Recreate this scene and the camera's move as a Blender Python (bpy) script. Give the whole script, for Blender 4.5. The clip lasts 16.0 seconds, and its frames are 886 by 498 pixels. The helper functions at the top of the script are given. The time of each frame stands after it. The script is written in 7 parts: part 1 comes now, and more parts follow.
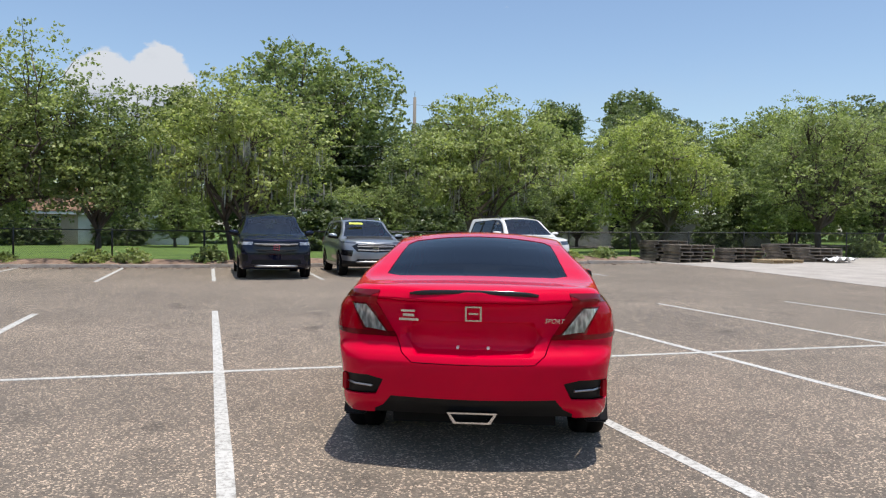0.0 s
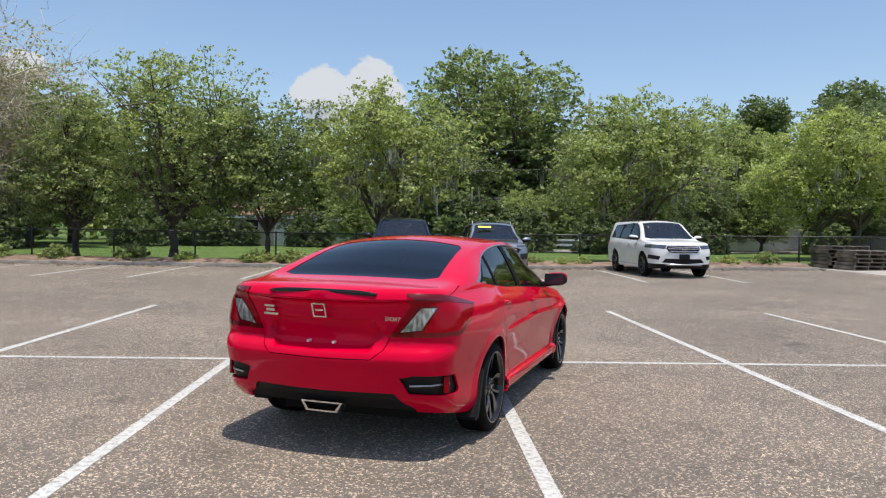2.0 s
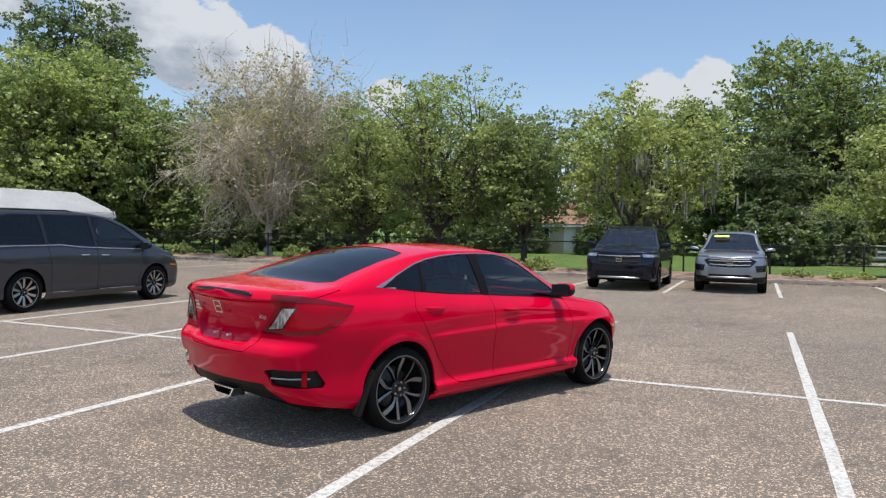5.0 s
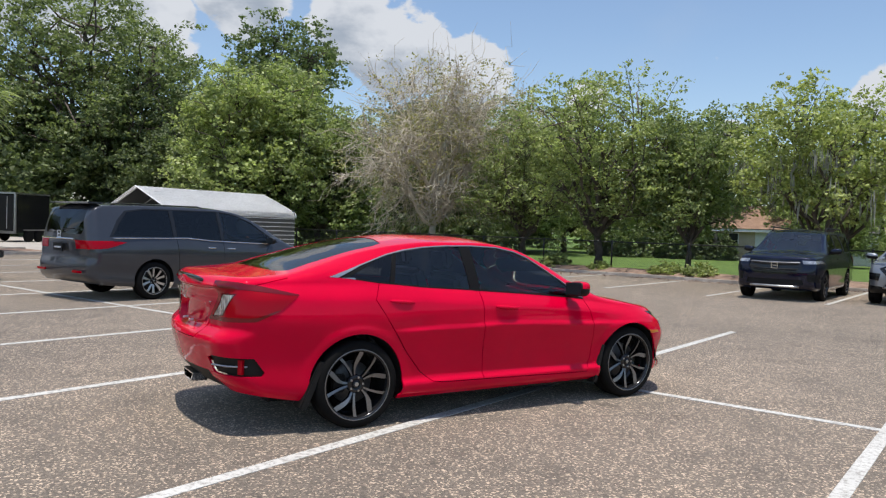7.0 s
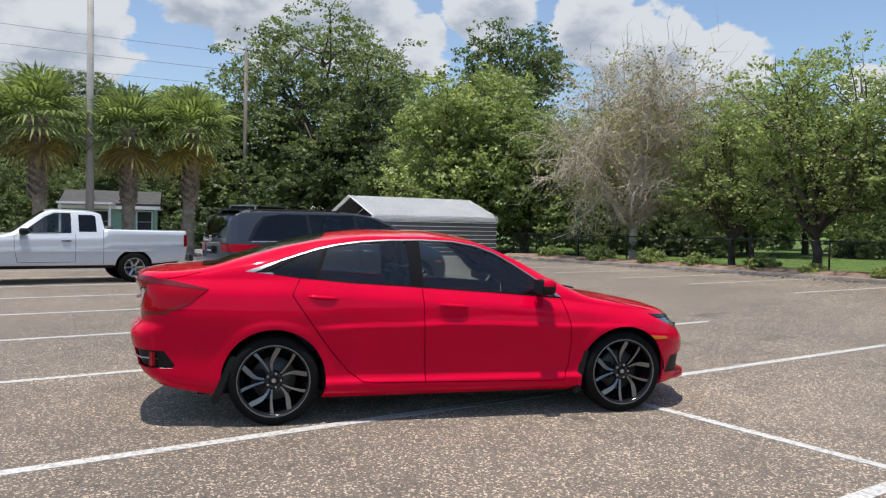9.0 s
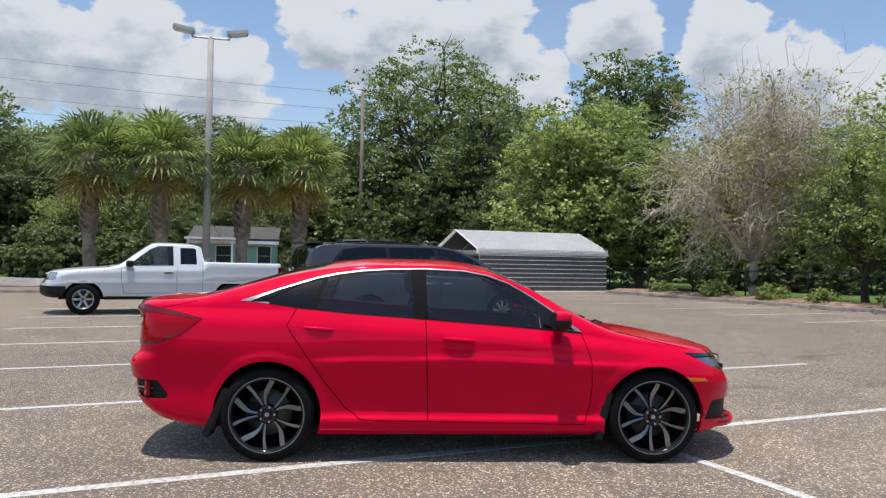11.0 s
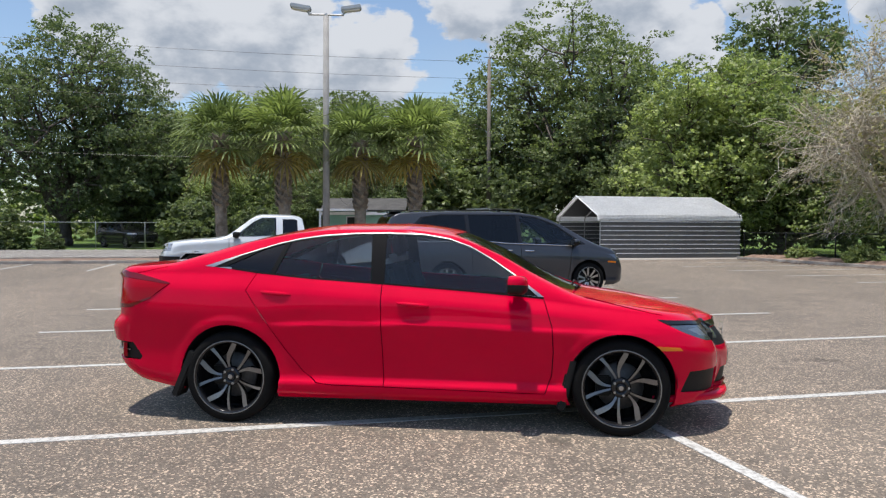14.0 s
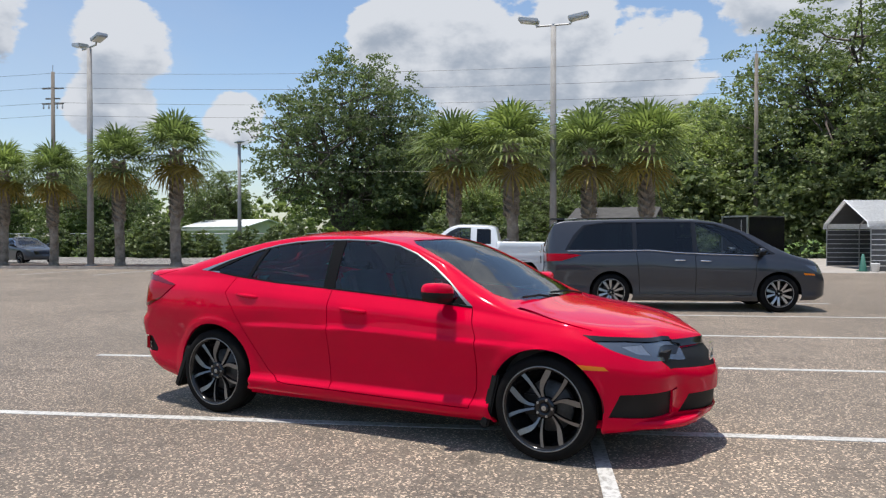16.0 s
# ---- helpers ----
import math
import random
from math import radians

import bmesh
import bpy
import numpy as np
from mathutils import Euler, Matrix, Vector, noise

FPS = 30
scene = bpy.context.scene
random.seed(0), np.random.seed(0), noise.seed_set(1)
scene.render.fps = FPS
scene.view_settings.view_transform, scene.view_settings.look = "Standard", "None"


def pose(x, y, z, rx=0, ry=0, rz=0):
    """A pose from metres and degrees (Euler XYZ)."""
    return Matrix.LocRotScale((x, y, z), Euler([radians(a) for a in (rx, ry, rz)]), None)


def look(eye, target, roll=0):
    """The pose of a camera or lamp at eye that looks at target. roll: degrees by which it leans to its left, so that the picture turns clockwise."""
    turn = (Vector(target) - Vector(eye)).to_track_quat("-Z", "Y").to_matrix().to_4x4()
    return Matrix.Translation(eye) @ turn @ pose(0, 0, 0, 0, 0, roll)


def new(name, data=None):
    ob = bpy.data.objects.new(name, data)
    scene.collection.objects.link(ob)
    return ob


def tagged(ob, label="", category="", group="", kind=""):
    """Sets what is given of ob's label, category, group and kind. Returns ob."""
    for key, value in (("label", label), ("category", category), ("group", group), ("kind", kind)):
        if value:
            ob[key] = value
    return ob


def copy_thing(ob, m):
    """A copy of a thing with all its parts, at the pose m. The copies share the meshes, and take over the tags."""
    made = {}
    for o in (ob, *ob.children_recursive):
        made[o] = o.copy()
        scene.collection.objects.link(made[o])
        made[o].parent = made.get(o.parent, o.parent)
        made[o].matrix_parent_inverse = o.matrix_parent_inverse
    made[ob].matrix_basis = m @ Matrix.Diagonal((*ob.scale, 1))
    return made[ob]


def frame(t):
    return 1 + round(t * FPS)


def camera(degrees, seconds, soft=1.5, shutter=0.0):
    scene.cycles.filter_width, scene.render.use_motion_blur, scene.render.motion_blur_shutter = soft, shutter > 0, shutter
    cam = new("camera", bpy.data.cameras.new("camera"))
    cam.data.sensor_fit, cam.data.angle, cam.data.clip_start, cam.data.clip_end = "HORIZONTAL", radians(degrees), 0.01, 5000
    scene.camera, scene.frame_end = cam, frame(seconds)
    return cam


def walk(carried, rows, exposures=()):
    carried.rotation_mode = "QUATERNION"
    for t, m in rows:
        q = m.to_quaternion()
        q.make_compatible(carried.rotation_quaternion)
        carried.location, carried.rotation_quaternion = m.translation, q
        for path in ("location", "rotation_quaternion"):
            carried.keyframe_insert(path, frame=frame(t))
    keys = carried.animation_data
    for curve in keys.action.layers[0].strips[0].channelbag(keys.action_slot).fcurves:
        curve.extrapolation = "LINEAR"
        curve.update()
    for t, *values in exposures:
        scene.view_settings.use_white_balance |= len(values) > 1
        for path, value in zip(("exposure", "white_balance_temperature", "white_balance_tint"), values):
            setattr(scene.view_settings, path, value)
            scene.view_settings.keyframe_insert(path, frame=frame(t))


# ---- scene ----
cam = camera(60.8, 16.0, soft=1.25)
PATH = [
    (0, (0.175, 0.228, 1.432), (0.766, 2.138, 1.379), 0.9),
    (0.5, (0.542, -0.023, 1.448), (1.037, 1.914, 1.397), 0.8),
    (1, (1.04, -0.131, 1.441), (1.409, 1.834, 1.39), 0.8),
    (1.5, (1.634, -0.371, 1.461), (1.862, 1.616, 1.41), 0.8),
    (2, (2.255, -0.446, 1.468), (2.329, 1.552, 1.415), 1.0),
    (2.5, (2.896, -0.456, 1.485), (2.81, 1.542, 1.433), 1.2),
    (3, (3.496, -0.428, 1.497), (3.25, 1.556, 1.445), 1.5),
    (3.5, (4.073, -0.346, 1.509), (3.669, 1.613, 1.459), 1.7),
    (4, (4.564, -0.25, 1.522), (4.017, 1.673, 1.472), 1.8),
    (4.2, (4.771, -0.241, 1.534), (4.173, 1.667, 1.484), 1.7),
    (6.3, (5.937, 0.521, 1.485), (4.907, 2.235, 1.437), 1.7),
    (6.5, (6.115, 0.67, 1.459), (5.035, 2.353, 1.41), 1.9),
    (7, (6.612, 1.068, 1.467), (5.397, 2.656, 1.415), 2.0),
    (7.5, (7.006, 1.539, 1.451), (5.658, 3.015, 1.395), 2.1),
    (8, (7.414, 2.031, 1.447), (5.947, 3.389, 1.389), 1.9),
    (8.5, (7.745, 2.512, 1.457), (6.173, 3.747, 1.395), 1.5),
    (9, (7.943, 3.019, 1.432), (6.287, 4.139, 1.377), 1.0),
    (9.5, (8.047, 3.433, 1.422), (6.324, 4.448, 1.38), 0.6),
    (10, (8.048, 3.76, 1.404), (6.278, 4.693, 1.386), 0.6),
    (10.2, (8.044, 3.867, 1.399), (6.26, 4.77, 1.394), 0.8),
    (12.5, (8.048, 4.02, 1.396), (6.207, 4.802, 1.429), 0.9),
    (13, (8.157, 4.241, 1.358), (6.292, 4.964, 1.353), 0.8),
    (13.5, (8.286, 4.679, 1.364), (6.384, 5.298, 1.328), 0.5),
    (14, (8.338, 5.233, 1.371), (6.396, 5.708, 1.317), 0.2),
    (14.5, (8.442, 5.779, 1.346), (6.465, 6.081, 1.292), 0.1),
    (15, (8.416, 6.394, 1.363), (6.42, 6.505, 1.312), -0.0),
    (15.5, (8.397, 6.989, 1.374), (6.399, 6.912, 1.331), 0.1),
    (16, (8.389, 7.542, 1.347), (6.406, 7.282, 1.319), 0.0),
]
walk(cam, [(t, look(eye, target, roll)) for t, eye, target, roll in PATH])

# ---- light ----
SUN_TO = Vector((0.076, -0.137, 1.0)).normalized()
sun = new("sun", bpy.data.lights.new("sun", "SUN"))
sun.data.energy, sun.data.angle, sun.data.color = 4.0, radians(0.6), (1.0, 0.95, 0.87)
sun.matrix_world = look((0, 0, 60), Vector((0, 0, 60)) - SUN_TO)

world = bpy.data.worlds.new("sky")
world.use_nodes = True
scene.world = world
scene.view_settings.exposure = 0.22


CLOUDS = [(97, 9.6, 2.2), (93.5, 9.4, 2.6), (117, 9.7, 1.4), (107, 7.0, 1.4), (131, 13.0, 3.6), (125.5, 11.4, 3.0), (135, 15.5, 3.2), (142.5, 16.5, 3.4), (148, 13.2, 2.4),
          (153, 15.5, 4.6), (159, 15.8, 4.6), (165, 17.0, 3.0), (172, 12.0, 4.0), (174.7, 9.0, 3.2), (179, 13.5, 4.6), (186, 13.6, 4.6), (191, 15.0, 3.4),
          (210.5, 13.2, 3.0), (211, 9.4, 2.8), (203, 8.6, 2.0), (222, 15, 5), (238, 12, 6), (168, 33, 8), (205, 42, 9), (140, 38, 7)]


def build_sky(tree):
    n, l = tree.nodes, tree.links
    n.clear()
    out = n.new("ShaderNodeOutputWorld")
    bg = n.new("ShaderNodeBackground")
    sky = n.new("ShaderNodeTexSky")
    sky.sky_type, sky.sun_disc = "NISHITA", False
    sky.sun_elevation, sky.sun_rotation = math.asin(SUN_TO.z), math.atan2(SUN_TO.x, SUN_TO.y)
    sky.altitude, sky.air_density, sky.dust_density, sky.ozone_density = 10, 1.0, 0.9, 2.0
    co = n.new("ShaderNodeTexCoord")

    def math_node(op, a, b=None, c=None):
        m = n.new("ShaderNodeMath")
        m.operation = op
        for i, v in enumerate((a, b, c)):
            if v is None:
                continue
            if isinstance(v, (int, float)):
                m.inputs[i].default_value = v
            else:
                l.new(v, m.inputs[i])
        return m.outputs[0]

    def dot(v):
        d = n.new("ShaderNodeVectorMath")
        d.operation = "DOT_PRODUCT"
        l.new(co.outputs["Generated"], d.inputs[0])
        d.inputs[1].default_value = v
        return d.outputs["Value"]

    def cloud_noise(shift, scale, detail):
        mp = n.new("ShaderNodeMapping")
        mp.inputs["Scale"].default_value = (1, 1, 1.75)
        mp.inputs["Location"].default_value = (3.7, 1.3, shift)
        l.new(co.outputs["Generated"], mp.inputs["Vector"])
        t = n.new("ShaderNodeTexNoise")
        t.inputs["Scale"].default_value, t.inputs["Detail"].default_value = scale, detail
        t.inputs["Roughness"].default_value = 0.56
        l.new(mp.outputs[0], t.inputs["Vector"])
        return t.outputs["Fac"]

    def ramp(v, lo, hi):
        r = n.new("ShaderNodeMapRange")
        r.interpolation_type = "SMOOTHSTEP"
        l.new(v, r.inputs["Value"])
        r.inputs["From Min"].default_value, r.inputs["From Max"].default_value = lo, hi
        return r.outputs["Result"]

    # cumulus banks by azimuth (degrees anticlockwise from east), height and radius in degrees
    def banks(lower):
        field = None
        for az, el, rad in CLOUDS:
            d = Vector((math.cos(radians(az)) * math.cos(radians(el - lower)), math.sin(radians(az)) * math.cos(radians(el - lower)), math.sin(radians(el - lower))))
            bump = ramp(dot(d), math.cos(radians(rad * 1.45)), 1.0)
            field = bump if field is None else math_node("MAXIMUM", field, bump)
        return field

    puff = math_node("MULTIPLY_ADD", cloud_noise(0.0, 15.0, 12), 2.3, -1.15)
    cover = ramp(math_node("MULTIPLY_ADD", banks(0.0), 1.15, puff), 0.50, 0.72)
    swell = math_node("MULTIPLY_ADD", cloud_noise(0.04, 15.0, 9), 2.4, -1.2)
    under = ramp(math_node("MULTIPLY_ADD", banks(2.6), 0.9, swell), 0.35, 1.25)
    west = math_node("MULTIPLY_ADD", dot((-0.93, 0.1, 0.0)), 0.17, -0.012)
    veil = math_node("MULTIPLY", ramp(math_node("ADD", cloud_noise(1.7, 1.6, 6), west), 0.50, 0.8), 0.30)
    tone = n.new("ShaderNodeMix")
    tone.data_type = "RGBA"
    l.new(under, tone.inputs["Factor"])
    tone.inputs["A"].default_value = (4.3, 4.5, 4.85, 1)
    tone.inputs["B"].default_value = (2.3, 2.65, 3.2, 1)
    thin = n.new("ShaderNodeMix")
    thin.data_type = "RGBA"
    l.new(veil, thin.inputs["Factor"])
    l.new(sky.outputs[0], thin.inputs["A"])
    thin.inputs["B"].default_value = (3.6, 3.8, 4.1, 1)
    mix = n.new("ShaderNodeMix")
    mix.data_type = "RGBA"
    l.new(cover, mix.inputs["Factor"])
    l.new(thin.outputs["Result"], mix.inputs["A"])
    l.new(tone.outputs["Result"], mix.inputs["B"])
    bg.inputs["Strength"].default_value = 0.137
    l.new(mix.outputs["Result"], bg.inputs["Color"])
    l.new(bg.outputs[0], out.inputs["Surface"])


build_sky(world.node_tree)


# ---- materials ----
class Mat:
    """A node material with short ways to noise, mixing and bump."""

    def __init__(self, name, rough=0.6, metal=0.0, color=(0.5, 0.5, 0.5)):
        self.m = bpy.data.materials.new(name)
        self.m.use_nodes = True
        self.n, self.l = self.m.node_tree.nodes, self.m.node_tree.links
        self.b = self.n["Principled BSDF"]
        self.b.inputs["Roughness"].default_value, self.b.inputs["Metallic"].default_value = rough, metal
        self.b.inputs["Base Color"].default_value = (*color, 1)
        self.co = self.n.new("ShaderNodeTexCoord").outputs["Object"]

    def noise(self, scale, detail=3.0, rough=0.5, stretch=(1, 1, 1)):
        mp = self.n.new("ShaderNodeMapping")
        mp.inputs["Scale"].default_value = stretch
        self.l.new(self.co, mp.inputs["Vector"])
        t = self.n.new("ShaderNodeTexNoise")
        t.inputs["Scale"].default_value, t.inputs["Detail"].default_value, t.inputs["Roughness"].default_value = scale, detail, rough
        self.l.new(mp.outputs[0], t.inputs["Vector"])
        return t.outputs["Fac"]

    def cells(self, scale, out="Color"):
        t = self.n.new("ShaderNodeTexVoronoi")
        t.inputs["Scale"].default_value = scale
        self.l.new(self.co, t.inputs["Vector"])
        return t.outputs[out]

    def ramp(self, v, stops):
        r = self.n.new("ShaderNodeValToRGB")
        els = r.color_ramp.elements
        while len(els) < len(stops):
            els.new(0.5)
        for e, (p, c) in zip(els, stops):
            e.position = p
            e.color = (*c, 1) if len(c) == 3 else c
        self.l.new(v, r.inputs["Fac"])
        return r.outputs["Color"]

    def mix(self, fac, a, b, mode="MIX"):
        x = self.n.new("ShaderNodeMix")
        x.data_type, x.blend_type = "RGBA", mode
        for key, v in (("Factor", fac), ("A", a), ("B", b)):
            if isinstance(v, (int, float)):
                x.inputs[key].default_value = v
            elif isinstance(v, tuple):
                x.inputs[key].default_value = (*v, 1)
            else:
                self.l.new(v, x.inputs[key])
        return x.outputs["Result"]

    def color(self, v):
        self.l.new(v, self.b.inputs["Base Color"])
        return self

    def rough(self, v):
        self.l.new(v, self.b.inputs["Roughness"])
        return self

    def bump(self, v, strength=0.3, dist=0.01):
        x = self.n.new("ShaderNodeBump")
        x.inputs["Strength"].default_value, x.inputs["Distance"].default_value = strength, dist
        self.l.new(v, x.inputs["Height"])
        self.l.new(x.outputs[0], self.b.inputs["Normal"])
        return self

    def random_island(self):
        return self.n.new("ShaderNodeNewGeometry").outputs["Random Per Island"]

    def random_object(self):
        return self.n.new("ShaderNodeObjectInfo").outputs["Random"]


def grey(v, warm=0.0):
    return (v * (1 + warm), v, v * (1 - warm))


def make_asphalt(name, base, warm):
    a = Mat(name, 0.9)
    tone = a.ramp(a.noise(0.35, 5, 0.6), [(0.3, grey(base * 0.82, warm)), (0.7, grey(base * 1.22, warm))])
    patch = a.ramp(a.noise(1.7, 4, 0.65), [(0.34, (0.62, 0.62, 0.62)), (0.5, (1, 1, 1))])
    tone = a.mix(0.55, tone, patch, "MULTIPLY")
    sep = a.n.new("ShaderNodeSeparateColor")
    a.l.new(a.cells(85.0), sep.inputs[0])
    stone = a.ramp(sep.outputs[0], [(0.0, grey(0.30)), (0.5, grey(0.76)), (0.82, grey(1.15, 0.04)), (0.93, grey(4.0, 0.06))])
    col = a.mix(0.75, tone, stone, "MULTIPLY")
    blot = a.ramp(a.noise(3.3, 2, 0.5), [(0.27, (0.45, 0.44, 0.43)), (0.36, (1, 1, 1))])
    col = a.mix(0.6, col, blot, "MULTIPLY")
    lanes = a.ramp(a.noise(0.16, 3, 0.5, (0.35, 1.0, 1)), [(0.35, grey(0.80)), (0.65, grey(1.14, 0.02))])
    col = a.mix(0.8, col, lanes, "MULTIPLY")
    drips = a.ramp(a.noise(0.85, 5, 0.62, (1.0, 0.7, 1)), [(0.30, (0.42, 0.41, 0.41)), (0.385, (1, 1, 1))])
    col = a.mix(0.75, col, drips, "MULTIPLY")
    a.color(col)
    a.bump(sep.outputs[1], 0.6, 0.006)
    a.b.inputs["Sheen Weight"].default_value, a.b.inputs["Sheen Roughness"].default_value = 0.22, 0.45
    a.b.inputs["Sheen Tint"].default_value = (1.0, 0.86, 0.70, 1)
    return a.m


M_ASPHALT = make_asphalt("asphalt", 0.152, 0.215)
M_STREET = make_asphalt("street_asphalt", 0.21, 0.05)


def make_paint_line():
    a = Mat("line_paint", 0.75)
    worn = a.ramp(a.noise(24, 6, 0.7), [(0.38, (0.24, 0.225, 0.20)), (0.52, (0.56, 0.55, 0.52))])
    a.color(a.mix(0.25, worn, a.ramp(a.noise(1.6, 3), [(0.3, (0.32, 0.31, 0.29)), (0.65, (0.62, 0.61, 0.58))])))
    a.bump(a.noise(90, 3), 0.3, 0.004)
    return a.m


M_LINE = make_paint_line()


def make_mottled(name, dark, light, scale=4.0, rough=0.8, bump=0.3, fine=60.0, metal=0.0, dist=0.01, stretch=(1, 1, 1)):
    a = Mat(name, rough, metal)
    c = a.ramp(a.noise(scale, 5, 0.6, stretch), [(0.3, dark), (0.7, light)])
    f = a.ramp(a.noise(fine, 3, 0.6, stretch), [(0.3, grey(0.75)), (0.7, grey(1.15))])
    a.color(a.mix(0.6, c, f, "MULTIPLY"))
    if bump:
        a.bump(a.noise(fine, 3, 0.6, stretch), bump, dist)
    return a.m


M_CONCRETE = make_mottled("concrete", grey(0.30, 0.10), grey(0.43, 0.09), 1.2, 0.85, 0.25, 40)
M_KERB = make_mottled("kerb_concrete", grey(0.24, 0.13), grey(0.50, 0.11), 2.0, 0.9, 0.4, 30)
M_MULCH = make_mottled("mulch", (0.12, 0.075, 0.055), (0.38, 0.26, 0.195), 3.0, 0.95, 1.0, 45, dist=0.03)
M_GRASS = make_mottled("lawn", (0.075, 0.14, 0.022), (0.15, 0.235, 0.04), 0.5, 0.9, 1.0, 35, dist=0.05)
M_BLADE = make_mottled("grass_blade", (0.08, 0.15, 0.02), (0.17, 0.25, 0.05), 0.6, 0.7, 0)
M_BARK = make_mottled("bark", (0.06, 0.045, 0.035), (0.17, 0.14, 0.115), 2.0, 0.95, 0.9, 22, dist=0.03, stretch=(1, 1, 0.25))
M_GREYBARK = make_mottled("grey_bark", (0.42, 0.37, 0.29), (0.68, 0.61, 0.50), 2.0, 0.95, 0.6, 22, dist=0.02, stretch=(1, 1, 0.3))
M_PALMBARK = make_mottled("palm_bark", (0.15, 0.12, 0.09), (0.42, 0.36, 0.29), 3.0, 0.95, 0.9, 30, dist=0.03)
M_MOSS = make_mottled("hanging_moss", (0.20, 0.205, 0.165), (0.40, 0.40, 0.33), 2.0, 0.95, 0)
M_BLACKMETAL = make_mottled("black_coated_metal", grey(0.012), grey(0.022), 3.0, 0.45, 0)
M_GALV = make_mottled("galvanised_steel", grey(0.42), grey(0.58), 1.5, 0.45, 0.1, 30, metal=0.55)
M_POLE = make_mottled("weathered_concrete_pole", grey(0.28, 0.05), grey(0.42, 0.04), 1.5, 0.8, 0.3, 30)
M_WOODPOLE = make_mottled("grey_wood", (0.13, 0.11, 0.09), (0.27, 0.235, 0.20), 2.0, 0.9, 0.6, 20, stretch=(1, 1, 0.15))
M_PALLET = make_mottled("weathered_pallet_wood", (0.10, 0.085, 0.068), (0.32, 0.27, 0.215), 3.0, 0.9, 0.6, 30)
M_PALLETNEW = make_mottled("new_pallet_wood", (0.38, 0.28, 0.16), (0.55, 0.43, 0.27), 3.0, 0.85, 0.4, 30)
M_WHITEWALL = make_mottled("white_siding", grey(0.62), grey(0.76), 1.0, 0.7, 0.15, 20)
M_GREENWALL = make_mottled("mint_green_siding", (0.19, 0.36, 0.28), (0.27, 0.46, 0.36), 1.0, 0.75, 0.15, 20)
M_TANWALL = make_mottled("tan_wall", (0.40, 0.32, 0.25), (0.52, 0.43, 0.34), 1.0, 0.75, 0.15, 20)
M_ROOFGREY = make_mottled("grey_shingles", grey(0.05, 0.05), grey(0.095, 0.05), 2.0, 0.9, 0.5, 12)
M_ROOFBROWN = make_mottled("brown_shingles", (0.20, 0.115, 0.075), (0.30, 0.19, 0.13), 2.0, 0.9, 0.5, 12)
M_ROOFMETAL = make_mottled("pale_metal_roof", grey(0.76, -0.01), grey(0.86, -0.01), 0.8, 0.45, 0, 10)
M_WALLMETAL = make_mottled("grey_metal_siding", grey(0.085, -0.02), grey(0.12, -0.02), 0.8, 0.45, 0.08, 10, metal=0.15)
M_DARKIN = make_mottled("dark_interior", grey(0.015), grey(0.03), 3.0, 0.9, 0)
M_WINDOWDARK = Mat("dark_window_pane", 0.08, 0.0, (0.02, 0.025, 0.03)).m


def make_leaf(name, dark, light, gloss=0.5):
    a = Mat(name, 0.5)
    tone = a.ramp(a.random_island(), [(0.0, dark), (0.55, tuple((p + q) / 2 for p, q in zip(dark, light))), (1.0, light)])
    drift = a.ramp(a.noise(0.75, 4, 0.6), [(0.32, grey(0.55)), (0.68, grey(1.4, 0.05))])
    col = a.mix(0.8, tone, drift, "MULTIPLY")
    tree_tone = a.ramp(a.random_object(), [(0.0, grey(0.85)), (1.0, (1.12, 1.08, 0.95))])
    col = a.mix(1.0, col, tree_tone, "MULTIPLY")
    a.color(col)
    a.b.inputs["Roughness"].default_value = gloss
    a.b.inputs["Specular IOR Level"].default_value = 0.4
    tr = a.n.new("ShaderNodeBsdfTranslucent")
    a.l.new(a.mix(1.0, col, (1.2, 1.32, 0.82), "MULTIPLY"), tr.inputs["Color"])
    mx = a.n.new("ShaderNodeMixShader")
    mx.inputs[0].default_value = 0.40
    a.l.new(a.b.outputs[0], mx.inputs[1])
    a.l.new(tr.outputs[0], mx.inputs[2])
    a.l.new(mx.outputs[0], a.n["Material Output"].inputs["Surface"])
    return a.m


M_LEAF_OAK = make_leaf("oak_leaf", (0.164, 0.217, 0.094), (0.395, 0.469, 0.215))
M_LEAF_LIGHT = make_leaf("light_green_leaf", (0.210, 0.262, 0.100), (0.465, 0.530, 0.233))
M_LEAF_DARK = make_leaf("dark_leaf", (0.099, 0.139, 0.068), (0.240, 0.297, 0.151))
M_LEAF_SPARSE = make_leaf("pale_dry_leaf", (0.264, 0.259, 0.127), (0.506, 0.486, 0.265))
M_FROND = make_leaf("palm_frond", (0.095, 0.134, 0.050), (0.285, 0.359, 0.162))
M_FRONDDRY = make_leaf("yellowed_frond", (0.21, 0.16, 0.045), (0.36, 0.28, 0.09))


# ---- mesh helpers ----
def mesh_ob(name, verts, faces, mat, parent=None, label="", smooth=False):
    me = bpy.data.meshes.new(name)
    me.from_pydata([tuple(v) for v in verts], [], [tuple(f) for f in faces])
    me.materials.append(mat)
    if smooth:
        me.polygons.foreach_set("use_smooth", [True] * len(me.polygons))
    ob = new(name, me)
    if parent is not None:
        ob.parent = parent
    return tagged(ob, label)


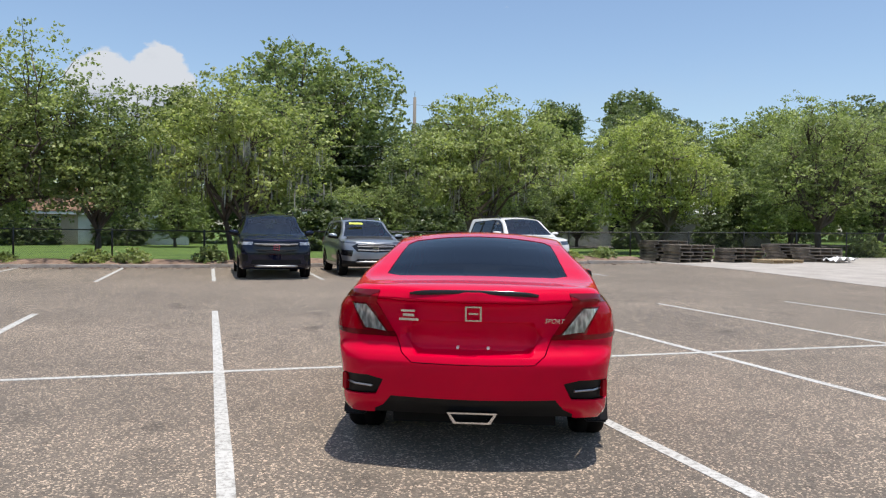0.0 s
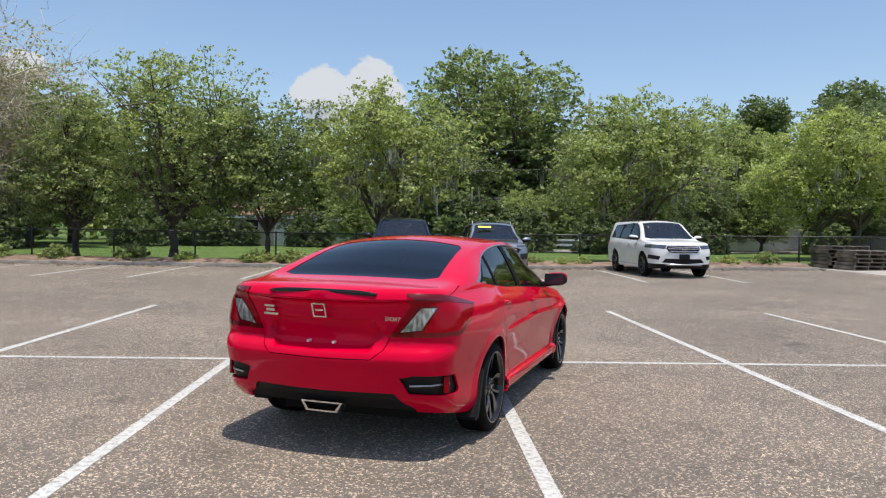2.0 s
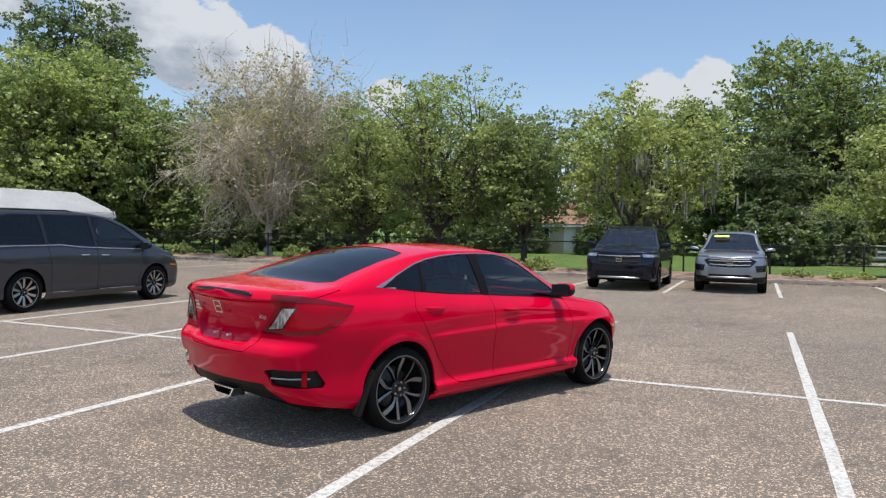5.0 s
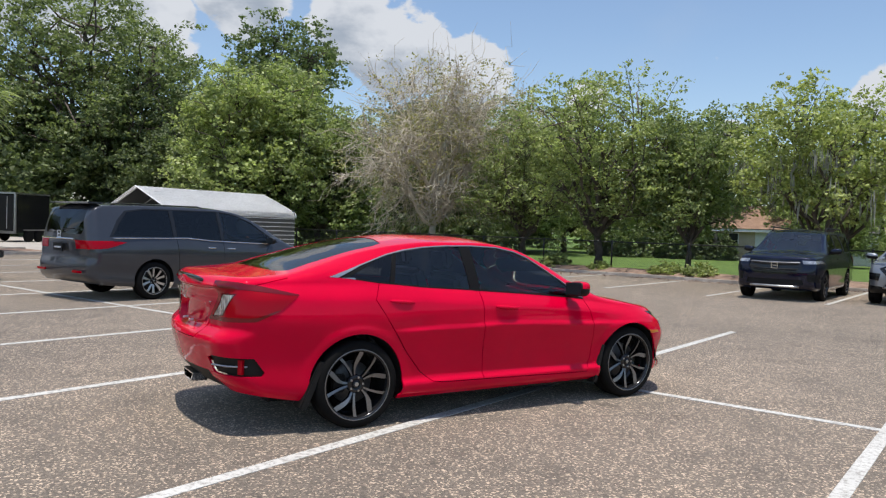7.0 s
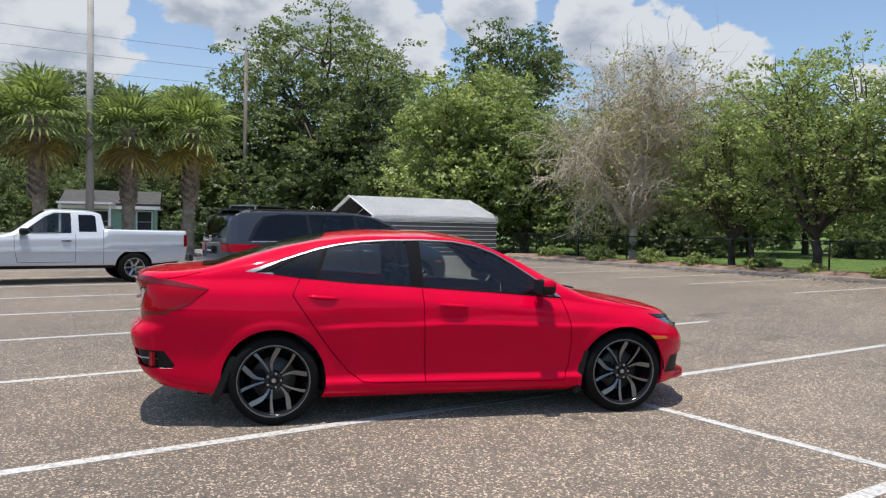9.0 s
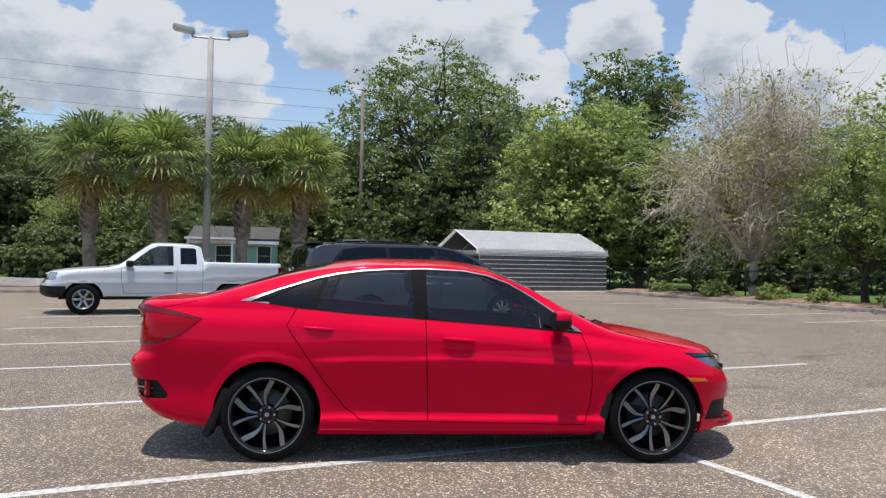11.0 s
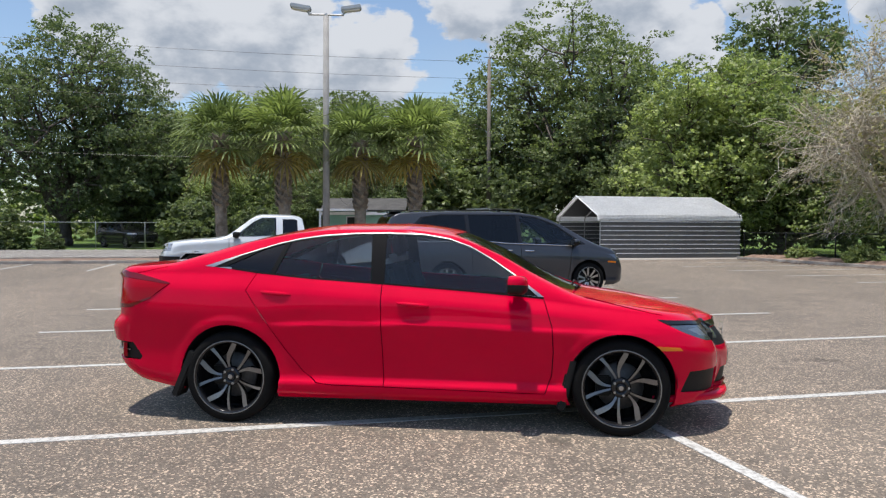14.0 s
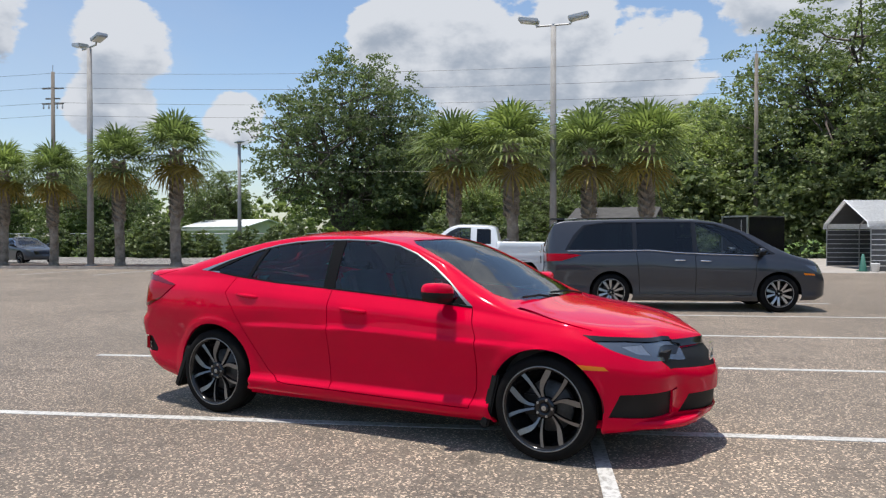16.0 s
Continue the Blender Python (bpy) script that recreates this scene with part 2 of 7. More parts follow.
def part(name, bm, mat, parent=None, label="", smooth=False, bevel=0.0):
    """Links a bmesh as one mesh object under a thing or a part."""
    if bevel:
        bmesh.ops.bevel(bm, geom=list(bm.edges), offset=bevel, segments=2, affect="EDGES", clamp_overlap=True)
    me = bpy.data.meshes.new(name)
    bm.normal_update()
    bm.to_mesh(me)
    bm.free()
    for m in mat if isinstance(mat, (list, tuple)) else [mat]:
        me.materials.append(m)
    if smooth:
        me.polygons.foreach_set("use_smooth", [True] * len(me.polygons))
    ob = new(name, me)
    if parent is not None:
        ob.parent = parent
    return tagged(ob, label)


def thing(name, m, label, category, group="", kind=""):
    ob = new(name)
    ob.matrix_basis = m
    ob.empty_display_size = 0.2
    return tagged(ob, label, category, group, kind)


def add_box(bm, x0, x1, y0, y1, z0, z1, m=None):
    vs = [bm.verts.new((x, y, z)) for z in (z0, z1) for x, y in ((x0, y0), (x1, y0), (x1, y1), (x0, y1))]
    if m is not None:
        for v in vs:
            v.co = m @ v.co
    for f in ((3, 2, 1, 0), (4, 5, 6, 7), (0, 1, 5, 4), (1, 2, 6, 5), (2, 3, 7, 6), (3, 0, 4, 7)):
        bm.faces.new([vs[i] for i in f])
    return vs


def box(x0, x1, y0, y1, z0, z1, m=None):
    bm = bmesh.new()
    add_box(bm, x0, x1, y0, y1, z0, z1, m)
    return bm


def add_tube(bm, pts, radii, n=8, cap=True):
    """A tapered tube along a line of points."""
    rings = []
    for i, p in enumerate(pts):
        p = Vector(p)
        d = Vector(pts[min(i + 1, len(pts) - 1)]) - Vector(pts[max(i - 1, 0)])
        q = d.to_track_quat("Z", "Y")
        r = radii[i] if isinstance(radii, (list, tuple)) else radii
        rings.append([bm.verts.new(p + q @ Vector((r * math.cos(a), r * math.sin(a), 0))) for a in (2 * math.pi * k / n for k in range(n))])
    for a, b in zip(rings, rings[1:]):
        for k in range(n):
            bm.faces.new((a[k], a[(k + 1) % n], b[(k + 1) % n], b[k]))
    if cap:
        bm.faces.new(rings[0][::-1])
        bm.faces.new(rings[-1])


def tube(pts, radii, n=8):
    bm = bmesh.new()
    add_tube(bm, pts, radii, n)
    return bm


def add_lathe(bm, prof, n=32, axis="y", closed=False):
    """Turns a profile of (radius, offset) round an axis."""
    rings = []
    for r, h in prof:
        ring = []
        for k in range(n):
            a = 2 * math.pi * k / n
            c, s = r * math.cos(a), r * math.sin(a)
            ring.append(bm.verts.new((c, h, s) if axis == "y" else (c, s, h)))
        rings.append(ring)
    pairs = list(zip(rings, rings[1:])) + ([(rings[-1], rings[0])] if closed else [])
    for a, b in pairs:
        for k in range(n):
            bm.faces.new((a[k], a[(k + 1) % n], b[(k + 1) % n], b[k]))
    return rings


def smoothstep(a, b, x):
    t = min(1.0, max(0.0, (x - a) / (b - a)))
    return t * t * (3 - 2 * t)


def ground_z(x, y):
    """The lot rises gently towards the north-east."""
    return 0.011 * min(max(0.0, x), 60) * smoothstep(13, 24, y)


def sheet(name, xs, ys, z, mat, parent=None):
    verts = [(x, y, ground_z(x, y) + z) for y in ys for x in xs]
    w = len(xs)
    faces = [(j * w + i, j * w + i + 1, (j + 1) * w + i + 1, (j + 1) * w + i) for j in range(len(ys) - 1) for i in range(w - 1)]
    return mesh_ob(name, verts, faces, mat, parent, smooth=True)


def span(a, b, n):
    return [a + (b - a) * i / n for i in range(n + 1)]


# ---- ground ----
KERB_Y = 26.9
FENCE_Y = 28.5
ground = sheet("ground", sorted(set([-900, -400, -200, -120] + span(-80, 80, 80) + [120, 200, 400, 900])),
               sorted(set([-900, -400, -200, -100] + span(-60, 100, 80) + [150, 250, 450, 900])), -0.05, M_GRASS)
tagged(ground, "flat green lawn of mown grass behind the fence", "lawn", kind="structure")
lot = sheet("parking_lot", span(-22.6, 60, 60), span(-45, KERB_Y, 60), 0.0, M_ASPHALT)
tagged(lot, "worn brown-grey asphalt of an open parking lot with pale aggregate", "parking lot", kind="structure")
street = sheet("road", span(-42, -26.4, 8), span(-90, 16, 40), 0.0, M_STREET)
tagged(street, "pale grey asphalt side street beyond the palm island", "road", kind="structure")
road_far = sheet("road", span(5, 90, 30), span(47.0, 52.5, 3), 0.02, M_STREET)
tagged(road_far, "pale residential road beyond the lawn", "road", kind="structure")
yard = sheet("pavement", span(-46, -22.6, 12), span(16.0, 29.0, 8), 0.004, M_CONCRETE)
tagged(yard, "pale concrete yard under the metal carport", "yard", kind="structure")
pad = sheet("pavement", span(17.6, 60, 20), span(14.0, 29.5, 10), 0.008, M_CONCRETE)
tagged(pad, "pale concrete pad where the pallets are stacked", "concrete pad", kind="structure")
bed = sheet("planting_bed", span(-22.4, 17.0, 120), span(KERB_Y + 0.085, 29.3, 8), 0.03, M_MULCH)
for v in bed.data.vertices:
    k = smoothstep(KERB_Y + 0.08, KERB_Y + 0.8, v.co.y)
    v.co.z += 0.06 + k * (0.13 + 0.06 * noise.noise((v.co.x * 0.7, v.co.y * 1.3, 2.0))) - 0.16 * smoothstep(28.4, 29.2, v.co.y)
tagged(bed, "strip of red-brown mulch between kerb and fence", "planting bed", kind="structure")


def kerb_line(p, q, width=0.16, height=0.11, piece=2.9):
    """Concrete kerb stones end to end, as parts of one kerb."""
    kerb = thing("kerb", Matrix(), "weathered concrete kerb along the edge of the lot", "kerb", kind="structure")
    p, q = Vector(p), Vector(q)
    n = max(1, round((q - p).length / piece))
    d = (q - p) / n
    for i in range(n):
        a = p + d * i
        turn = math.degrees(math.atan2(d.y, d.x))
        bm = box(0.004, d.length - 0.004, -width / 2, width / 2, -0.1, height, pose(a.x, a.y, ground_z(*((a + d / 2).xy)) + random.uniform(-0.008, 0.006), 0, 0, turn))
        part("kerb_stone", bm, M_KERB, kerb, bevel=0.02)
    return kerb


kerb_line((-22.5, KERB_Y, 0), (17.2, KERB_Y, 0))
kerb_line((-22.6, -45, 0), (-22.6, 15.5, 0))
kerb_line((-26.4, -45, 0), (-26.4, 15.5, 0))
island = sheet("planting_bed", span(-26.3, -22.7, 3), span(-45, 15.4, 30), 0.06, M_MULCH)
tagged(island, "mulched island with a row of palms", "planting bed", kind="structure")


def parking_line(x0, y0, x1, y1, width=0.10, lift=0.004):
    d = Vector((x1 - x0, y1 - y0, 0))
    n = max(2, int(d.length / 0.8))
    side = Vector((-d.y, d.x, 0)).normalized() * width / 2
    verts, faces = [], []
    for i in range(n + 1):
        c = Vector((x0, y0, 0)) + d * (i / n)
        for s in (-1, 1):
            wob = 1 + 0.12 * noise.noise((c.x * 1.7, c.y * 1.7, s * 9.0))
            v = c + side * s * wob
            verts.append((v.x, v.y, ground_z(v.x, v.y) + lift))
    verts += [(v[0], v[1], v[2] - 0.01) for v in verts]
    m = 2 * (n + 1)
    for i in range(n):
        a = 2 * i
        faces += [(a, a + 2, a + 3, a + 1)[::-1], (a, a + 2, a + 2 + m, a + m), (a + 1, a + 1 + m, a + 3 + m, a + 3)]
    return tagged(mesh_ob("parking_line", verts, faces, M_LINE), "worn white painted stall line on asphalt", "parking line", "stall lines", "structure")


STALLS = [-19.2, -16.4, -13.6, -10.8, -8.03, -5.25, -2.43, 0.27, 3.04, 5.84, 8.8, 11.9]
for x in STALLS:
    parking_line(x, 2.46, x, 13.4)
parking_line(-19.2, 7.85, 15.0, 7.93, 0.09, 0.005)
for x in [-19.4, -16.6, -13.8, -11.0, -8.2, -5.6, -2.5, 0.29, 3.08, 5.9, 8.75, 11.6]:
    parking_line(x, 20.4, x, 26.75)
for y in span(-32, 0, 11):
    parking_line(-22.3, y, -17.2, y)


# ---- fence ----
def chain_link(parent, length, z0, z1, pitch=0.075, r=0.0022):
    verts, faces = [], []
    h = z1 - z0
    n = int((length + h) / pitch)
    for k in range(n):
        for sgn in (1, -1):
            xa = k * pitch - (h if sgn > 0 else 0)
            za, xb, zb = (z0, xa + h, z1) if sgn > 0 else (z1, xa + h, z0)
            if sgn < 0:
                xa, xb = xa - h, xa
            lo, hi = max(0.0, xa), min(length, xb)
            if hi - lo < 0.02:
                continue
            sl = (zb - za) / (xb - xa)
            p, q = (lo, za + sl * (lo - xa)), (hi, za + sl * (hi - xa))
            b = len(verts)
            for (x, z) in (p, q):
                verts += [(x, r, z), (x - r, -r, z + r), (x + r, -r, z - r)]
            faces += [(b, b + 1, b + 4, b + 3), (b + 1, b + 2, b + 5, b + 4), (b + 2, b, b + 3, b + 5)]
    ob = mesh_ob("chain_mesh", verts, faces, M_BLACKMETAL, parent)
    return tagged(ob, "black chain-link mesh", kind="stuff")


def fence(p, q, height, posts=2.95, mat=M_BLACKMETAL, label="black vinyl-coated chain-link fence with a top rail"):
    p, q = Vector(p), Vector(q)
    d = q - p
    turn = math.degrees(math.atan2(d.y, d.x))
    slope = math.atan2(q.z - p.z, d.xy.length)
    th = thing("fence", Matrix.Translation(p) @ pose(0, 0, 0, 0, -math.degrees(slope), turn), label, "fence", kind="structure")
    L = d.length
    n = max(1, round(L / posts))
    for i in range(n + 1):
        x = L * i / n
        part("post", tube([(x, 0, -0.1), (x, 0, height + 0.03), (x, 0, height + 0.06)], [0.032, 0.032, 0.012], 10), mat, th, smooth=True)
    part("top_rail", tube([(0, 0, height), (L, 0, height)], 0.022, 8), mat, th, smooth=True)
    part("bottom_wire", tube([(0, 0, 0.06), (L, 0, 0.06)], 0.004, 5), mat, th)
    chain_link(th, L, 0.05, height)
    return th


fence((-24.3, FENCE_Y, 0), (0.0, FENCE_Y, 0), 1.22)
fence((0.0, FENCE_Y, 0.0), (46.0, FENCE_Y, 0.50), 1.22)
fence((-44.5, -50, 0), (-44.5, 4, 0), 1.7, 3.0, M_GALV, "galvanised chain-link fence beyond the street")


# ---- trees and plants ----
def leaf_cloud(rng, centres, per, spread, size, flat=0.75, sprays=6):
    """Small pointed leaves in sprays round clump centres, their faces mostly turned up: verts and faces."""
    c = np.asarray(centres, float)
    if sprays > 1:
        so = rng.normal(size=(len(c) * sprays, 3))
        so /= np.linalg.norm(so, axis=1)[:, None] + 1e-9
        so *= (rng.random(len(so)) ** 0.4)[:, None] * spread
        so[:, 2] *= flat
        c = np.repeat(c, sprays, axis=0) + so
        per, spread = max(1, round(per / sprays)), spread * 0.42
        flat *= 0.62
    c = np.repeat(c, per, axis=0)
    n = len(c)
    off = rng.normal(size=(n, 3))
    off /= np.linalg.norm(off, axis=1)[:, None] + 1e-9
    off *= (rng.random(n) ** 0.45)[:, None] * spread
    off[:, 2] *= flat
    p = c + off
    nrm = rng.normal(size=(n, 3)) * 0.8 + off / spread * 0.5 + np.array([0, 0, 0.95])
    nrm /= np.linalg.norm(nrm, axis=1)[:, None]
    t = rng.normal(size=(n, 3))
    t -= nrm * (t * nrm).sum(1)[:, None]
    t /= np.linalg.norm(t, axis=1)[:, None] + 1e-9
    b = np.cross(nrm, t)
    ln = size * (0.7 + 0.7 * rng.random(n))[:, None]
    wd = ln * 0.34
    v = np.empty((n, 4, 3))
    v[:, 0], v[:, 1], v[:, 2], v[:, 3] = p - t * ln / 2, p + b * wd - nrm * ln * 0.08, p + t * ln / 2, p - b * wd - nrm * ln * 0.08
    f = np.arange(n * 4).reshape(n, 4)
    return v.reshape(-1, 3), f


def fast_mesh(name, v, f, mat):
    me = bpy.data.meshes.new(name)
    v, f = np.asarray(v, np.float32), np.asarray(f, np.int32)
    k = f.shape[1]
    me.vertices.add(len(v))
    me.vertices.foreach_set("co", v.ravel())
    me.loops.add(f.size)
    me.loops.foreach_set("vertex_index", f.ravel())
    me.polygons.add(len(f))
    me.polygons.foreach_set("loop_start", np.arange(0, f.size, k, dtype=np.int32))
    me.materials.append(mat)
    me.update()
    me.validate()
    return me


def limb_line(rng, a, b, sag, n=5, wob=0.06):
    a, b = Vector(a), Vector(b)
    d = (b - a).length
    out = []
    for i in range(n + 1):
        t = i / n
        p = a.lerp(b, t)
        p.z += sag * d * math.sin(t * math.pi)
        if 0 < i < n:
            p += Vector(rng.normal(size=3)) * wob * d
        out.append(p)
    return out


def tree(name, label, seed, height, radius, base, leaf_mat, clumps=420, per=42, leaf=0.17, spread=0.62, trunk_r=0.17, stems=1, bark=M_BARK,
         moss=0, twigs=0, lobes=9, lean=0.0, category="tree", squash=1.0):
    """A tree at the origin: trunk, limbs, crown of leaves in uneven lobes; the crown spans base..height."""
    rng = np.random.default_rng(seed)
    th = thing(name, Matrix(), label, category)
    mid, half = (base + height) / 2, (height - base) / 2
    # lobes of the crown
    lob = []
    for i in range(lobes):
        a = 2 * math.pi * (i * 0.618 + rng.random() * 0.25)
        h = -0.85 + 1.75 * (i + 0.5) / lobes
        rr = radius * math.sqrt(max(0.05, 1 - abs(h) ** 2.2)) * (0.45 + 0.3 * rng.random())
        lob.append((np.array([rr * math.cos(a) + lean, rr * math.sin(a), mid + h * half * 0.8]), (0.36 + 0.2 * rng.random()) * min(radius, half * 1.15)))
    lob.append((np.array([lean, 0, mid]), 0.55 * min(radius, half)))
    w = np.array([r ** 2 for _, r in lob])
    pick = rng.choice(len(lob), size=clumps, p=w / w.sum())
    cen = []
    for k in pick:
        c, r = lob[k]
        d = rng.normal(size=3)
        d /= np.linalg.norm(d)
        q = c + d * r * (0.55 + 0.5 * rng.random()) * np.array([1, 1, 0.85 * squash])
        q[2] = min(max(q[2], base * 0.8), height)
        cen.append(q)
    cen = np.array(cen)
    # wood
    bm = bmesh.new()
    fork = base * 0.55 + 0.25 * height * 0.3
    roots = []
    for s in range(stems):
        a = 2 * math.pi * s / max(1, stems) + rng.random()
        foot = Vector((0.22 * math.cos(a), 0.22 * math.sin(a), 0)) * (stems > 1)
        top = foot * 3.2 + Vector((rng.normal() * 0.12, rng.normal() * 0.12, fork))
        line = limb_line(rng, foot + Vector((0, 0, -0.2)), top, 0, 5, 0.015)
        r0 = trunk_r / math.sqrt(stems)
        add_tube(bm, line, [r0 * 1.5, r0 * 1.08, r0, r0 * 0.95, r0 * 0.9, r0 * 0.85], 9)
        roots.append((top, r0))
    part("trunk", bm, bark, th, smooth=True)
    bm = bmesh.new()
    tips = []
    for i, (c, r) in enumerate(lob):
        top, r0 = roots[i % len(roots)]
        line = limb_line(rng, top, c, 0.08, 5, 0.05)
        add_tube(bm, line, [r0 * f for f in (0.6, 0.5, 0.4, 0.3, 0.2, 0.09)], 6, False)
        for _ in range(7):
            d = rng.normal(size=3)
            d /= np.linalg.norm(d)
            e = Vector(c + d * r * 0.95)
            st = line[3].lerp(line[5], rng.random())
            sub = limb_line(rng, st, e, 0.05, 3, 0.07)
            add_tube(bm, sub, [r0 * f for f in (0.2, 0.14, 0.09, 0.03)], 4, False)
            tips.append((st, e))
    if twigs:
        for _ in range(twigs):
            st, e = tips[rng.integers(len(tips))]
            a = st.lerp(e, 0.3 + 0.7 * rng.random())
            b = a + Vector(rng.normal(size=3)) * 0.6 + (e - st).normalized() * 0.55 - Vector((0, 0, 0.22))
            b.z = max(b.z, base * 0.6)
            add_tube(bm, limb_line(rng, a, b, -0.05, 3, 0.10), [0.016, 0.012, 0.009, 0.004], 3, False)
    part("branchwork", bm, bark, th, smooth=True)
    v, f = leaf_cloud(rng, cen, per, spread, leaf)
    crown = new("crown", fast_mesh("crown", v, f, leaf_mat))
    crown.parent = th
    if moss:
        vs, fs = [], []
        for _ in range(moss):
            k = lob[rng.integers(len(lob))]
            d = rng.normal(size=3) * 0.6
            x, y = k[0][0] + d[0] * k[1], k[0][1] + d[1] * k[1]
            z = min(k[0][2] + 0.2 * d[2], mid) - 0.1
            for _s in range(4):
                x1, y1, z1 = x + rng.normal() * 0.10, y + rng.normal() * 0.10, z + rng.normal() * 0.1
                ln, wd = 0.25 + 0.6 * rng.random(), 0.008 + 0.012 * rng.random()
                a = rng.random() * 6.28
                dx, dy = wd * math.cos(a), wd * math.sin(a)
                b = len(vs)
                vs += [(x1 - dx, y1 - dy, z1), (x1 + dx, y1 + dy, z1), (x1 + dx * 1.2 + rng.normal() * 0.03, y1 + dy * 1.2, z1 - ln * 0.55), (x1 - dx * 1.2, y1 - dy, z1 - ln * 0.55),
                       (x1 + rng.normal() * 0.05, y1 + rng.normal() * 0.05, z1 - ln)]
                fs += [(b, b + 1, b + 2, b + 3), (b + 3, b + 2, b + 4, b + 4)]
        me = bpy.data.meshes.new("hanging_moss")
        me.from_pydata(vs, [], [f if f[2] != f[3] else f[:3] for f in fs])
        me.materials.append(M_MOSS)
        ob = new("hanging_moss", me)
        ob.parent = th
        tagged(ob, "grey-green strands of hanging moss", kind="stuff")
    return th


def at(x, y, turn=0.0, scale=1.0, z=0.0):
    return pose(x, y, ground_z(x, y) - 0.04 + z, 0, 0, turn) @ Matrix.Diagonal((scale, scale, scale, 1))


def plant(ob, x, y, turn=0.0, scale=1.0, first=False):
    """Stands a tree in its place; later calls stand copies."""
    m = at(x, y, turn, scale)
    if first:
        ob.matrix_basis = m
        return ob
    c = copy_thing(ob, m)
    c.matrix_basis = m
    return c


oak_label = "broad green oak with a dense leafy crown behind the fence"
t1 = tree("oak_tree", "tall leafy oak with dark trunk beside the chain-link fence", 11, 9.0, 4.3, 1.7, M_LEAF_OAK, 560, 50, 0.135, 0.62, 0.20, lobes=19)
plant(t1, -7.3, 29.9, 0, 0.92, True)
t2 = tree("oak_tree", "smaller green oak in the planting strip", 12, 6.6, 2.5, 1.3, M_LEAF_OAK, 280, 46, 0.135, 0.58, 0.12, lobes=9)
plant(t2, -3.7, 30.4, 30, 1.0, True)
plant(t1, -11.6, 31.0, 140, 0.76)
tb = tree("bare_tree", "half-bare grey tree with thin tangled branches by the fence", 13, 9.7, 4.7, 1.7, M_LEAF_SPARSE, 420, 24, 0.13, 0.75, 0.19, bark=M_GREYBARK, moss=40, twigs=4200, lobes=26)
plant(tb, -16.4, 30.2, 0, 1.0, True)
tm = tree("oak_tree", "multi-stemmed oak draped with hanging moss behind a parked SUV", 14, 6.9, 3.5, 2.0, M_LEAF_LIGHT, 430, 46, 0.135, 0.6, 0.2, stems=3, moss=150, lobes=17)
plant(tm, 1.3, 30.0, 0, 1.0, True)
tr = tree("oak_tree", "rounded light-green oak with low crown and hanging moss", 15, 7.1, 4.4, 1.7, M_LEAF_LIGHT, 600, 50, 0.14, 0.6, 0.2, stems=2, moss=90, lobes=19)
plant(tr, 11.8, 32.5, 0, 1.0, True)
plant(tr, 24.0, 37.5, 100, 1.03)
plant(t1, 30.5, 32.0, 60, 0.90)
plant(t1, 36.0, 33.5, 200, 0.9)
tt = tree("tall_tree", "very tall spreading tree rising over the others", 16, 19.5, 9.0, 3.0, M_LEAF_OAK, 900, 40, 0.36, 1.1, 0.4, lobes=24)
plant(tt, 9.8, 74.0, 0, 0.95, True)
# further trees behind the lawn, and the wood to the west
far_a = tree("wood_tree", "dense dark-green tree in the belt of woods", 17, 11.0, 5.4, 0.8, M_LEAF_DARK, 640, 52, 0.215, 0.85, 0.25, lobes=20)
far_b = tree("wood_tree", "mid-green bushy tree in the belt of woods", 18, 10.5, 5.0, 0.8, M_LEAF_OAK, 600, 52, 0.215, 0.85, 0.25, lobes=20)
first_a, first_b = True, True
belt = [("b", -5.0, 62, 0.85), ("a", 4.0, 66, 0.95), ("a", 19.0, 60, 0.95), ("b", 27.5, 58, 0.95), ("a", 36, 56, 1.0), ("b", 44, 52, 1.0), ("a", 52, 50, 1.1), ("b", 38.5, 43, 0.82), ("a", 46, 41, 0.95),
        ("a", -14, 60, 1.0), ("b", -23, 56, 1.0), ("a", -31, 50, 1.05), ("a", -27.5, 43, 0.95), ("b", -21.5, 47, 1.0), ("a", 60, 44, 1.1), ("b", 68, 36, 1.1),
        ("b", -31.5, 31.5, 1.08), ("a", -36.5, 36, 1.15), ("b", -28, 33.5, 0.85), ("a", -46, 33, 1.1), ("a", -55, 26, 1.1), ("b", -54, 18.5, 1.05), ("b", -60, 22, 1.2), ("a", -53, 12, 0.95), ("b", -55, 7.0, 0.98), ("a", -57, 1.0, 0.9),
        ("a", -54, -2.5, 0.9), ("a", -64, -1, 1.1), ("b", -62, 12, 1.15), ("a", -60, -34, 0.8), ("b", -64, -40, 0.85), ("a", -58, -46, 0.9), ("a", -70, -28, 0.8), ("b", -46.5, 2.6, 0.55), ("a", -47, 8.5, 0.5), ("a", -46.8, 13.8, 0.6), ("b", 25.5, 49.5, 0.5), ("a", 31.5, 49.0, 0.52), ("b", 37.0, 47.5, 0.55), ("a", 42.5, 47.0, 0.6), ("b", 10.3, 57.5, 0.42), ("a", 16, 76, 1.1), ("b", 29, 72, 1.15), ("a", 41, 66, 1.2), ("b", 52, 62, 1.2), ("b", -70, 6, 1.35), ("a", -72, 15, 1.4), ("b", -68, -3, 1.2), ("b", -74, 24, 1.5), ("b", -2.0, 53.4, 0.42), ("a", 21.8, 50.5, 0.48), ("b", 13.4, 58, 0.42)]
for k, (kind, x, y, s) in enumerate(belt):
    src = far_a if kind == "a" else far_b
    fst = first_a if kind == "a" else first_b
    plant(src, x, y, 47 * k % 360, s, fst)
    if kind == "a":
        first_a = False
    else:
        first_b = False
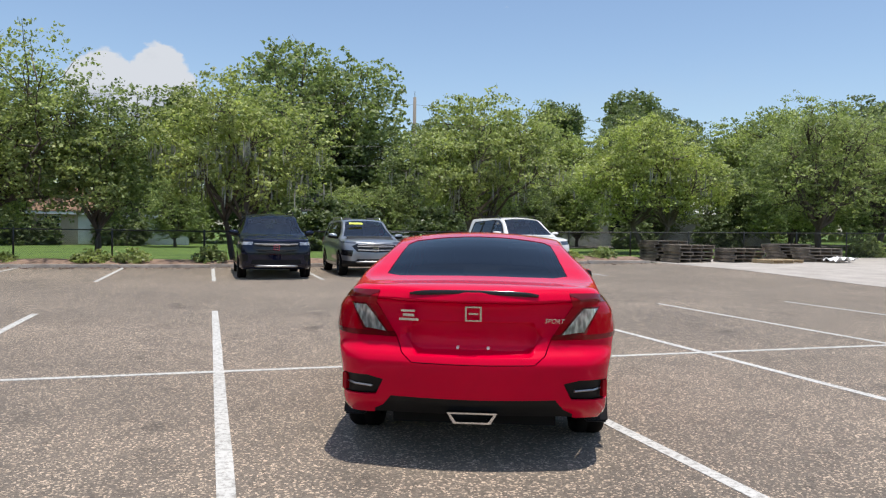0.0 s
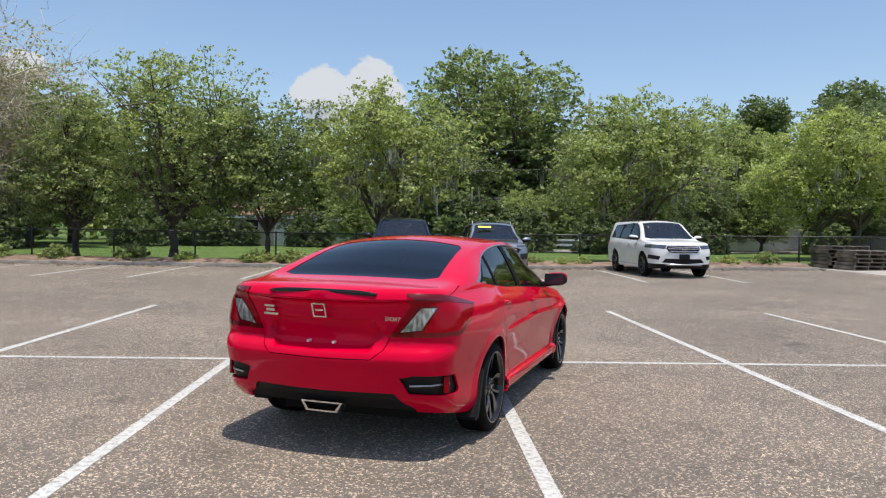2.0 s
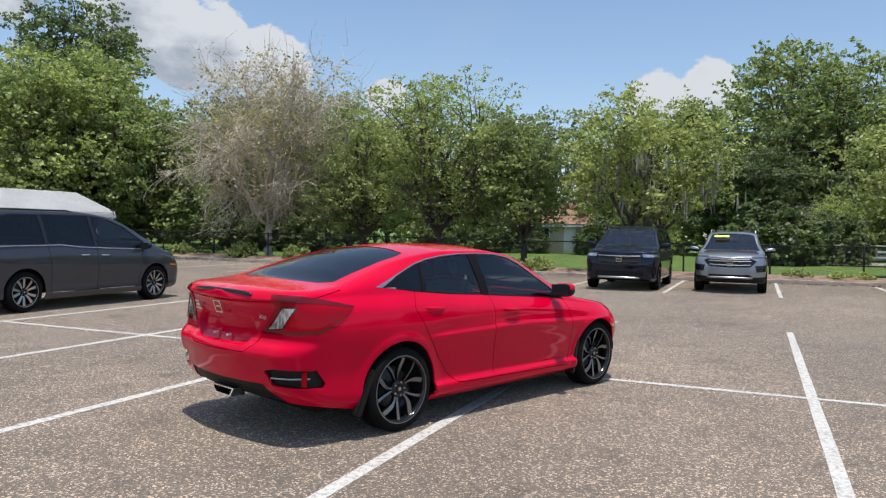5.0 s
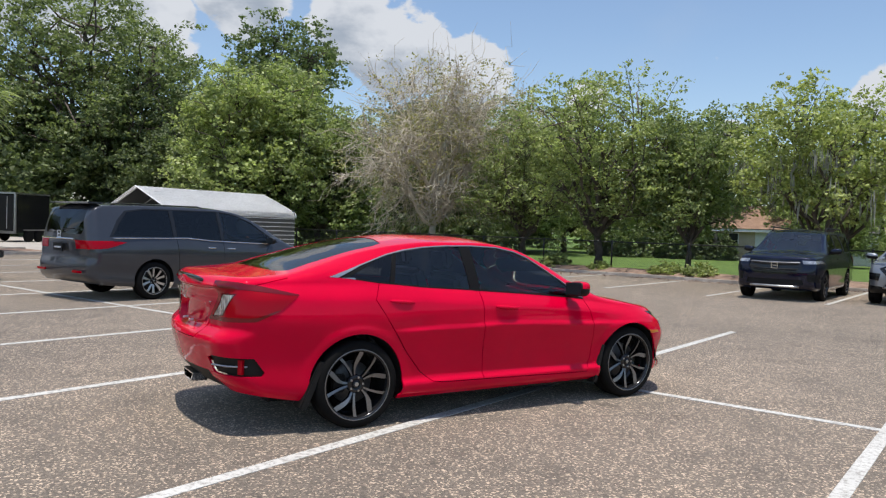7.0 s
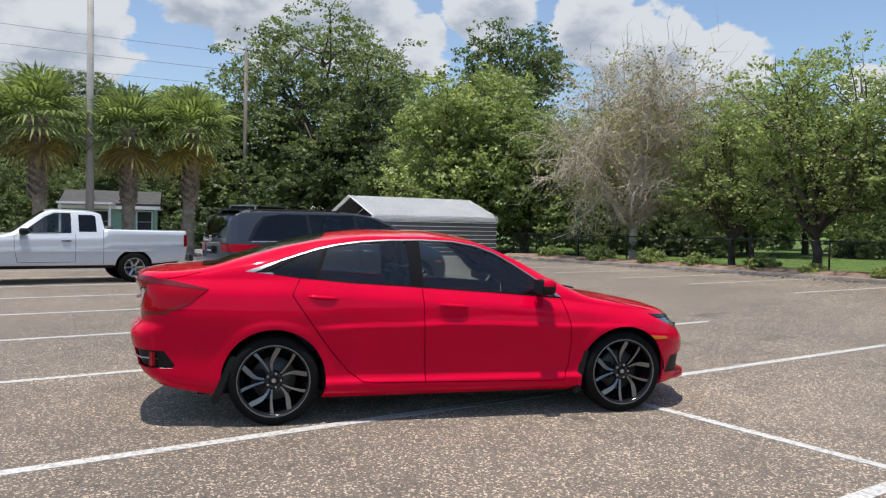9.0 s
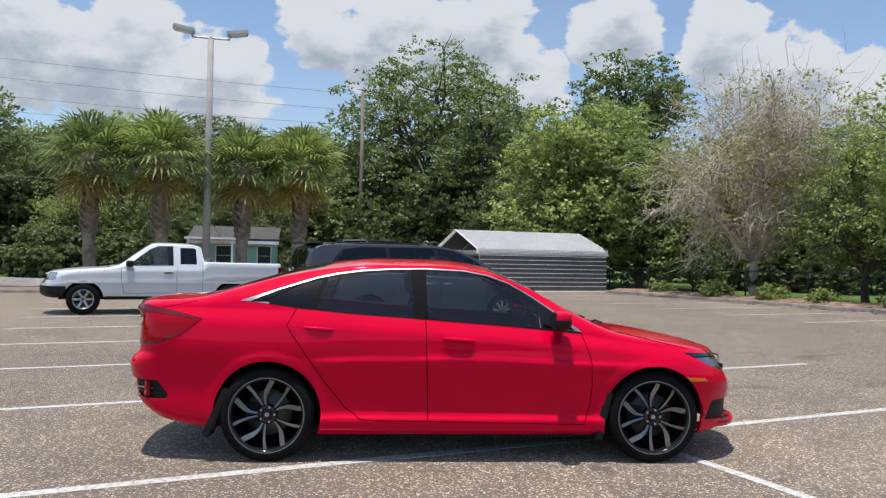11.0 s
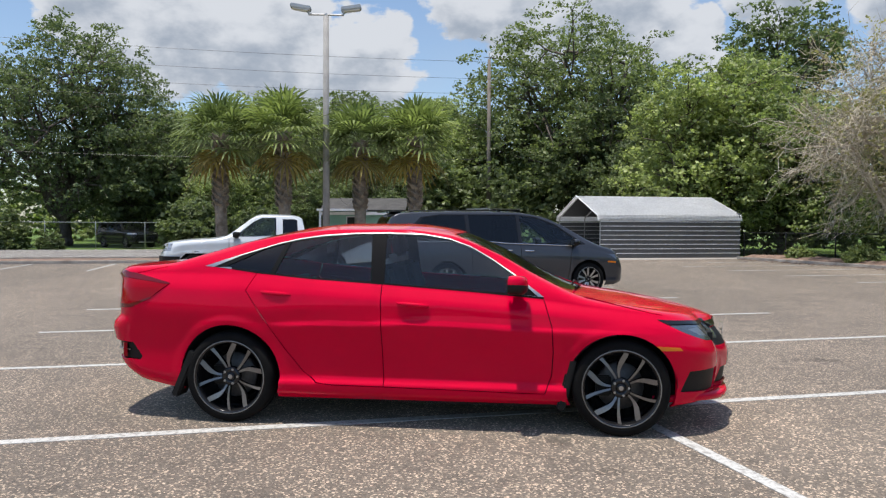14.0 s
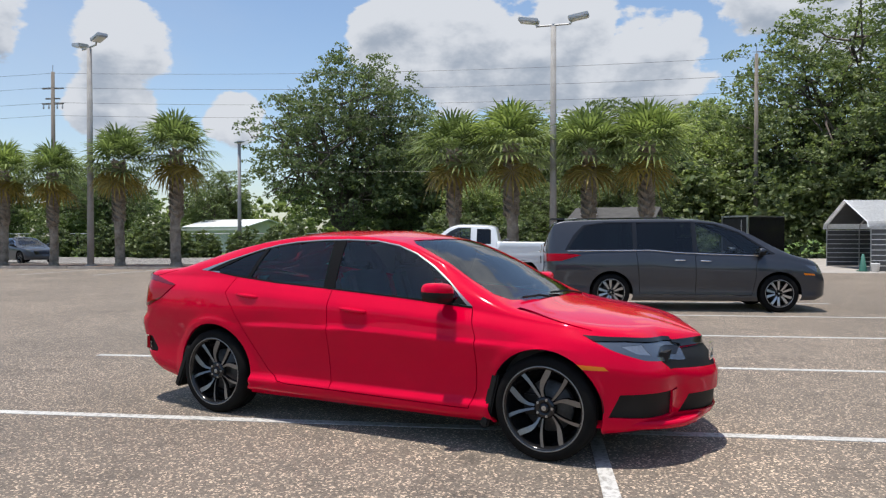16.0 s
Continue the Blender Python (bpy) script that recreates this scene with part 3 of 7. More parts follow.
big = tree("oak_tree", "large dark spreading oak beyond the street", 19, 16.0, 8.6, 1.5, M_LEAF_DARK, 900, 66, 0.22, 1.0, 0.45, lobes=26)
plant(big, -54.5, -9.0, 0, 1.0, True)
plant(big, -52.0, 32.4, 120, 1.18)
tall = tree("tall_tree", "tall open-crowned tree rising over the woods", 23, 27.0, 7.5, 15.0, M_LEAF_DARK, 210, 48, 0.42, 1.5, 0.5, lobes=10)
plant(tall, -66, 64, 30, 1.0, True)
pine = tree("pine_tree", "tall dark pine with a clumped top above the woods", 20, 30, 6.5, 17, M_LEAF_DARK, 260, 40, 0.6, 2.0, 0.4, lobes=9)
plant(pine, 83, 138, 0, 1.0, True)
plant(pine, 62, 128, 90, 0.82)
plant(pine, -3, 118, 200, 0.72)


def shrub(seed, label, r, h, mat, per=26, leaf=0.10, clumps=60):
    rng = np.random.default_rng(seed)
    th = thing("shrub", Matrix(), label, "shrub", "shrubs along the kerb")
    cen = []
    for _ in range(clumps):
        a, q = rng.random() * 6.283, math.sqrt(rng.random())
        cen.append((r * q * math.cos(a), r * q * math.sin(a), 0.12 + (h - 0.16) * rng.random() * (1 - 0.5 * q * q)))
    v, f = leaf_cloud(rng, cen, per, 0.17 * max(1, r), leaf)
    ob = new("foliage", fast_mesh("foliage", v, f, mat))
    ob.parent = th
    bm = bmesh.new()
    for c in cen[:14]:
        add_tube(bm, [(0.1 * c[0], 0.1 * c[1], -0.05), (0.6 * c[0], 0.6 * c[1], c[2] * 0.6), c], [0.012, 0.008, 0.004], 4, False)
    part("stems", bm, M_BARK, th)
    return th


sh_a = shrub(31, "low rounded green shrub in the mulch strip", 0.55, 0.62, M_LEAF_LIGHT)
sh_b = shrub(32, "darker bushy shrub in front of the fence", 0.7, 0.95, M_LEAF_OAK, 30, 0.11, 90)
sh_c = shrub(33, "large dense bush at the edge of the lawn", 1.6, 2.6, M_LEAF_DARK, 46, 0.17, 190)
for k, (src, x, y, s) in enumerate([(sh_a, -3.6, 27.7, 1.0), (sh_a, -2.3, 27.7, 1.05), (sh_b, 0.2, 27.8, 0.85), (sh_a, 6.6, 27.8, 0.8), (sh_a, 7.8, 27.8, 0.7), (sh_a, 8.5, 27.8, 0.7), (sh_a, 13.0, 27.9, 0.9), (sh_a, 14.2, 27.9, 0.85), (sh_b, 15.6, 27.9, 0.75),
                                    (sh_b, -16.0, 27.7, 0.95), (sh_b, -13.2, 27.8, 0.9), (sh_b, -10.9, 27.8, 0.8), (sh_b, -8.2, 27.9, 0.85), (sh_a, -6.2, 27.8, 0.8), (sh_b, -19.6, 27.9, 0.8),
                                    (sh_c, -13.2, 55.0, 1.2), (sh_c, -10.6, 56.0, 0.8), (sh_c, -5.6, 56.5, 1.1), (sh_c, -16.5, 52.5, 1.3), (sh_c, 20.5, 46.5, 0.9), (sh_c, 28.0, 46.0, 0.9), (sh_c, 14.0, 46.0, 1.2), (sh_c, 6.0, 46.5, 1.5), (sh_c, 9.5, 49.0, 1.2), (sh_b, 31.5, 30.0, 1.2), (sh_c, 34.5, 45.5, 1.0),
                                    (sh_c, -21.5, 42.0, 1.2), (sh_c, -25.0, 40.5, 1.3), (sh_c, -41.5, -19.0, 1.25), (sh_c, -43.0, -16.5, 0.8), (sh_c, -43.4, 1.2, 1.35), (sh_c, -42.5, 2.0, 1.3),
                                    (sh_c, -37.5, 15.8, 1.05), (sh_c, -43.0, 5.5, 1.2), (sh_c, -43.2, -7.4, 0.5), (sh_c, -43.2, -24.5, 1.1), (sh_c, -43.2, -28.5, 1.0), (sh_c, -43.6, -21.5, 1.0), (sh_c, -43.6, -13.5, 0.9), (sh_c, -43.8, -10.5, 1.1)]):
    fresh = src.matrix_basis == Matrix()
    if fresh:
        src.matrix_basis = at(x, y, 60 * k, s)
    else:
        c = copy_thing(src, at(x, y, 60 * k, s))
        c.matrix_basis = at(x, y, 60 * k, s)


def palm(seed, label, h, fans=42, dry=6):
    """A cabbage palm: a booted trunk and a round head of fan leaves."""
    rng = np.random.default_rng(seed)
    th = thing("palm_tree", Matrix(), label, "palm tree", "palms on the island")
    bm = bmesh.new()
    n = 26
    pts = [Vector((0.06 * math.sin(i * 0.21), 0.05 * math.sin(i * 0.17 + 1), -0.1 + (h + 0.1) * i / n)) for i in range(n + 1)]
    add_tube(bm, pts, [0.24 - 0.03 * i / n + 0.022 * (i % 2) + (0.06 if i < 2 else 0) for i in range(n + 1)], 10)
    part("trunk", bm, M_PALMBARK, th)
    bm = bmesh.new()
    for i in range(int(h / 0.12)):
        z = h * 0.42 + 0.58 * h * (i + 0.5) / (h / 0.12)
        for k in range(4):
            a = i * 1.2 + k * math.pi / 2
            m = pose(0.2 * math.cos(a), 0.2 * math.sin(a), z, 0, 0, math.degrees(a)) @ pose(0, 0, 0, 0, 38, 0)
            add_box(bm, -0.02, 0.02, -0.055, 0.055, 0, 0.24, m)
    part("boot_jacket", bm, M_PALMBARK, th)
    for mat, name, cnt, lo, hi in ((M_FROND, "green_fronds", fans, -28, 84), (M_FRONDDRY, "dry_fronds", dry, -65, -42)):
        vs, fs = [], []
        for i in range(cnt):
            az = i * 2.399 + rng.random() * 0.5
            el = radians(lo + (hi - lo) * ((i + 0.5) / cnt) ** 0.9)
            d = Vector((math.cos(az) * math.cos(el), math.sin(az) * math.cos(el), math.sin(el)))
            up = Vector((0, 0, 1))
            side = d.cross(up).normalized() if abs(d.z) < 0.99 else Vector((1, 0, 0))
            nrm = side.cross(d).normalized()
            root = Vector((0, 0, h)) + d * 0.15
            pet = 0.65 + 0.45 * rng.random()
            hub = root + d * pet - Vector((0, 0, 0.10 * pet))
            b = len(vs)
            vs += [tuple(root + side * 0.02), tuple(root - side * 0.02), tuple(hub - side * 0.015), tuple(hub + side * 0.015)]
            fs.append((b, b + 1, b + 2, b + 3))
            seg = 17
            for k in range(seg):
                an = radians(-125 + 250 * (k + 0.5) / seg)
                ln = (1.1 + 0.25 * rng.random()) * (0.62 + 0.38 * math.cos(an * 0.6))
                q = d * math.cos(an) + side * math.sin(an)
                w = nrm.cross(q).normalized() * 0.052
                mid = hub + q * ln * 0.6 + nrm * 0.06 * math.cos(an)
                tip = hub + q * ln - Vector((0, 0, 0.17 * ln + 0.14 * rng.random())) * (0.6 + 0.6 * rng.random())
                b = len(vs)
                vs += [tuple(hub), tuple(mid + w), tuple(tip), tuple(mid - w)]
                fs.append((b, b + 1, b + 2, b + 3))
        ob = new(name, fast_mesh(name, vs, fs, mat))
        ob.parent = th
    return th


pa = palm(41, "cabbage palm with rough booted trunk on the mulch island", 5.1)
pb = palm(42, "cabbage palm with yellowing lower fronds on the island", 5.5, 40, 8)
spots = [(pa, -24.6, 3.7, 1.02), (pa, -23.7, 6.25, 1.04), (pa, -24.1, 9.5, 1.0), (pa, -23.9, 11.85, 1.03), (pb, -24.2, -9.0, 0.98), (pb, -24.2, -11.8, 0.9), (pb, -24.2, -15.1, 0.80), (pb, -24.2, -17.6, 0.82), (pa, -24.2, -20.5, 0.95)]
for k, (src, x, y, s) in enumerate(spots):
    if src.matrix_basis == Matrix():
        src.matrix_basis = at(x, y, 77 * k, s)
    else:
        c = copy_thing(src, at(x, y, 77 * k, s))
        c.matrix_basis = at(x, y, 77 * k, s)


# ---- vehicles ----
def make_carpaint(name, col, metal=0.0, flake=0.0, rough=0.28, coat=0.9, coat_rough=0.035):
    a = Mat(name, rough, metal)
    dust = a.ramp(a.noise(2.2, 5, 0.65), [(0.35, grey(0.96)), (0.7, grey(1.04))])
    a.color(a.mix(1.0, col, dust, "MULTIPLY"))
    a.b.inputs["Coat Weight"].default_value = coat
    a.b.inputs["Specular IOR Level"].default_value = 0.05
    a.b.inputs["Coat Roughness"].default_value = coat_rough
    if flake:
        a.bump(a.cells(900.0, "Distance"), flake, 0.001)
    return a.m


def make_glass(name, tint, rough=0.0, ior=1.5):
    a = Mat(name)
    tr = a.n.new("ShaderNodeBsdfTransparent")
    tr.inputs["Color"].default_value = (*tint, 1)
    gl = a.n.new("ShaderNodeBsdfGlossy")
    gl.inputs["Roughness"].default_value = rough
    fr = a.n.new("ShaderNodeFresnel")
    fr.inputs["IOR"].default_value = ior
    mx = a.n.new("ShaderNodeMixShader")
    a.l.new(fr.outputs[0], mx.inputs[0])
    a.l.new(tr.outputs[0], mx.inputs[1])
    a.l.new(gl.outputs[0], mx.inputs[2])
    a.l.new(mx.outputs[0], a.n["Material Output"].inputs["Surface"])
    return a.m




def make_solid_red(name, col, tint, rough=0.05):
    """Solid enamel: a saturated ground under a clear gloss that the pigment reddens."""
    a = Mat(name, rough)
    dust = a.ramp(a.noise(2.2, 5, 0.65), [(0.35, grey(0.95)), (0.7, grey(1.05))])
    a.color(a.mix(1.0, col, dust, "MULTIPLY"))
    a.b.inputs["Specular IOR Level"].default_value = 0.46
    a.b.inputs["Specular Tint"].default_value = (*tint, 1)
    return a.m


M_RED = make_solid_red("red_car_paint", (0.64, 0.0001, 0.030), (1.0, 0.30, 0.42))
M_GREYVAN = make_carpaint("grey_metallic_paint", (0.055, 0.059, 0.070), 0.5, 0.1, 0.35)
M_NAVY = make_carpaint("navy_metallic_paint", (0.003, 0.005, 0.020), 0.35, 0.1, 0.3)
M_SILVER = make_carpaint("silver_metallic_paint", (0.29, 0.31, 0.34), 0.7, 0.1, 0.35)
M_WHITE = make_carpaint("white_car_paint", (0.78, 0.78, 0.77), 0.0, 0.0, 0.35)
M_TRUCK = make_carpaint("bright_silver_white_paint", (0.66, 0.69, 0.72), 0.15, 0.05, 0.35)
M_TINT = make_glass("tinted_glass", (0.70, 0.76, 0.78), 0.0, 1.7)
M_CLEAR = make_glass("clear_glass", (0.80, 0.85, 0.86), 0.0, 2.2)
M_PRIVACY = make_glass("privacy_glass", (0.10, 0.115, 0.125), 0.0, 1.6)
M_BLACKPLASTIC = make_mottled("black_plastic", grey(0.008), grey(0.015), 5.0, 0.55, 0.2, 300, dist=0.001)
M_BLACKPLASTIC.node_tree.nodes["Principled BSDF"].inputs["Specular IOR Level"].default_value = 0.25
M_GLOSSBLACK = Mat("gloss_black", 0.12, 0.0, (0.012, 0.012, 0.013)).m
M_TYRE = make_mottled("tyre_rubber", grey(0.005), grey(0.010), 8.0, 0.85, 0.3, 120, dist=0.002)
M_TYRE.node_tree.nodes["Principled BSDF"].inputs["Specular IOR Level"].default_value = 0.15
M_CHROME = make_mottled("chrome", grey(0.72), grey(0.82), 3.0, 0.10, 0, metal=1.0)
M_SATIN = make_mottled("satin_aluminium", grey(0.42), grey(0.55), 3.0, 0.3, 0, metal=0.9)
M_MACHINED = make_mottled("machined_dark_alloy", grey(0.18), grey(0.27), 3.0, 0.32, 0, metal=0.75)
M_BRAKE = make_mottled("brake_disc_steel", grey(0.07), grey(0.13), 6.0, 0.5, 0, metal=0.7)
M_REDLENS = make_solid_red("red_lens", (0.30, 0.0003, 0.008), (1.0, 0.4, 0.45), 0.02)
M_DARKLENS = make_carpaint("dark_red_lens", (0.13, 0.001, 0.006), 0.0, 0.0, 0.12, 1.0, 0.01)


def make_ribbed_lens():
    a = Mat("clear_lens", 0.15, 0.6)
    a.color(a.ramp(a.noise(34, 1, 0.4, (1, 1.6, 0.5)), [(0.34, grey(0.22)), (0.50, grey(0.42)), (0.66, grey(0.75))]))
    a.b.inputs["Coat Weight"].default_value = 1.0
    return a.m


M_CLEARLENS = make_ribbed_lens()

M_LAMPDARK = make_carpaint("headlamp_lens", (0.13, 0.15, 0.18), 0.6, 0.0, 0.10, 1.0, 0.004)
M_AMBER = make_carpaint("amber_lens", (0.70, 0.20, 0.015), 0.0, 0.0, 0.2)
M_SEAT = make_mottled("dark_seat_fabric", grey(0.08), grey(0.13), 6.0, 0.9, 0.3, 200)
M_PLATEWHITE = Mat("white_print", 0.5, 0.0, (0.75, 0.75, 0.75)).m
M_YELLOW = Mat("yellow_sticker", 0.5, 0.0, (0.80, 0.85, 0.05)).m
M_PILLAR = Mat("satin_black_trim", 0.5, 0.0, (0.012, 0.012, 0.013)).m
M_PILLAR.node_tree.nodes["Principled BSDF"].inputs["Specular IOR Level"].default_value = 0.03
M_DASH = make_mottled("grey_dashboard", grey(0.09), grey(0.13), 6.0, 0.8, 0.2, 200)
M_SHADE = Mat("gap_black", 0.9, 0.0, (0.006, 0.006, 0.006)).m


def curve(keys):
    """A smooth monotone curve through (x, y) keys."""
    xs = np.array([k[0] for k in keys], float)
    ys = np.array([k[1] for k in keys], float)
    h = np.diff(xs)
    d = np.diff(ys) / h
    m = np.zeros(len(xs))
    m[0], m[-1] = d[0], d[-1]
    for i in range(1, len(xs) - 1):
        if d[i - 1] * d[i] > 0:
            w1, w2 = 2 * h[i] + h[i - 1], h[i] + 2 * h[i - 1]
            m[i] = (w1 + w2) / (w1 / d[i - 1] + w2 / d[i])

    def f(x):
        x = min(max(x, xs[0]), xs[-1])
        i = min(int(np.searchsorted(xs, x, "right")) - 1, len(h) - 1)
        t = (x - xs[i]) / h[i]
        return float((2 * t ** 3 - 3 * t ** 2 + 1) * ys[i] + (t ** 3 - 2 * t ** 2 + t) * h[i] * m[i] + (3 * t ** 2 - 2 * t ** 3) * ys[i + 1] + (t ** 3 - t ** 2) * h[i] * m[i + 1])
    return f


def half_shell(zt, z0, zs, wide, rail, drop, off, xr, xf, rear=(0.34, 0.30, 0.10), front=(0.42, 0.38, 0.14), sides=84, n1=8, n2=9, fine=0):
    """The left half of a car's skin, as rows from the sill over shoulder and roof rail to the middle line."""
    ZT, Z0, ZS, W, WR, DR, OFF, XR, XF = (curve(k) for k in (zt, z0, zs, wide, rail, drop, off, xr, xf))

    def outline(q):
        a, b, o = XR(q), XF(q), OFF(q)
        pts = []
        for (x, s, (rx, ry, cr)) in ((a, 1, rear), (b, -1, front)):
            x0 = x + s * cr
            yc = W(x0 + s * rx) + o - ry
            seg = [(x + s * cr * (i / n1) ** 2, yc * i / n1) for i in range(n1)]
            seg += [(x0 + s * rx * (1 - math.cos(t)), yc + ry * math.sin(t)) for t in (math.pi / 2 * i / n2 for i in range(n2))]
            pts.append((seg, x0 + s * rx))
        (ra, xa), (fa, xb) = pts
        mid = [(x, W(x) + o) for x in span(xa, xb, sides)]
        return ra + mid + fa[::-1]

    qs = [0, 0.03, 0.08, 0.15, 0.23, 0.31, 0.39, 0.47, 0.55, 0.62, 0.68, 0.74, 0.8, 0.86, 0.91, 0.96, 1.0]
    if fine:
        qs = sorted(set(qs) | set(span(0, 1, fine)))
    rows = []
    for q in qs:
        rows.append([Vector((x, y, Z0(x) + q * (ZS(x) - Z0(x)))) for x, y in outline(q)])
    S = rows[-1]
    ncol = len(S)
    ends = n1 + n2
    xa, xb, xs0, xs1 = S[0].x, S[-1].x, S[ends].x, S[ncol - 1 - ends].x
    C, R = [], []
    for j, p in enumerate(S):
        if j < ends:
            cx = xa + (xs0 - xa) * j / ends
        elif j > ncol - 1 - ends:
            cx = xb + (xs1 - xb) * (ncol - 1 - j) / ends
        else:
            cx = p.x
        rx = p.x * 0.45 + cx * 0.55
        C.append(Vector((cx, 0, ZT(cx))))
        ry = min(WR(rx), p.y * 0.94) if ends <= j <= ncol - 1 - ends else p.y * min(0.94, WR(rx) / max(0.1, S[ends].y if j < ends else S[ncol - 1 - ends].y))
        R.append(Vector((rx, ry, ZT(rx) - DR(rx) * (1 if ends <= j <= ncol - 1 - ends else (ry / max(WR(rx), 0.1)) ** 2))))
    us = [0.06, 0.14, 0.25, 0.38, 0.52, 0.66, 0.78, 0.88, 0.95]
    for u in us + [1.0]:
        row = []
        for j in range(ncol):
            s, r = S[j], R[j]
            g = smoothstep(0.08, 0.30, r.z - s.z)
            ctl_deck = Vector(((s.x + r.x) / 2, s.y - 0.12 * (s.y - r.y), r.z - 0.12 * (r.z - s.z)))
            ctl_glass = (s + r) / 2 + Vector((0, 0.022, 0.02))
            c = ctl_deck.lerp(ctl_glass, g)
            row.append(s * (1 - u) ** 2 + c * 2 * u * (1 - u) + r * u * u)
        rows.append(row)
    for u in [0.04, 0.09, 0.16, 0.26, 0.38, 0.52, 0.68, 0.84, 1.0]:
        row = []
        for j in range(ncol):
            r, c = R[j], C[j]
            row.append(Vector((r.x + (c.x - r.x) * u, r.y * (1 - u), r.z + (c.z - r.z) * (1 - (1 - u) ** 2))))
        rows.append(row)
    bm = bmesh.new()
    vs = [[bm.verts.new(p) for p in row] for row in rows]
    for a, b in zip(vs, vs[1:]):
        for j in range(ncol - 1):
            bm.faces.new((a[j], b[j], b[j + 1], a[j + 1]))
    bmesh.ops.remove_doubles(bm, verts=bm.verts, dist=0.0004)
    bmesh.ops.recalc_face_normals(bm, faces=bm.faces)
    if sum(f.normal.y * f.calc_area() for f in bm.faces) < 0:
        bmesh.ops.reverse_faces(bm, faces=bm.faces)
    bm.normal_update()
    return bm


SIDE, TOP, END = (0, 2), (0, 1), (1, 2)


def inside(p, poly):
    x, y = p
    hit = False
    for (x0, y0), (x1, y1) in zip(poly, poly[1:] + poly[:1]):
        if (y0 > y) != (y1 > y) and x < (x1 - x0) * (y - y0) / (y1 - y0) + x0:
            hit = not hit
    return hit


def carve(bm, poly, ax, cond):
    """Cuts the skin along a polygon seen along one axis; gives the faces inside it."""
    i, j = ax
    for (p, q) in zip(poly, poly[1:] + poly[:1]):
        d = (q[0] - p[0], q[1] - p[1])
        if math.hypot(*d) < 1e-5:
            continue
        lo = (min(p[0], q[0]) - 0.002, min(p[1], q[1]) - 0.002)
        hi = (max(p[0], q[0]) + 0.002, max(p[1], q[1]) + 0.002)
        co, no = Vector((0, 0, 0)), Vector((0, 0, 0))
        co[i], co[j], no[i], no[j] = p[0], p[1], -d[1], d[0]
        geo = set()
        for f in bm.faces:
            if not cond(f):
                continue
            a = [v.co[i] for v in f.verts]
            b = [v.co[j] for v in f.verts]
            if max(a) < lo[0] or min(a) > hi[0] or max(b) < lo[1] or min(b) > hi[1]:
                continue
            geo.add(f)
        if not geo:
            continue
        es = {e for f in geo for e in f.edges}
        ve = {v for f in geo for v in f.verts}
        bmesh.ops.bisect_plane(bm, geom=list(geo) + list(es) + list(ve), dist=1e-5, plane_co=co, plane_no=no.normalized())
    return [f for f in bm.faces if cond(f) and inside((f.calc_center_median()[i], f.calc_center_median()[j]), poly)]


def within(bm, poly, ax, cond):
    return [f for f in bm.faces if cond(f) and inside((f.calc_center_median()[ax[0]], f.calc_center_median()[ax[1]]), poly)]


def lift_out(bm, faces):
    """Takes faces out of the skin into a mesh of their own."""
    out = bmesh.new()
    made = {}
    for f in faces:
        vs = []
        for v in f.verts:
            if v not in made:
                made[v] = out.verts.new(v.co)
                made[v].normal = v.normal
            vs.append(made[v])
        try:
            out.faces.new(vs)
        except ValueError:
            pass
    bmesh.ops.delete(bm, geom=faces, context="FACES")
    out.normal_update()
    return out


def push(bm, d):
    bm.normal_update()
    for v, n in [(v, v.normal.copy()) for v in bm.verts]:
        v.co += n * d


def give_lip(bm, depth, skip_mid=True):
    """Turns the open edges of a sheet inwards, so that it shows a thickness."""
    bm.normal_update()
    es = [e for e in bm.edges if e.is_boundary and not (skip_mid and all(abs(v.co.y) < 1e-4 for v in e.verts))]
    if not es:
        return
    nr = {v: v.normal.copy() for e in es for v in e.verts}
    r = bmesh.ops.extrude_edge_only(bm, edges=es)
    new_v = [g for g in r["geom"] if isinstance(g, bmesh.types.BMVert)]
    kd = {tuple(round(c, 5) for c in v.co): n for v, n in nr.items()}
    for v in new_v:
        n = kd.get(tuple(round(c, 5) for c in v.co))
        if n is not None:
            v.co -= n * depth
    for e in es:
        e.smooth = False


def mirrored(bm, join):
    """The sheet and its mirror image in one mesh (join), or the mirror image alone."""
    if join:
        geo = bmesh.ops.duplicate(bm, geom=list(bm.verts) + list(bm.edges) + list(bm.faces))["geom"]
        vs = [g for g in geo if isinstance(g, bmesh.types.BMVert)]
        fs = [g for g in geo if isinstance(g, bmesh.types.BMFace)]
        for v in vs:
            v.co.y = -v.co.y
        bmesh.ops.reverse_faces(bm, faces=fs)
        mid = [v for v in bm.verts if abs(v.co.y) < 2e-4]
        bmesh.ops.remove_doubles(bm, verts=mid, dist=0.0004)
        return bm
    c = bm.copy()
    for v in c.verts:
        v.co.y = -v.co.y
    bmesh.ops.reverse_faces(c, faces=c.faces)
    return c


def pair(name, bm, mat, parent, label="", lip=0.006, inset=0.0, smooth=True):
    """A part on both sides of the car."""
    if inset:
        push(bm, -inset)
    if lip:
        give_lip(bm, lip, False)
    other = mirrored(bm, False)
    return part(name, bm, mat, parent, label, smooth), part(name, other, mat, parent, label, smooth)


def single(name, bm, mat, parent, label="", lip=0.006, inset=0.0, smooth=True):
    """A part that reaches across the middle."""
    if inset:
        push(bm, -inset)
        for v in bm.verts:
            if abs(v.co.y) < 0.004:
                v.co.y = 0
    if lip:
        give_lip(bm, lip)
    return part(name, mirrored(bm, True), mat, parent, label, smooth)


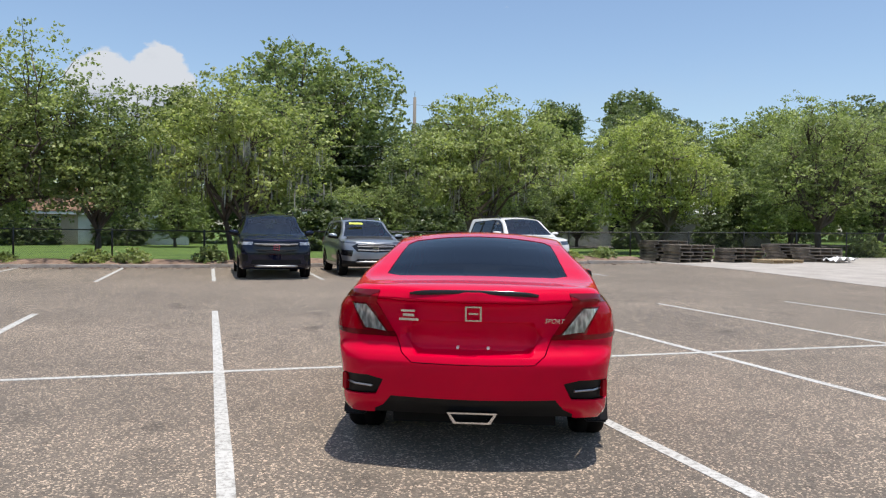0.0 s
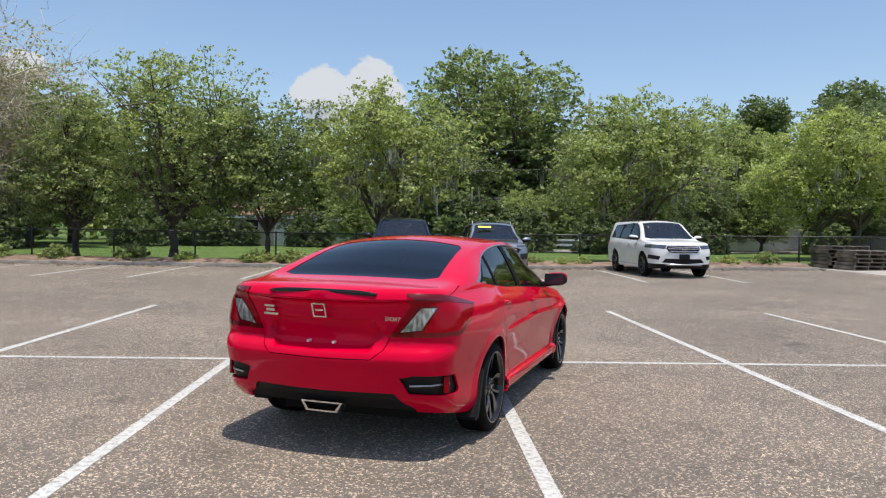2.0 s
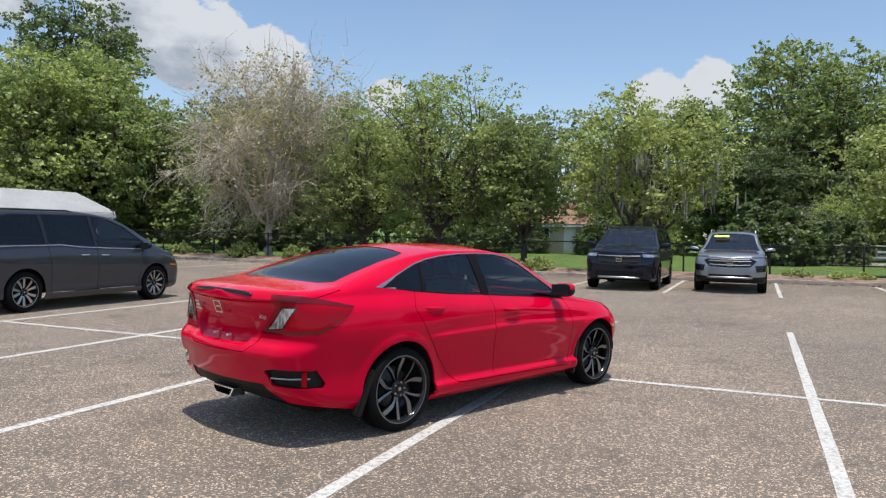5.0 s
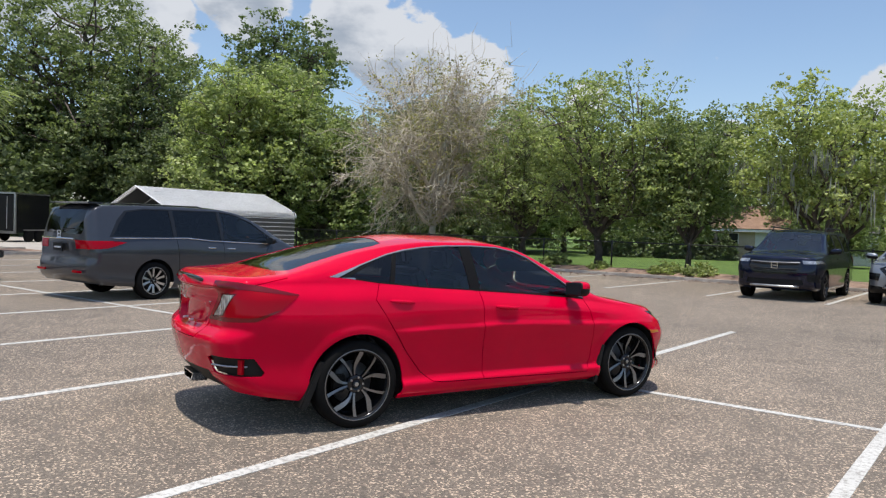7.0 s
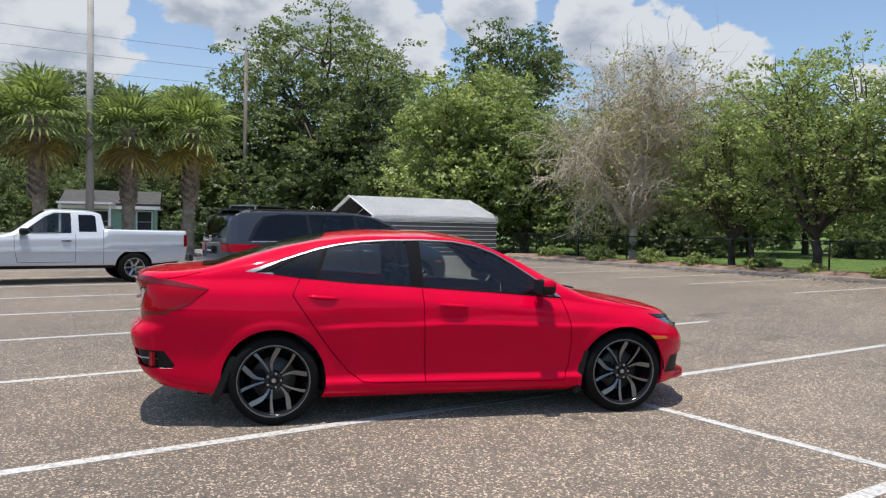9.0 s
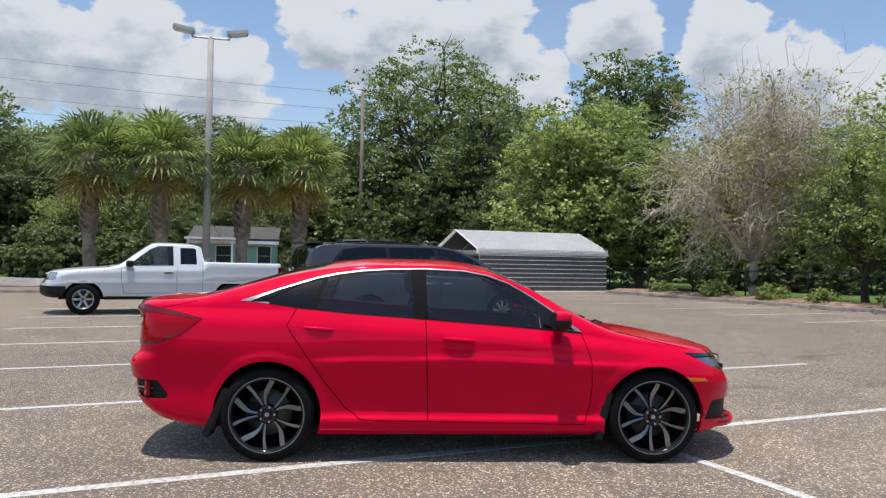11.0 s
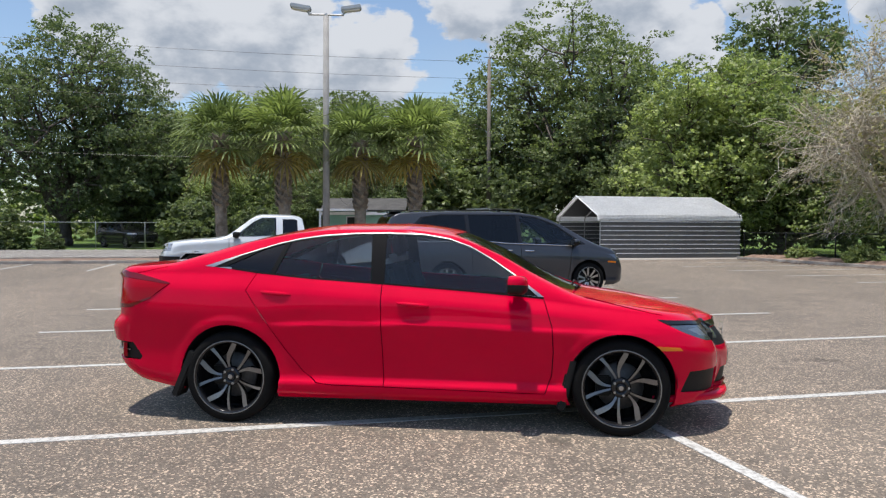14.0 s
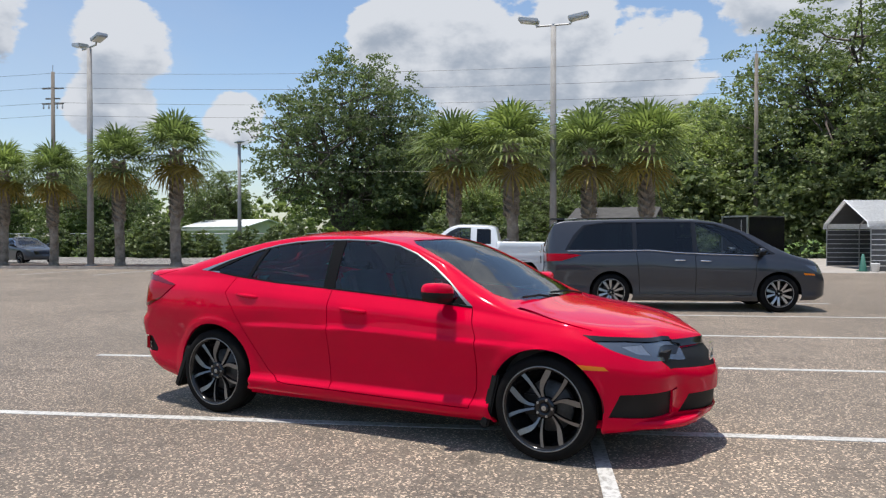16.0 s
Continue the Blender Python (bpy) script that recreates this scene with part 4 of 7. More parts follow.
def circle(cx, cz, r, n=44):
    return [(cx + r * math.cos(2 * math.pi * k / n), cz + r * math.sin(2 * math.pi * k / n)) for k in range(n)]


def seam(bm, line, w=0.006, cond=lambda f: f.calc_center_median().y > 0.4):
    """A narrow gap along a line on the side."""
    gone = []
    for p, q in zip(line, line[1:]):
        d = Vector((q[0] - p[0], q[1] - p[1]))
        n = Vector((-d.y, d.x)).normalized() * w / 2
        e = d.normalized() * w * 0.3
        a, b = Vector(p) - e, Vector(q) + e
        poly = [tuple(a + n), tuple(b + n), tuple(b - n), tuple(a - n)]
        fs = carve(bm, poly, SIDE, cond)
        bmesh.ops.delete(bm, geom=fs, context="FACES")


def seam_across(bm, line, cond, w=0.006):
    """A narrow gap along a line on the tail, half of it; the mirror makes the rest."""
    for p, q in zip(line, line[1:]):
        d = Vector((q[0] - p[0], q[1] - p[1]))
        n = Vector((-d.y, d.x)).normalized() * w / 2
        poly = [tuple(Vector(p) + n), tuple(Vector(q) + n), tuple(Vector(q) - n), tuple(Vector(p) - n)]
        bmesh.ops.delete(bm, geom=carve(bm, poly, END, cond), context="FACES")


def wheel(parent, x, y, z, r, rim_r, width, style, side):
    """A wheel as a part: tyre, rim, spokes, cap, brake disc. side: 1 outwards to +y, -1 to -y."""
    w = new("wheel")
    w.parent = parent
    w.matrix_basis = pose(x, y, z, 0, 0, 0 if side > 0 else 180)
    h = width / 2
    bm = bmesh.new()
    add_lathe(bm, [(rim_r - 0.012, -h + 0.02), (rim_r + 0.01, -h), (r * 0.93, -h + 0.004), (r * 0.985, -h + 0.025), (r, -h + 0.05), (r, -0.012), (r - 0.006, -0.009), (r - 0.006, 0.009), (r, 0.012), (r, h - 0.05), (r * 0.985, h - 0.025), (r * 0.93, h - 0.004),
                   (rim_r + 0.012, h), (rim_r + 0.002, h - 0.004), (rim_r - 0.012, h - 0.02)], 56)
    part("tyre", bm, M_TYRE, w, "black rubber tyre", True)
    bm = bmesh.new()
    add_lathe(bm, [(rim_r + 0.004, h - 0.006), (rim_r - 0.004, h - 0.002), (rim_r - 0.014, h - 0.012), (rim_r - 0.022, h - 0.05), (rim_r - 0.03, -h * 0.6), (0.06, -h * 0.6)], 56)
    part("rim", bm, style["rim"], w, "", True)
    bm = bmesh.new()
    add_lathe(bm, [(rim_r + 0.006, h - 0.004), (rim_r + 0.001, h + 0.001), (rim_r - 0.005, h - 0.005)], 56)
    part("rim_lip", bm, style["face"], w, "thin bright rim edge", True)
    bm = bmesh.new()
    add_lathe(bm, [(0.02, -0.005), (0.155, -0.005), (0.158, -0.012), (0.158, -0.03)], 40)
    part("brake_disc", bm, M_BRAKE, w, "", True)
    bm = box(0.06, 0.16, -0.035, 0.012, -0.07, 0.07)
    part("brake_caliper", bm, M_BLACKPLASTIC, w, bevel=0.01)
    n, twist, tw0, tw1, face = style["n"], style["twist"], style["w0"], style["w1"], style["face"]
    yo = h - 0.028
    for k in range(n):
        a0 = 2 * math.pi * (k // 2) / (n // 2) + (style["split"] if k % 2 else -style["split"]) if style["split"] else 2 * math.pi * k / n
        a1 = a0 + twist * (1 if k % 2 or not style["alt"] else -1) * (1.0 if k % 2 or not style["kink"] else 0.5)
        bm = bmesh.new()
        rings = []
        steps = 10
        for i in range(steps + 1):
            t = i / steps
            rr = 0.045 + (rim_r - 0.006 - 0.045) * t
            aa = a0 + (a1 - a0) * (t ** 1.4 if not style["kink"] or k % 2 == 0 else smoothstep(0.20, 1.0, t))
            ww = (tw0 + (tw1 - tw0) * t ** 0.8) * (1.0 if not style["kink"] else (0.62 + 0.2 * t if k % 2 == 0 else 0.75 + 0.68 * smoothstep(0.25, 0.62, t) - 0.35 * smoothstep(0.75, 1.0, t)))
            out = yo - 0.018 + 0.022 * math.sin(t * math.pi * 0.55)
            er, et = Vector((math.cos(aa), 0, math.sin(aa))), Vector((-math.sin(aa), 0, math.cos(aa)))
            rings.append([bm.verts.new(er * rr + et * s * ww / 2 + Vector((0, yy, 0))) for s, yy in ((-1, out - 0.030), (-0.82, out), (0.82, out - 0.006), (1, out - 0.030))])
        for ra, rb in zip(rings, rings[1:]):
            for i in range(3):
                f = bm.faces.new((ra[i], ra[i + 1], rb[i + 1], rb[i]))
                f.material_index = 1 if i == 1 else 0
        bmesh.ops.recalc_face_normals(bm, faces=bm.faces)
        part("spoke", bm, [style["rim"], face], w)
    bm = bmesh.new()
    add_lathe(bm, [(0.068, yo - 0.045), (0.066, yo - 0.012), (0.040, yo - 0.004), (0.036, yo - 0.010), (0.001, yo - 0.008)], 28)
    part("hub", bm, style["rim"], w, smooth=True)
    bm = bmesh.new()
    add_lathe(bm, [(0.029, yo - 0.008), (0.028, yo - 0.003), (0.001, yo - 0.002)], 24)
    cap = part("centre_cap", bm, M_GLOSSBLACK, w, "gloss black cap with a plain pale mark", True)
    bm = bmesh.new()
    add_lathe(bm, [(0.016, yo - 0.004), (0.015, yo + 0.001), (0.001, yo + 0.001)], 16)
    part("cap_mark", bm, M_SATIN, w)
    for k in range(5):
        a = 2 * math.pi * (k + 0.5) / 5
        bm = tube([(0.051 * math.cos(a), yo - 0.03, 0.051 * math.sin(a)), (0.051 * math.cos(a), yo - 0.002, 0.051 * math.sin(a))], 0.0085, 6)
        part("lug_nut", bm, M_SATIN, w)
    return w


SPORT_RIM = dict(kink=True, rim=M_GLOSSBLACK, face=M_MACHINED, n=10, twist=0.30, w0=0.020, w1=0.036, split=0.15, alt=True)
VAN_RIM = dict(kink=False, rim=M_BLACKPLASTIC, face=M_SATIN, n=10, twist=0.05, w0=0.03, w1=0.062, split=0.24, alt=True)
TRUCK_RIM = dict(kink=False, rim=M_SATIN, face=M_SATIN, n=6, twist=0.0, w0=0.05, w1=0.062, split=0, alt=False)
DARK_RIM = dict(kink=False, rim=M_GLOSSBLACK, face=M_MACHINED, n=10, twist=0.0, w0=0.03, w1=0.05, split=0.22, alt=False)


def wheels(car, xf, xr, y, r, rim_r, width, style):
    for x in (xr, xf):
        for s in (1, -1):
            wheel(car, x, s * y, r, r, rim_r, width, style, s)


def underside(car, xr, xf, wr, half, z0, z1):
    bm = box(xr - 0.55, xf + 0.45, -half * 0.66, half * 0.66, z0, z1)
    add_box(bm, xr + wr, xf - wr, -half, half, z0, z0 + 0.08)
    part("underbody", bm, M_SHADE, car, "shaded black underbody")
    for x in (xr, xf):
        for s in (1, -1):
            bm = bmesh.new()
            n = 18
            prof = [(x + wr * math.cos(math.pi * (k / n)), max(z0, 0.33 + wr * math.sin(math.pi * (k / n)))) for k in range(n + 1)]
            a = [bm.verts.new((px, s * (half + 0.06), pz)) for px, pz in prof]
            b = [bm.verts.new((px, s * half * 0.62, pz)) for px, pz in prof]
            for k in range(n):
                bm.faces.new((a[k], a[k + 1], b[k + 1], b[k]))
            bm.faces.new(b)
            part("wheel_liner", bm, M_SHADE, car)


def seat(car, x, y, z, w=0.5, head=True):
    s = new("seat")
    s.parent = car
    s.matrix_basis = pose(x, y, z)
    part("cushion", box(-0.25, 0.27, -w / 2, w / 2, -0.06, 0.10), M_SEAT, s, bevel=0.04)
    part("backrest", box(-0.07, 0.07, -w / 2, w / 2, 0.0, 0.62, pose(-0.25, 0, 0.08, 0, -18, 0)), M_SEAT, s, bevel=0.04)
    if head:
        part("headrest", box(-0.05, 0.05, -0.13, 0.13, 0.0, 0.18, pose(-0.47, 0, 0.71, 0, -10, 0)), M_SEAT, s, bevel=0.03)


def cabin(car, x_dash, x_front, x_rear, z, side):
    for y in (0.36, -0.36):
        seat(car, x_front, y, z)
    part("rear_bench", box(-0.25, 0.28, -0.62, 0.62, -0.06, 0.10, pose(x_rear, 0, z)), M_SEAT, car, bevel=0.05)
    part("rear_backrest", box(-0.08, 0.08, -0.62, 0.62, 0.0, 0.52, pose(x_rear - 0.28, 0, z + 0.05, 0, -22, 0)), M_SEAT, car, bevel=0.05)
    part("dashboard", box(-0.22, 0.42, -0.70, 0.70, -0.30, 0.03, pose(x_dash, 0, z + 0.30)), M_DASH, car, bevel=0.05)
    bm = bmesh.new()
    m = pose(x_dash - 0.32, side * 0.36, z + 0.26, 0, -68, 0)
    add_lathe(bm, [(0.178 + 0.014 * math.cos(t), 0.014 * math.sin(t)) for t in (2 * math.pi * k / 8 for k in range(8))], 28, "z", True)
    add_box(bm, -0.17, 0.17, -0.02, 0.02, -0.01, 0.01)
    add_box(bm, -0.06, 0.06, -0.06, 0.06, -0.015, 0.02)
    bmesh.ops.transform(bm, matrix=m, verts=bm.verts)
    part("steering_wheel", bm, M_BLACKPLASTIC, car, smooth=True)


def emblem_mark(car, x, y, z, size, toward, mat=M_CHROME, tilt=0.0):
    """A plain framed mark in place of the maker's badge."""
    s = size / 2
    m = pose(x, y, z, 0, tilt, 0 if toward > 0 else 180)
    bm = box(0, 0.008, -s, -s * 0.78, -s, s, m)
    add_box(bm, 0, 0.008, s * 0.78, s, -s, s, m)
    add_box(bm, 0, 0.008, -s * 0.78, s * 0.78, s * 0.80, s, m)
    add_box(bm, 0, 0.008, -s * 0.78, s * 0.78, -s, -s * 0.80, m)
    add_box(bm, 0, 0.006, -s * 0.55, s * 0.55, -s * 0.12, s * 0.12, m)
    part("badge", bm, mat, car, "chrome framed maker's mark")


def side_mirror(car, x, y, z, mat, scale=1.0):
    for s in (1, -1):
        mr = new("side_mirror")
        mr.parent = car
        mr.matrix_basis = pose(x, s * y, z) @ Matrix.Diagonal((scale, scale * s, scale, 1))
        bm = bmesh.new()
        bmesh.ops.create_uvsphere(bm, u_segments=20, v_segments=12, radius=1)
        for v in bm.verts:
            c = v.co
            k = [math.copysign(abs(t) ** 0.65, t) for t in c]
            v.co = Vector((k[0] * 0.075 - 0.02 * c.y, 0.085 + k[1] * 0.115, k[2] * 0.065 + 0.01 * c.y))
            if v.co.x < -0.055:
                v.co.x = -0.055
        up = [f for f in bm.faces if f.calc_center_median().z > 0.0 and f.calc_center_median().x > -0.045]
        for f in bm.faces:
            f.material_index = 0 if f in up else 1
        if s < 0:
            bmesh.ops.reverse_faces(bm, faces=bm.faces)
        part("mirror_housing", bm, [mat, M_BLACKPLASTIC], mr, "", True)
        part("mirror_arm", box(-0.03, 0.04, -0.06, 0.05, -0.075, -0.03), M_BLACKPLASTIC, mr, bevel=0.01)
        # pane coloured dark to stand for what the mirror reflects
        part("mirror_glass", box(-0.060, -0.056, -0.012, 0.175, -0.048, 0.052), M_WINDOWDARK, mr, "mirror glass with a dark reflection put into its colour")


def door_handle(car, x0, x1, y, z0, z1, mat):
    for s in (1, -1):
        p = [Vector((x0 + (x1 - x0) * t, s * (y + 0.010 * math.sin(math.pi * t) ** 0.5), z0 + (z1 - z0) * t)) for t in span(0, 1, 6)]
        bm = bmesh.new()
        add_tube(bm, p, [0.008, 0.013, 0.015, 0.015, 0.015, 0.013, 0.008], 8)
        part("door_handle", bm, mat, car, smooth=True)


def finish_skin(car, bm, mat, name="body"):
    give_lip(bm, 0.014)
    return part(name, mirrored(bm, True), mat, car, "", True)


# ---- the red sedan ----
def sculpt_sides(bm):
    """Flared wheel arches and the crease with its hollow under the door handles."""
    for v in bm.verts:
        x, y, z = v.co
        if y < 0.45 or z > 1.02:
            continue
        d = 0.0
        for wx, r in ((-1.35, 0.368), (1.35, 0.360)):
            g = math.hypot(x - wx, z - 0.325) - r
            if z > 0.22:
                d += 0.011 * smoothstep(0.075, 0.025, g)
        if abs(x) < 1.0:
            d += 0.030 * smoothstep(0.335, 0.295, z) * smoothstep(0.18, 0.235, z)
        fade = smoothstep(-1.18, -0.80, x) * smoothstep(1.75, 1.1, x)
        line = 0.700 + 0.022 * smoothstep(-1.1, 0.0, x) - 0.03 * smoothstep(0.2, 1.1, x)
        h = z - line
        d += fade * (0.007 * smoothstep(-0.10, -0.004, h) - 0.015 * smoothstep(-0.002, 0.016, h) + 0.008 * smoothstep(0.05, 0.14, h))
        v.co.y = y + d


def front_lip(car):
    """The red splitter blade under the front bumper."""
    bm = bmesh.new()
    secs = []
    for i in range(29):
        y = -0.80 + 1.60 * i / 28
        k = abs(y) / 0.80
        x = 2.150 - 0.10 * k ** 2 - 0.33 * k ** 5
        secs.append([bm.verts.new((x + dx, y, z + 0.012 * k ** 3)) for dx, z in ((-0.16, 0.255), (0.004, 0.262), (0.016, 0.242), (0.010, 0.218), (-0.16, 0.205))])
    for p, q in zip(secs, secs[1:]):
        for i in range(5):
            bm.faces.new((p[i], p[(i + 1) % 5], q[(i + 1) % 5], q[i]))
    bm.faces.new(secs[0][::-1])
    bm.faces.new(secs[-1])
    bmesh.ops.recalc_face_normals(bm, faces=bm.faces)
    part("front_lip", bm, M_RED, car, "red splitter under the front bumper", True)


def red_sedan():
    car = thing("sedan", pose(2.516, 6.607, 0, 0, 0, 68.79), "glossy red four-door sedan with black wheels parked askew in a stall", "car")
    bm = half_shell(
        zt=[(-2.40, 1.060), (-2.25, 1.098), (-2.05, 1.112), (-1.88, 1.134), (-1.6, 1.222), (-1.24, 1.325), (-0.96, 1.378), (-0.6, 1.409), (-0.2, 1.408), (0.15, 1.368), (0.5, 1.235), (0.8, 1.075), (1.12, 0.935), (1.5, 0.875), (1.9, 0.79), (2.12, 0.715), (2.2, 0.665)],
        z0=[(-2.4, 0.325), (-2.1, 0.285), (-1.7, 0.22), (-0.95, 0.185), (0.95, 0.19), (1.7, 0.18), (2.25, 0.20)],
        zs=[(-2.4, 1.010), (-2.2, 1.036), (-1.8, 1.05), (-1.2, 1.045), (-0.3, 0.985), (0.8, 0.895), (1.2, 0.845), (1.6, 0.80), (1.95, 0.72), (2.2, 0.64)],
        wide=[(-2.4, 0.828), (-1.9, 0.874), (-1.35, 0.905), (-0.8, 0.895), (0.2, 0.893), (0.9, 0.892), (1.35, 0.903), (1.8, 0.875), (2.25, 0.80)],
        rail=[(-2.4, 0.66), (-2.0, 0.69), (-1.6, 0.665), (-1.0, 0.622), (-0.5, 0.612), (0.1, 0.612), (0.5, 0.628), (0.9, 0.68), (1.2, 0.715), (1.7, 0.68), (2.2, 0.56)],
        drop=[(-2.4, 0.015), (-2.0, 0.02), (-1.5, 0.042), (-1.0, 0.052), (-0.4, 0.050), (0.2, 0.043), (0.7, 0.035), (1.1, 0.03), (1.6, 0.035), (2.2, 0.02)],
        off=[(0, -0.075), (0.06, -0.045), (0.14, -0.038), (0.22, -0.038), (0.4, -0.030), (0.58, -0.008), (0.70, 0.0), (0.80, -0.008), (0.875, -0.020), (0.89, -0.026), (1.0, -0.088)],
        xr=[(0, -2.27), (0.12, -2.36), (0.3, -2.405), (0.46, -2.428), (0.52, -2.412), (0.60, -2.358), (0.85, -2.345), (0.93, -2.358), (1.0, -2.40)],
        xf=[(0, 2.07), (0.08, 2.18), (0.3, 2.205), (0.6, 2.215), (0.85, 2.17), (1.0, 2.11)], rear=(0.24, 0.27, 0.07), front=(0.50, 0.46, 0.17), sides=128, fine=44)
    sculpt_sides(bm)
    near = lambda f: f.calc_center_median().y > 0.42
    for x, r in ((-1.35, 0.368), (1.35, 0.360)):
        bmesh.ops.delete(bm, geom=carve(bm, circle(x, 0.325, r), SIDE, near), context="FACES")
    # side windows
    top = [(-1.56, 1.098), (-1.3, 1.184), (-1.05, 1.264), (-0.9, 1.298), (-0.72, 1.323), (-0.5, 1.338), (-0.25, 1.342), (0.0, 1.333), (0.18, 1.302), (0.33, 1.248), (0.48, 1.165), (0.64, 1.060), (0.84, 0.912)]
    bottom = [(0.84, 0.898), (0.3, 0.944), (-0.27, 0.983), (-0.8, 1.016), (-1.18, 1.053), (-1.42, 1.086)]
    opening = carve(bm, top + bottom, SIDE, lambda f: f.calc_center_median().y > 0.45)
    win = lift_out(bm, opening)
    ok = lambda f: True
    inner = [(x + (0.06 if i == 0 else 0), z - 0.008) for i, (x, z) in enumerate(top[:-1])] + [(0.80, 0.916)] + [(x, z + 0.010) for x, z in bottom[1:-1]] + [(-1.38, 1.092)]
    keep = set(carve(win, inner, SIDE, ok))
    trim = lift_out(win, [f for f in win.faces if f not in keep])
    seal = lift_out(trim, carve(trim, [(x, z - 0.03) for x, z in bottom[:-1]] + [(-1.36, 1.0), (-1.36, 1.10)] + [(x, z + 0.013) for x, z in bottom[-2::-1]], SIDE, ok))
    pair("window_trim", trim, M_SATIN, car, "bright chrome strip over the side windows", 0.012, -0.002)
    pair("belt_seal", seal, M_PILLAR, car, "black rubber strip under the side windows", 0.008, -0.001)
    glass = []
    for poly in ([(-0.255, 0.99), (-0.27, 1.34), (0.2, 1.36), (0.74, 0.99), (0.70, 0.925), (0.3, 0.955)], [(-1.09, 0.9), (-0.955, 1.30), (-0.72, 1.36), (-0.375, 1.36), (-0.345, 0.9)], [(-1.42, 1.06), (-1.40, 1.10), (-1.05, 1.27), (-0.995, 1.27), (-1.115, 0.95)]):
        glass.append(lift_out(win, carve(win, poly, SIDE, ok)))
    while win.faces:
        win.faces.ensure_lookup_table()
        patch, todo = set(), [win.faces[0]]
        while todo:
            fc = todo.pop()
            if fc not in patch:
                patch.add(fc)
                todo += [g for e in fc.edges for g in e.link_faces if g not in patch]
        pair("pillar_trim", lift_out(win, list(patch)), M_PILLAR, car, "black window pillar", 0.01, 0.002)
    for g, t in zip(glass, (M_TINT, M_TINT, M_PRIVACY)):
        pair("side_window", g, t, car, "dark tinted side window", 0.004, 0.008)
    # windscreen and rear window
    up = lambda f: f.normal.z > 0.1 and f.calc_center_median().z > 0.85
    ws = lift_out(bm, carve(bm, [(0.24, -0.1), (0.235, 0.25), (0.20, 0.46), (0.26, 0.53), (0.6, 0.585), (0.92, 0.655), (1.02, 0.60), (1.11, 0.3), (1.135, -0.1)], TOP, up))
    rw = lift_out(bm, carve(bm, [(-0.95, -0.1), (-0.96, 0.25), (-1.01, 0.485), (-1.10, 0.530), (-1.5, 0.565), (-1.80, 0.595), (-1.87, 0.5), (-1.895, 0.3), (-1.905, -0.1)], TOP, up))
    single("windscreen", ws, M_CLEAR, car, "clear raked windscreen", 0.004, 0.004)
    single("rear_window", rw, M_PRIVACY, car, "dark tinted rear window", 0.004, 0.004)
    # lamps
    rearward = lambda f: f.calc_center_median().x < -1.6 and f.calc_center_median().y > 0.3
    lamp_side = [(-2.5, 1.065), (-2.2, 1.055), (-2.05, 1.03), (-1.80, 0.975), (-1.95, 0.865), (-2.10, 0.80), (-2.5, 0.768)]
    carve(bm, lamp_side, SIDE, rearward)
    lamp_end = [(1.0, 1.07), (0.56, 1.066), (0.585, 0.985), (0.455, 0.785), (0.60, 0.768), (1.0, 0.768)]
    carve(bm, lamp_end, END, rearward)
    tl = lift_out(bm, within(bm, lamp_end, END, lambda f: rearward(f) and inside((f.calc_center_median().x, f.calc_center_median().z), lamp_side)))
    lens = lift_out(tl, carve(tl, [(0.735, 0.970), (0.650, 0.970), (0.525, 0.815), (0.655, 0.832)], END, ok))
    rim_frame = lift_out(tl, carve(tl, [(0.750, 0.980), (0.638, 0.980), (0.502, 0.802), (0.668, 0.822)], END, ok))
    low = lift_out(tl, carve(tl, [(-2.6, 0.80), (-2.10, 0.826), (-1.93, 0.880), (-1.80, 0.975), (-1.7, 0.9), (-2.0, 0.7), (-2.6, 0.7)], SIDE, ok))
    dark = lift_out(tl, carve(tl, [(-2.33, 1.09), (-2.2, 1.08), (-1.7, 1.03), (-1.7, 0.968), (-1.85, 0.970), (-2.0, 0.988), (-2.2, 1.012), (-2.30, 1.02)], SIDE, ok))
    for s, ob in zip((1, -1), pair("taillight", tl, M_REDLENS, car, "red wraparound taillight", 0.02, -0.006)):
        bm2 = lens.copy() if s > 0 else mirrored(lens, False)
        push(bm2, 0.006)
        part("reversing_lens", bm2, M_CLEARLENS, ob, "clear reversing lamp lens", True)
        bm4 = rim_frame.copy() if s > 0 else mirrored(rim_frame, False)
        push(bm4, 0.004)
        part("lens_frame", bm4, M_DARKLENS, ob, "dark frame round the reversing lamp", True)
        bm5 = low.copy() if s > 0 else mirrored(low, False)
        push(bm5, 0.007)
        part("lower_band", bm5, M_DARKLENS, ob, "dark red lower band of the taillight", True)
        bm3 = dark.copy() if s > 0 else mirrored(dark, False)
        push(bm3, 0.008)
        part("smoked_wing", bm3, M_DARKLENS, ob, "dark smoked upper wing of the taillight", True)
    forward = lambda f: f.calc_center_median().x > 1.5 and f.calc_center_median().y > 0.30
    hl = lift_out(bm, carve(bm, [(1.58, 0.775), (1.80, 0.757), (2.0, 0.727), (2.4, 0.68), (2.4, 0.585), (2.05, 0.602), (1.92, 0.628), (1.76, 0.69)], SIDE, forward))
    brow = lift_out(hl, carve(hl, [(1.5, 0.80), (1.5, 0.750), (1.8, 0.738), (2.0, 0.706), (2.4, 0.655), (2.4, 0.72), (2.0, 0.75)], SIDE, ok))
    glint = lift_out(hl, carve(hl, [(1.79, 0.715), (1.88, 0.715), (1.94, 0.655), (1.88, 0.668)], SIDE, ok))
    bowl = lift_out(hl, carve(hl, [(1.955, 0.69), (2.03, 0.685), (2.03, 0.635), (1.965, 0.64)], SIDE, ok))
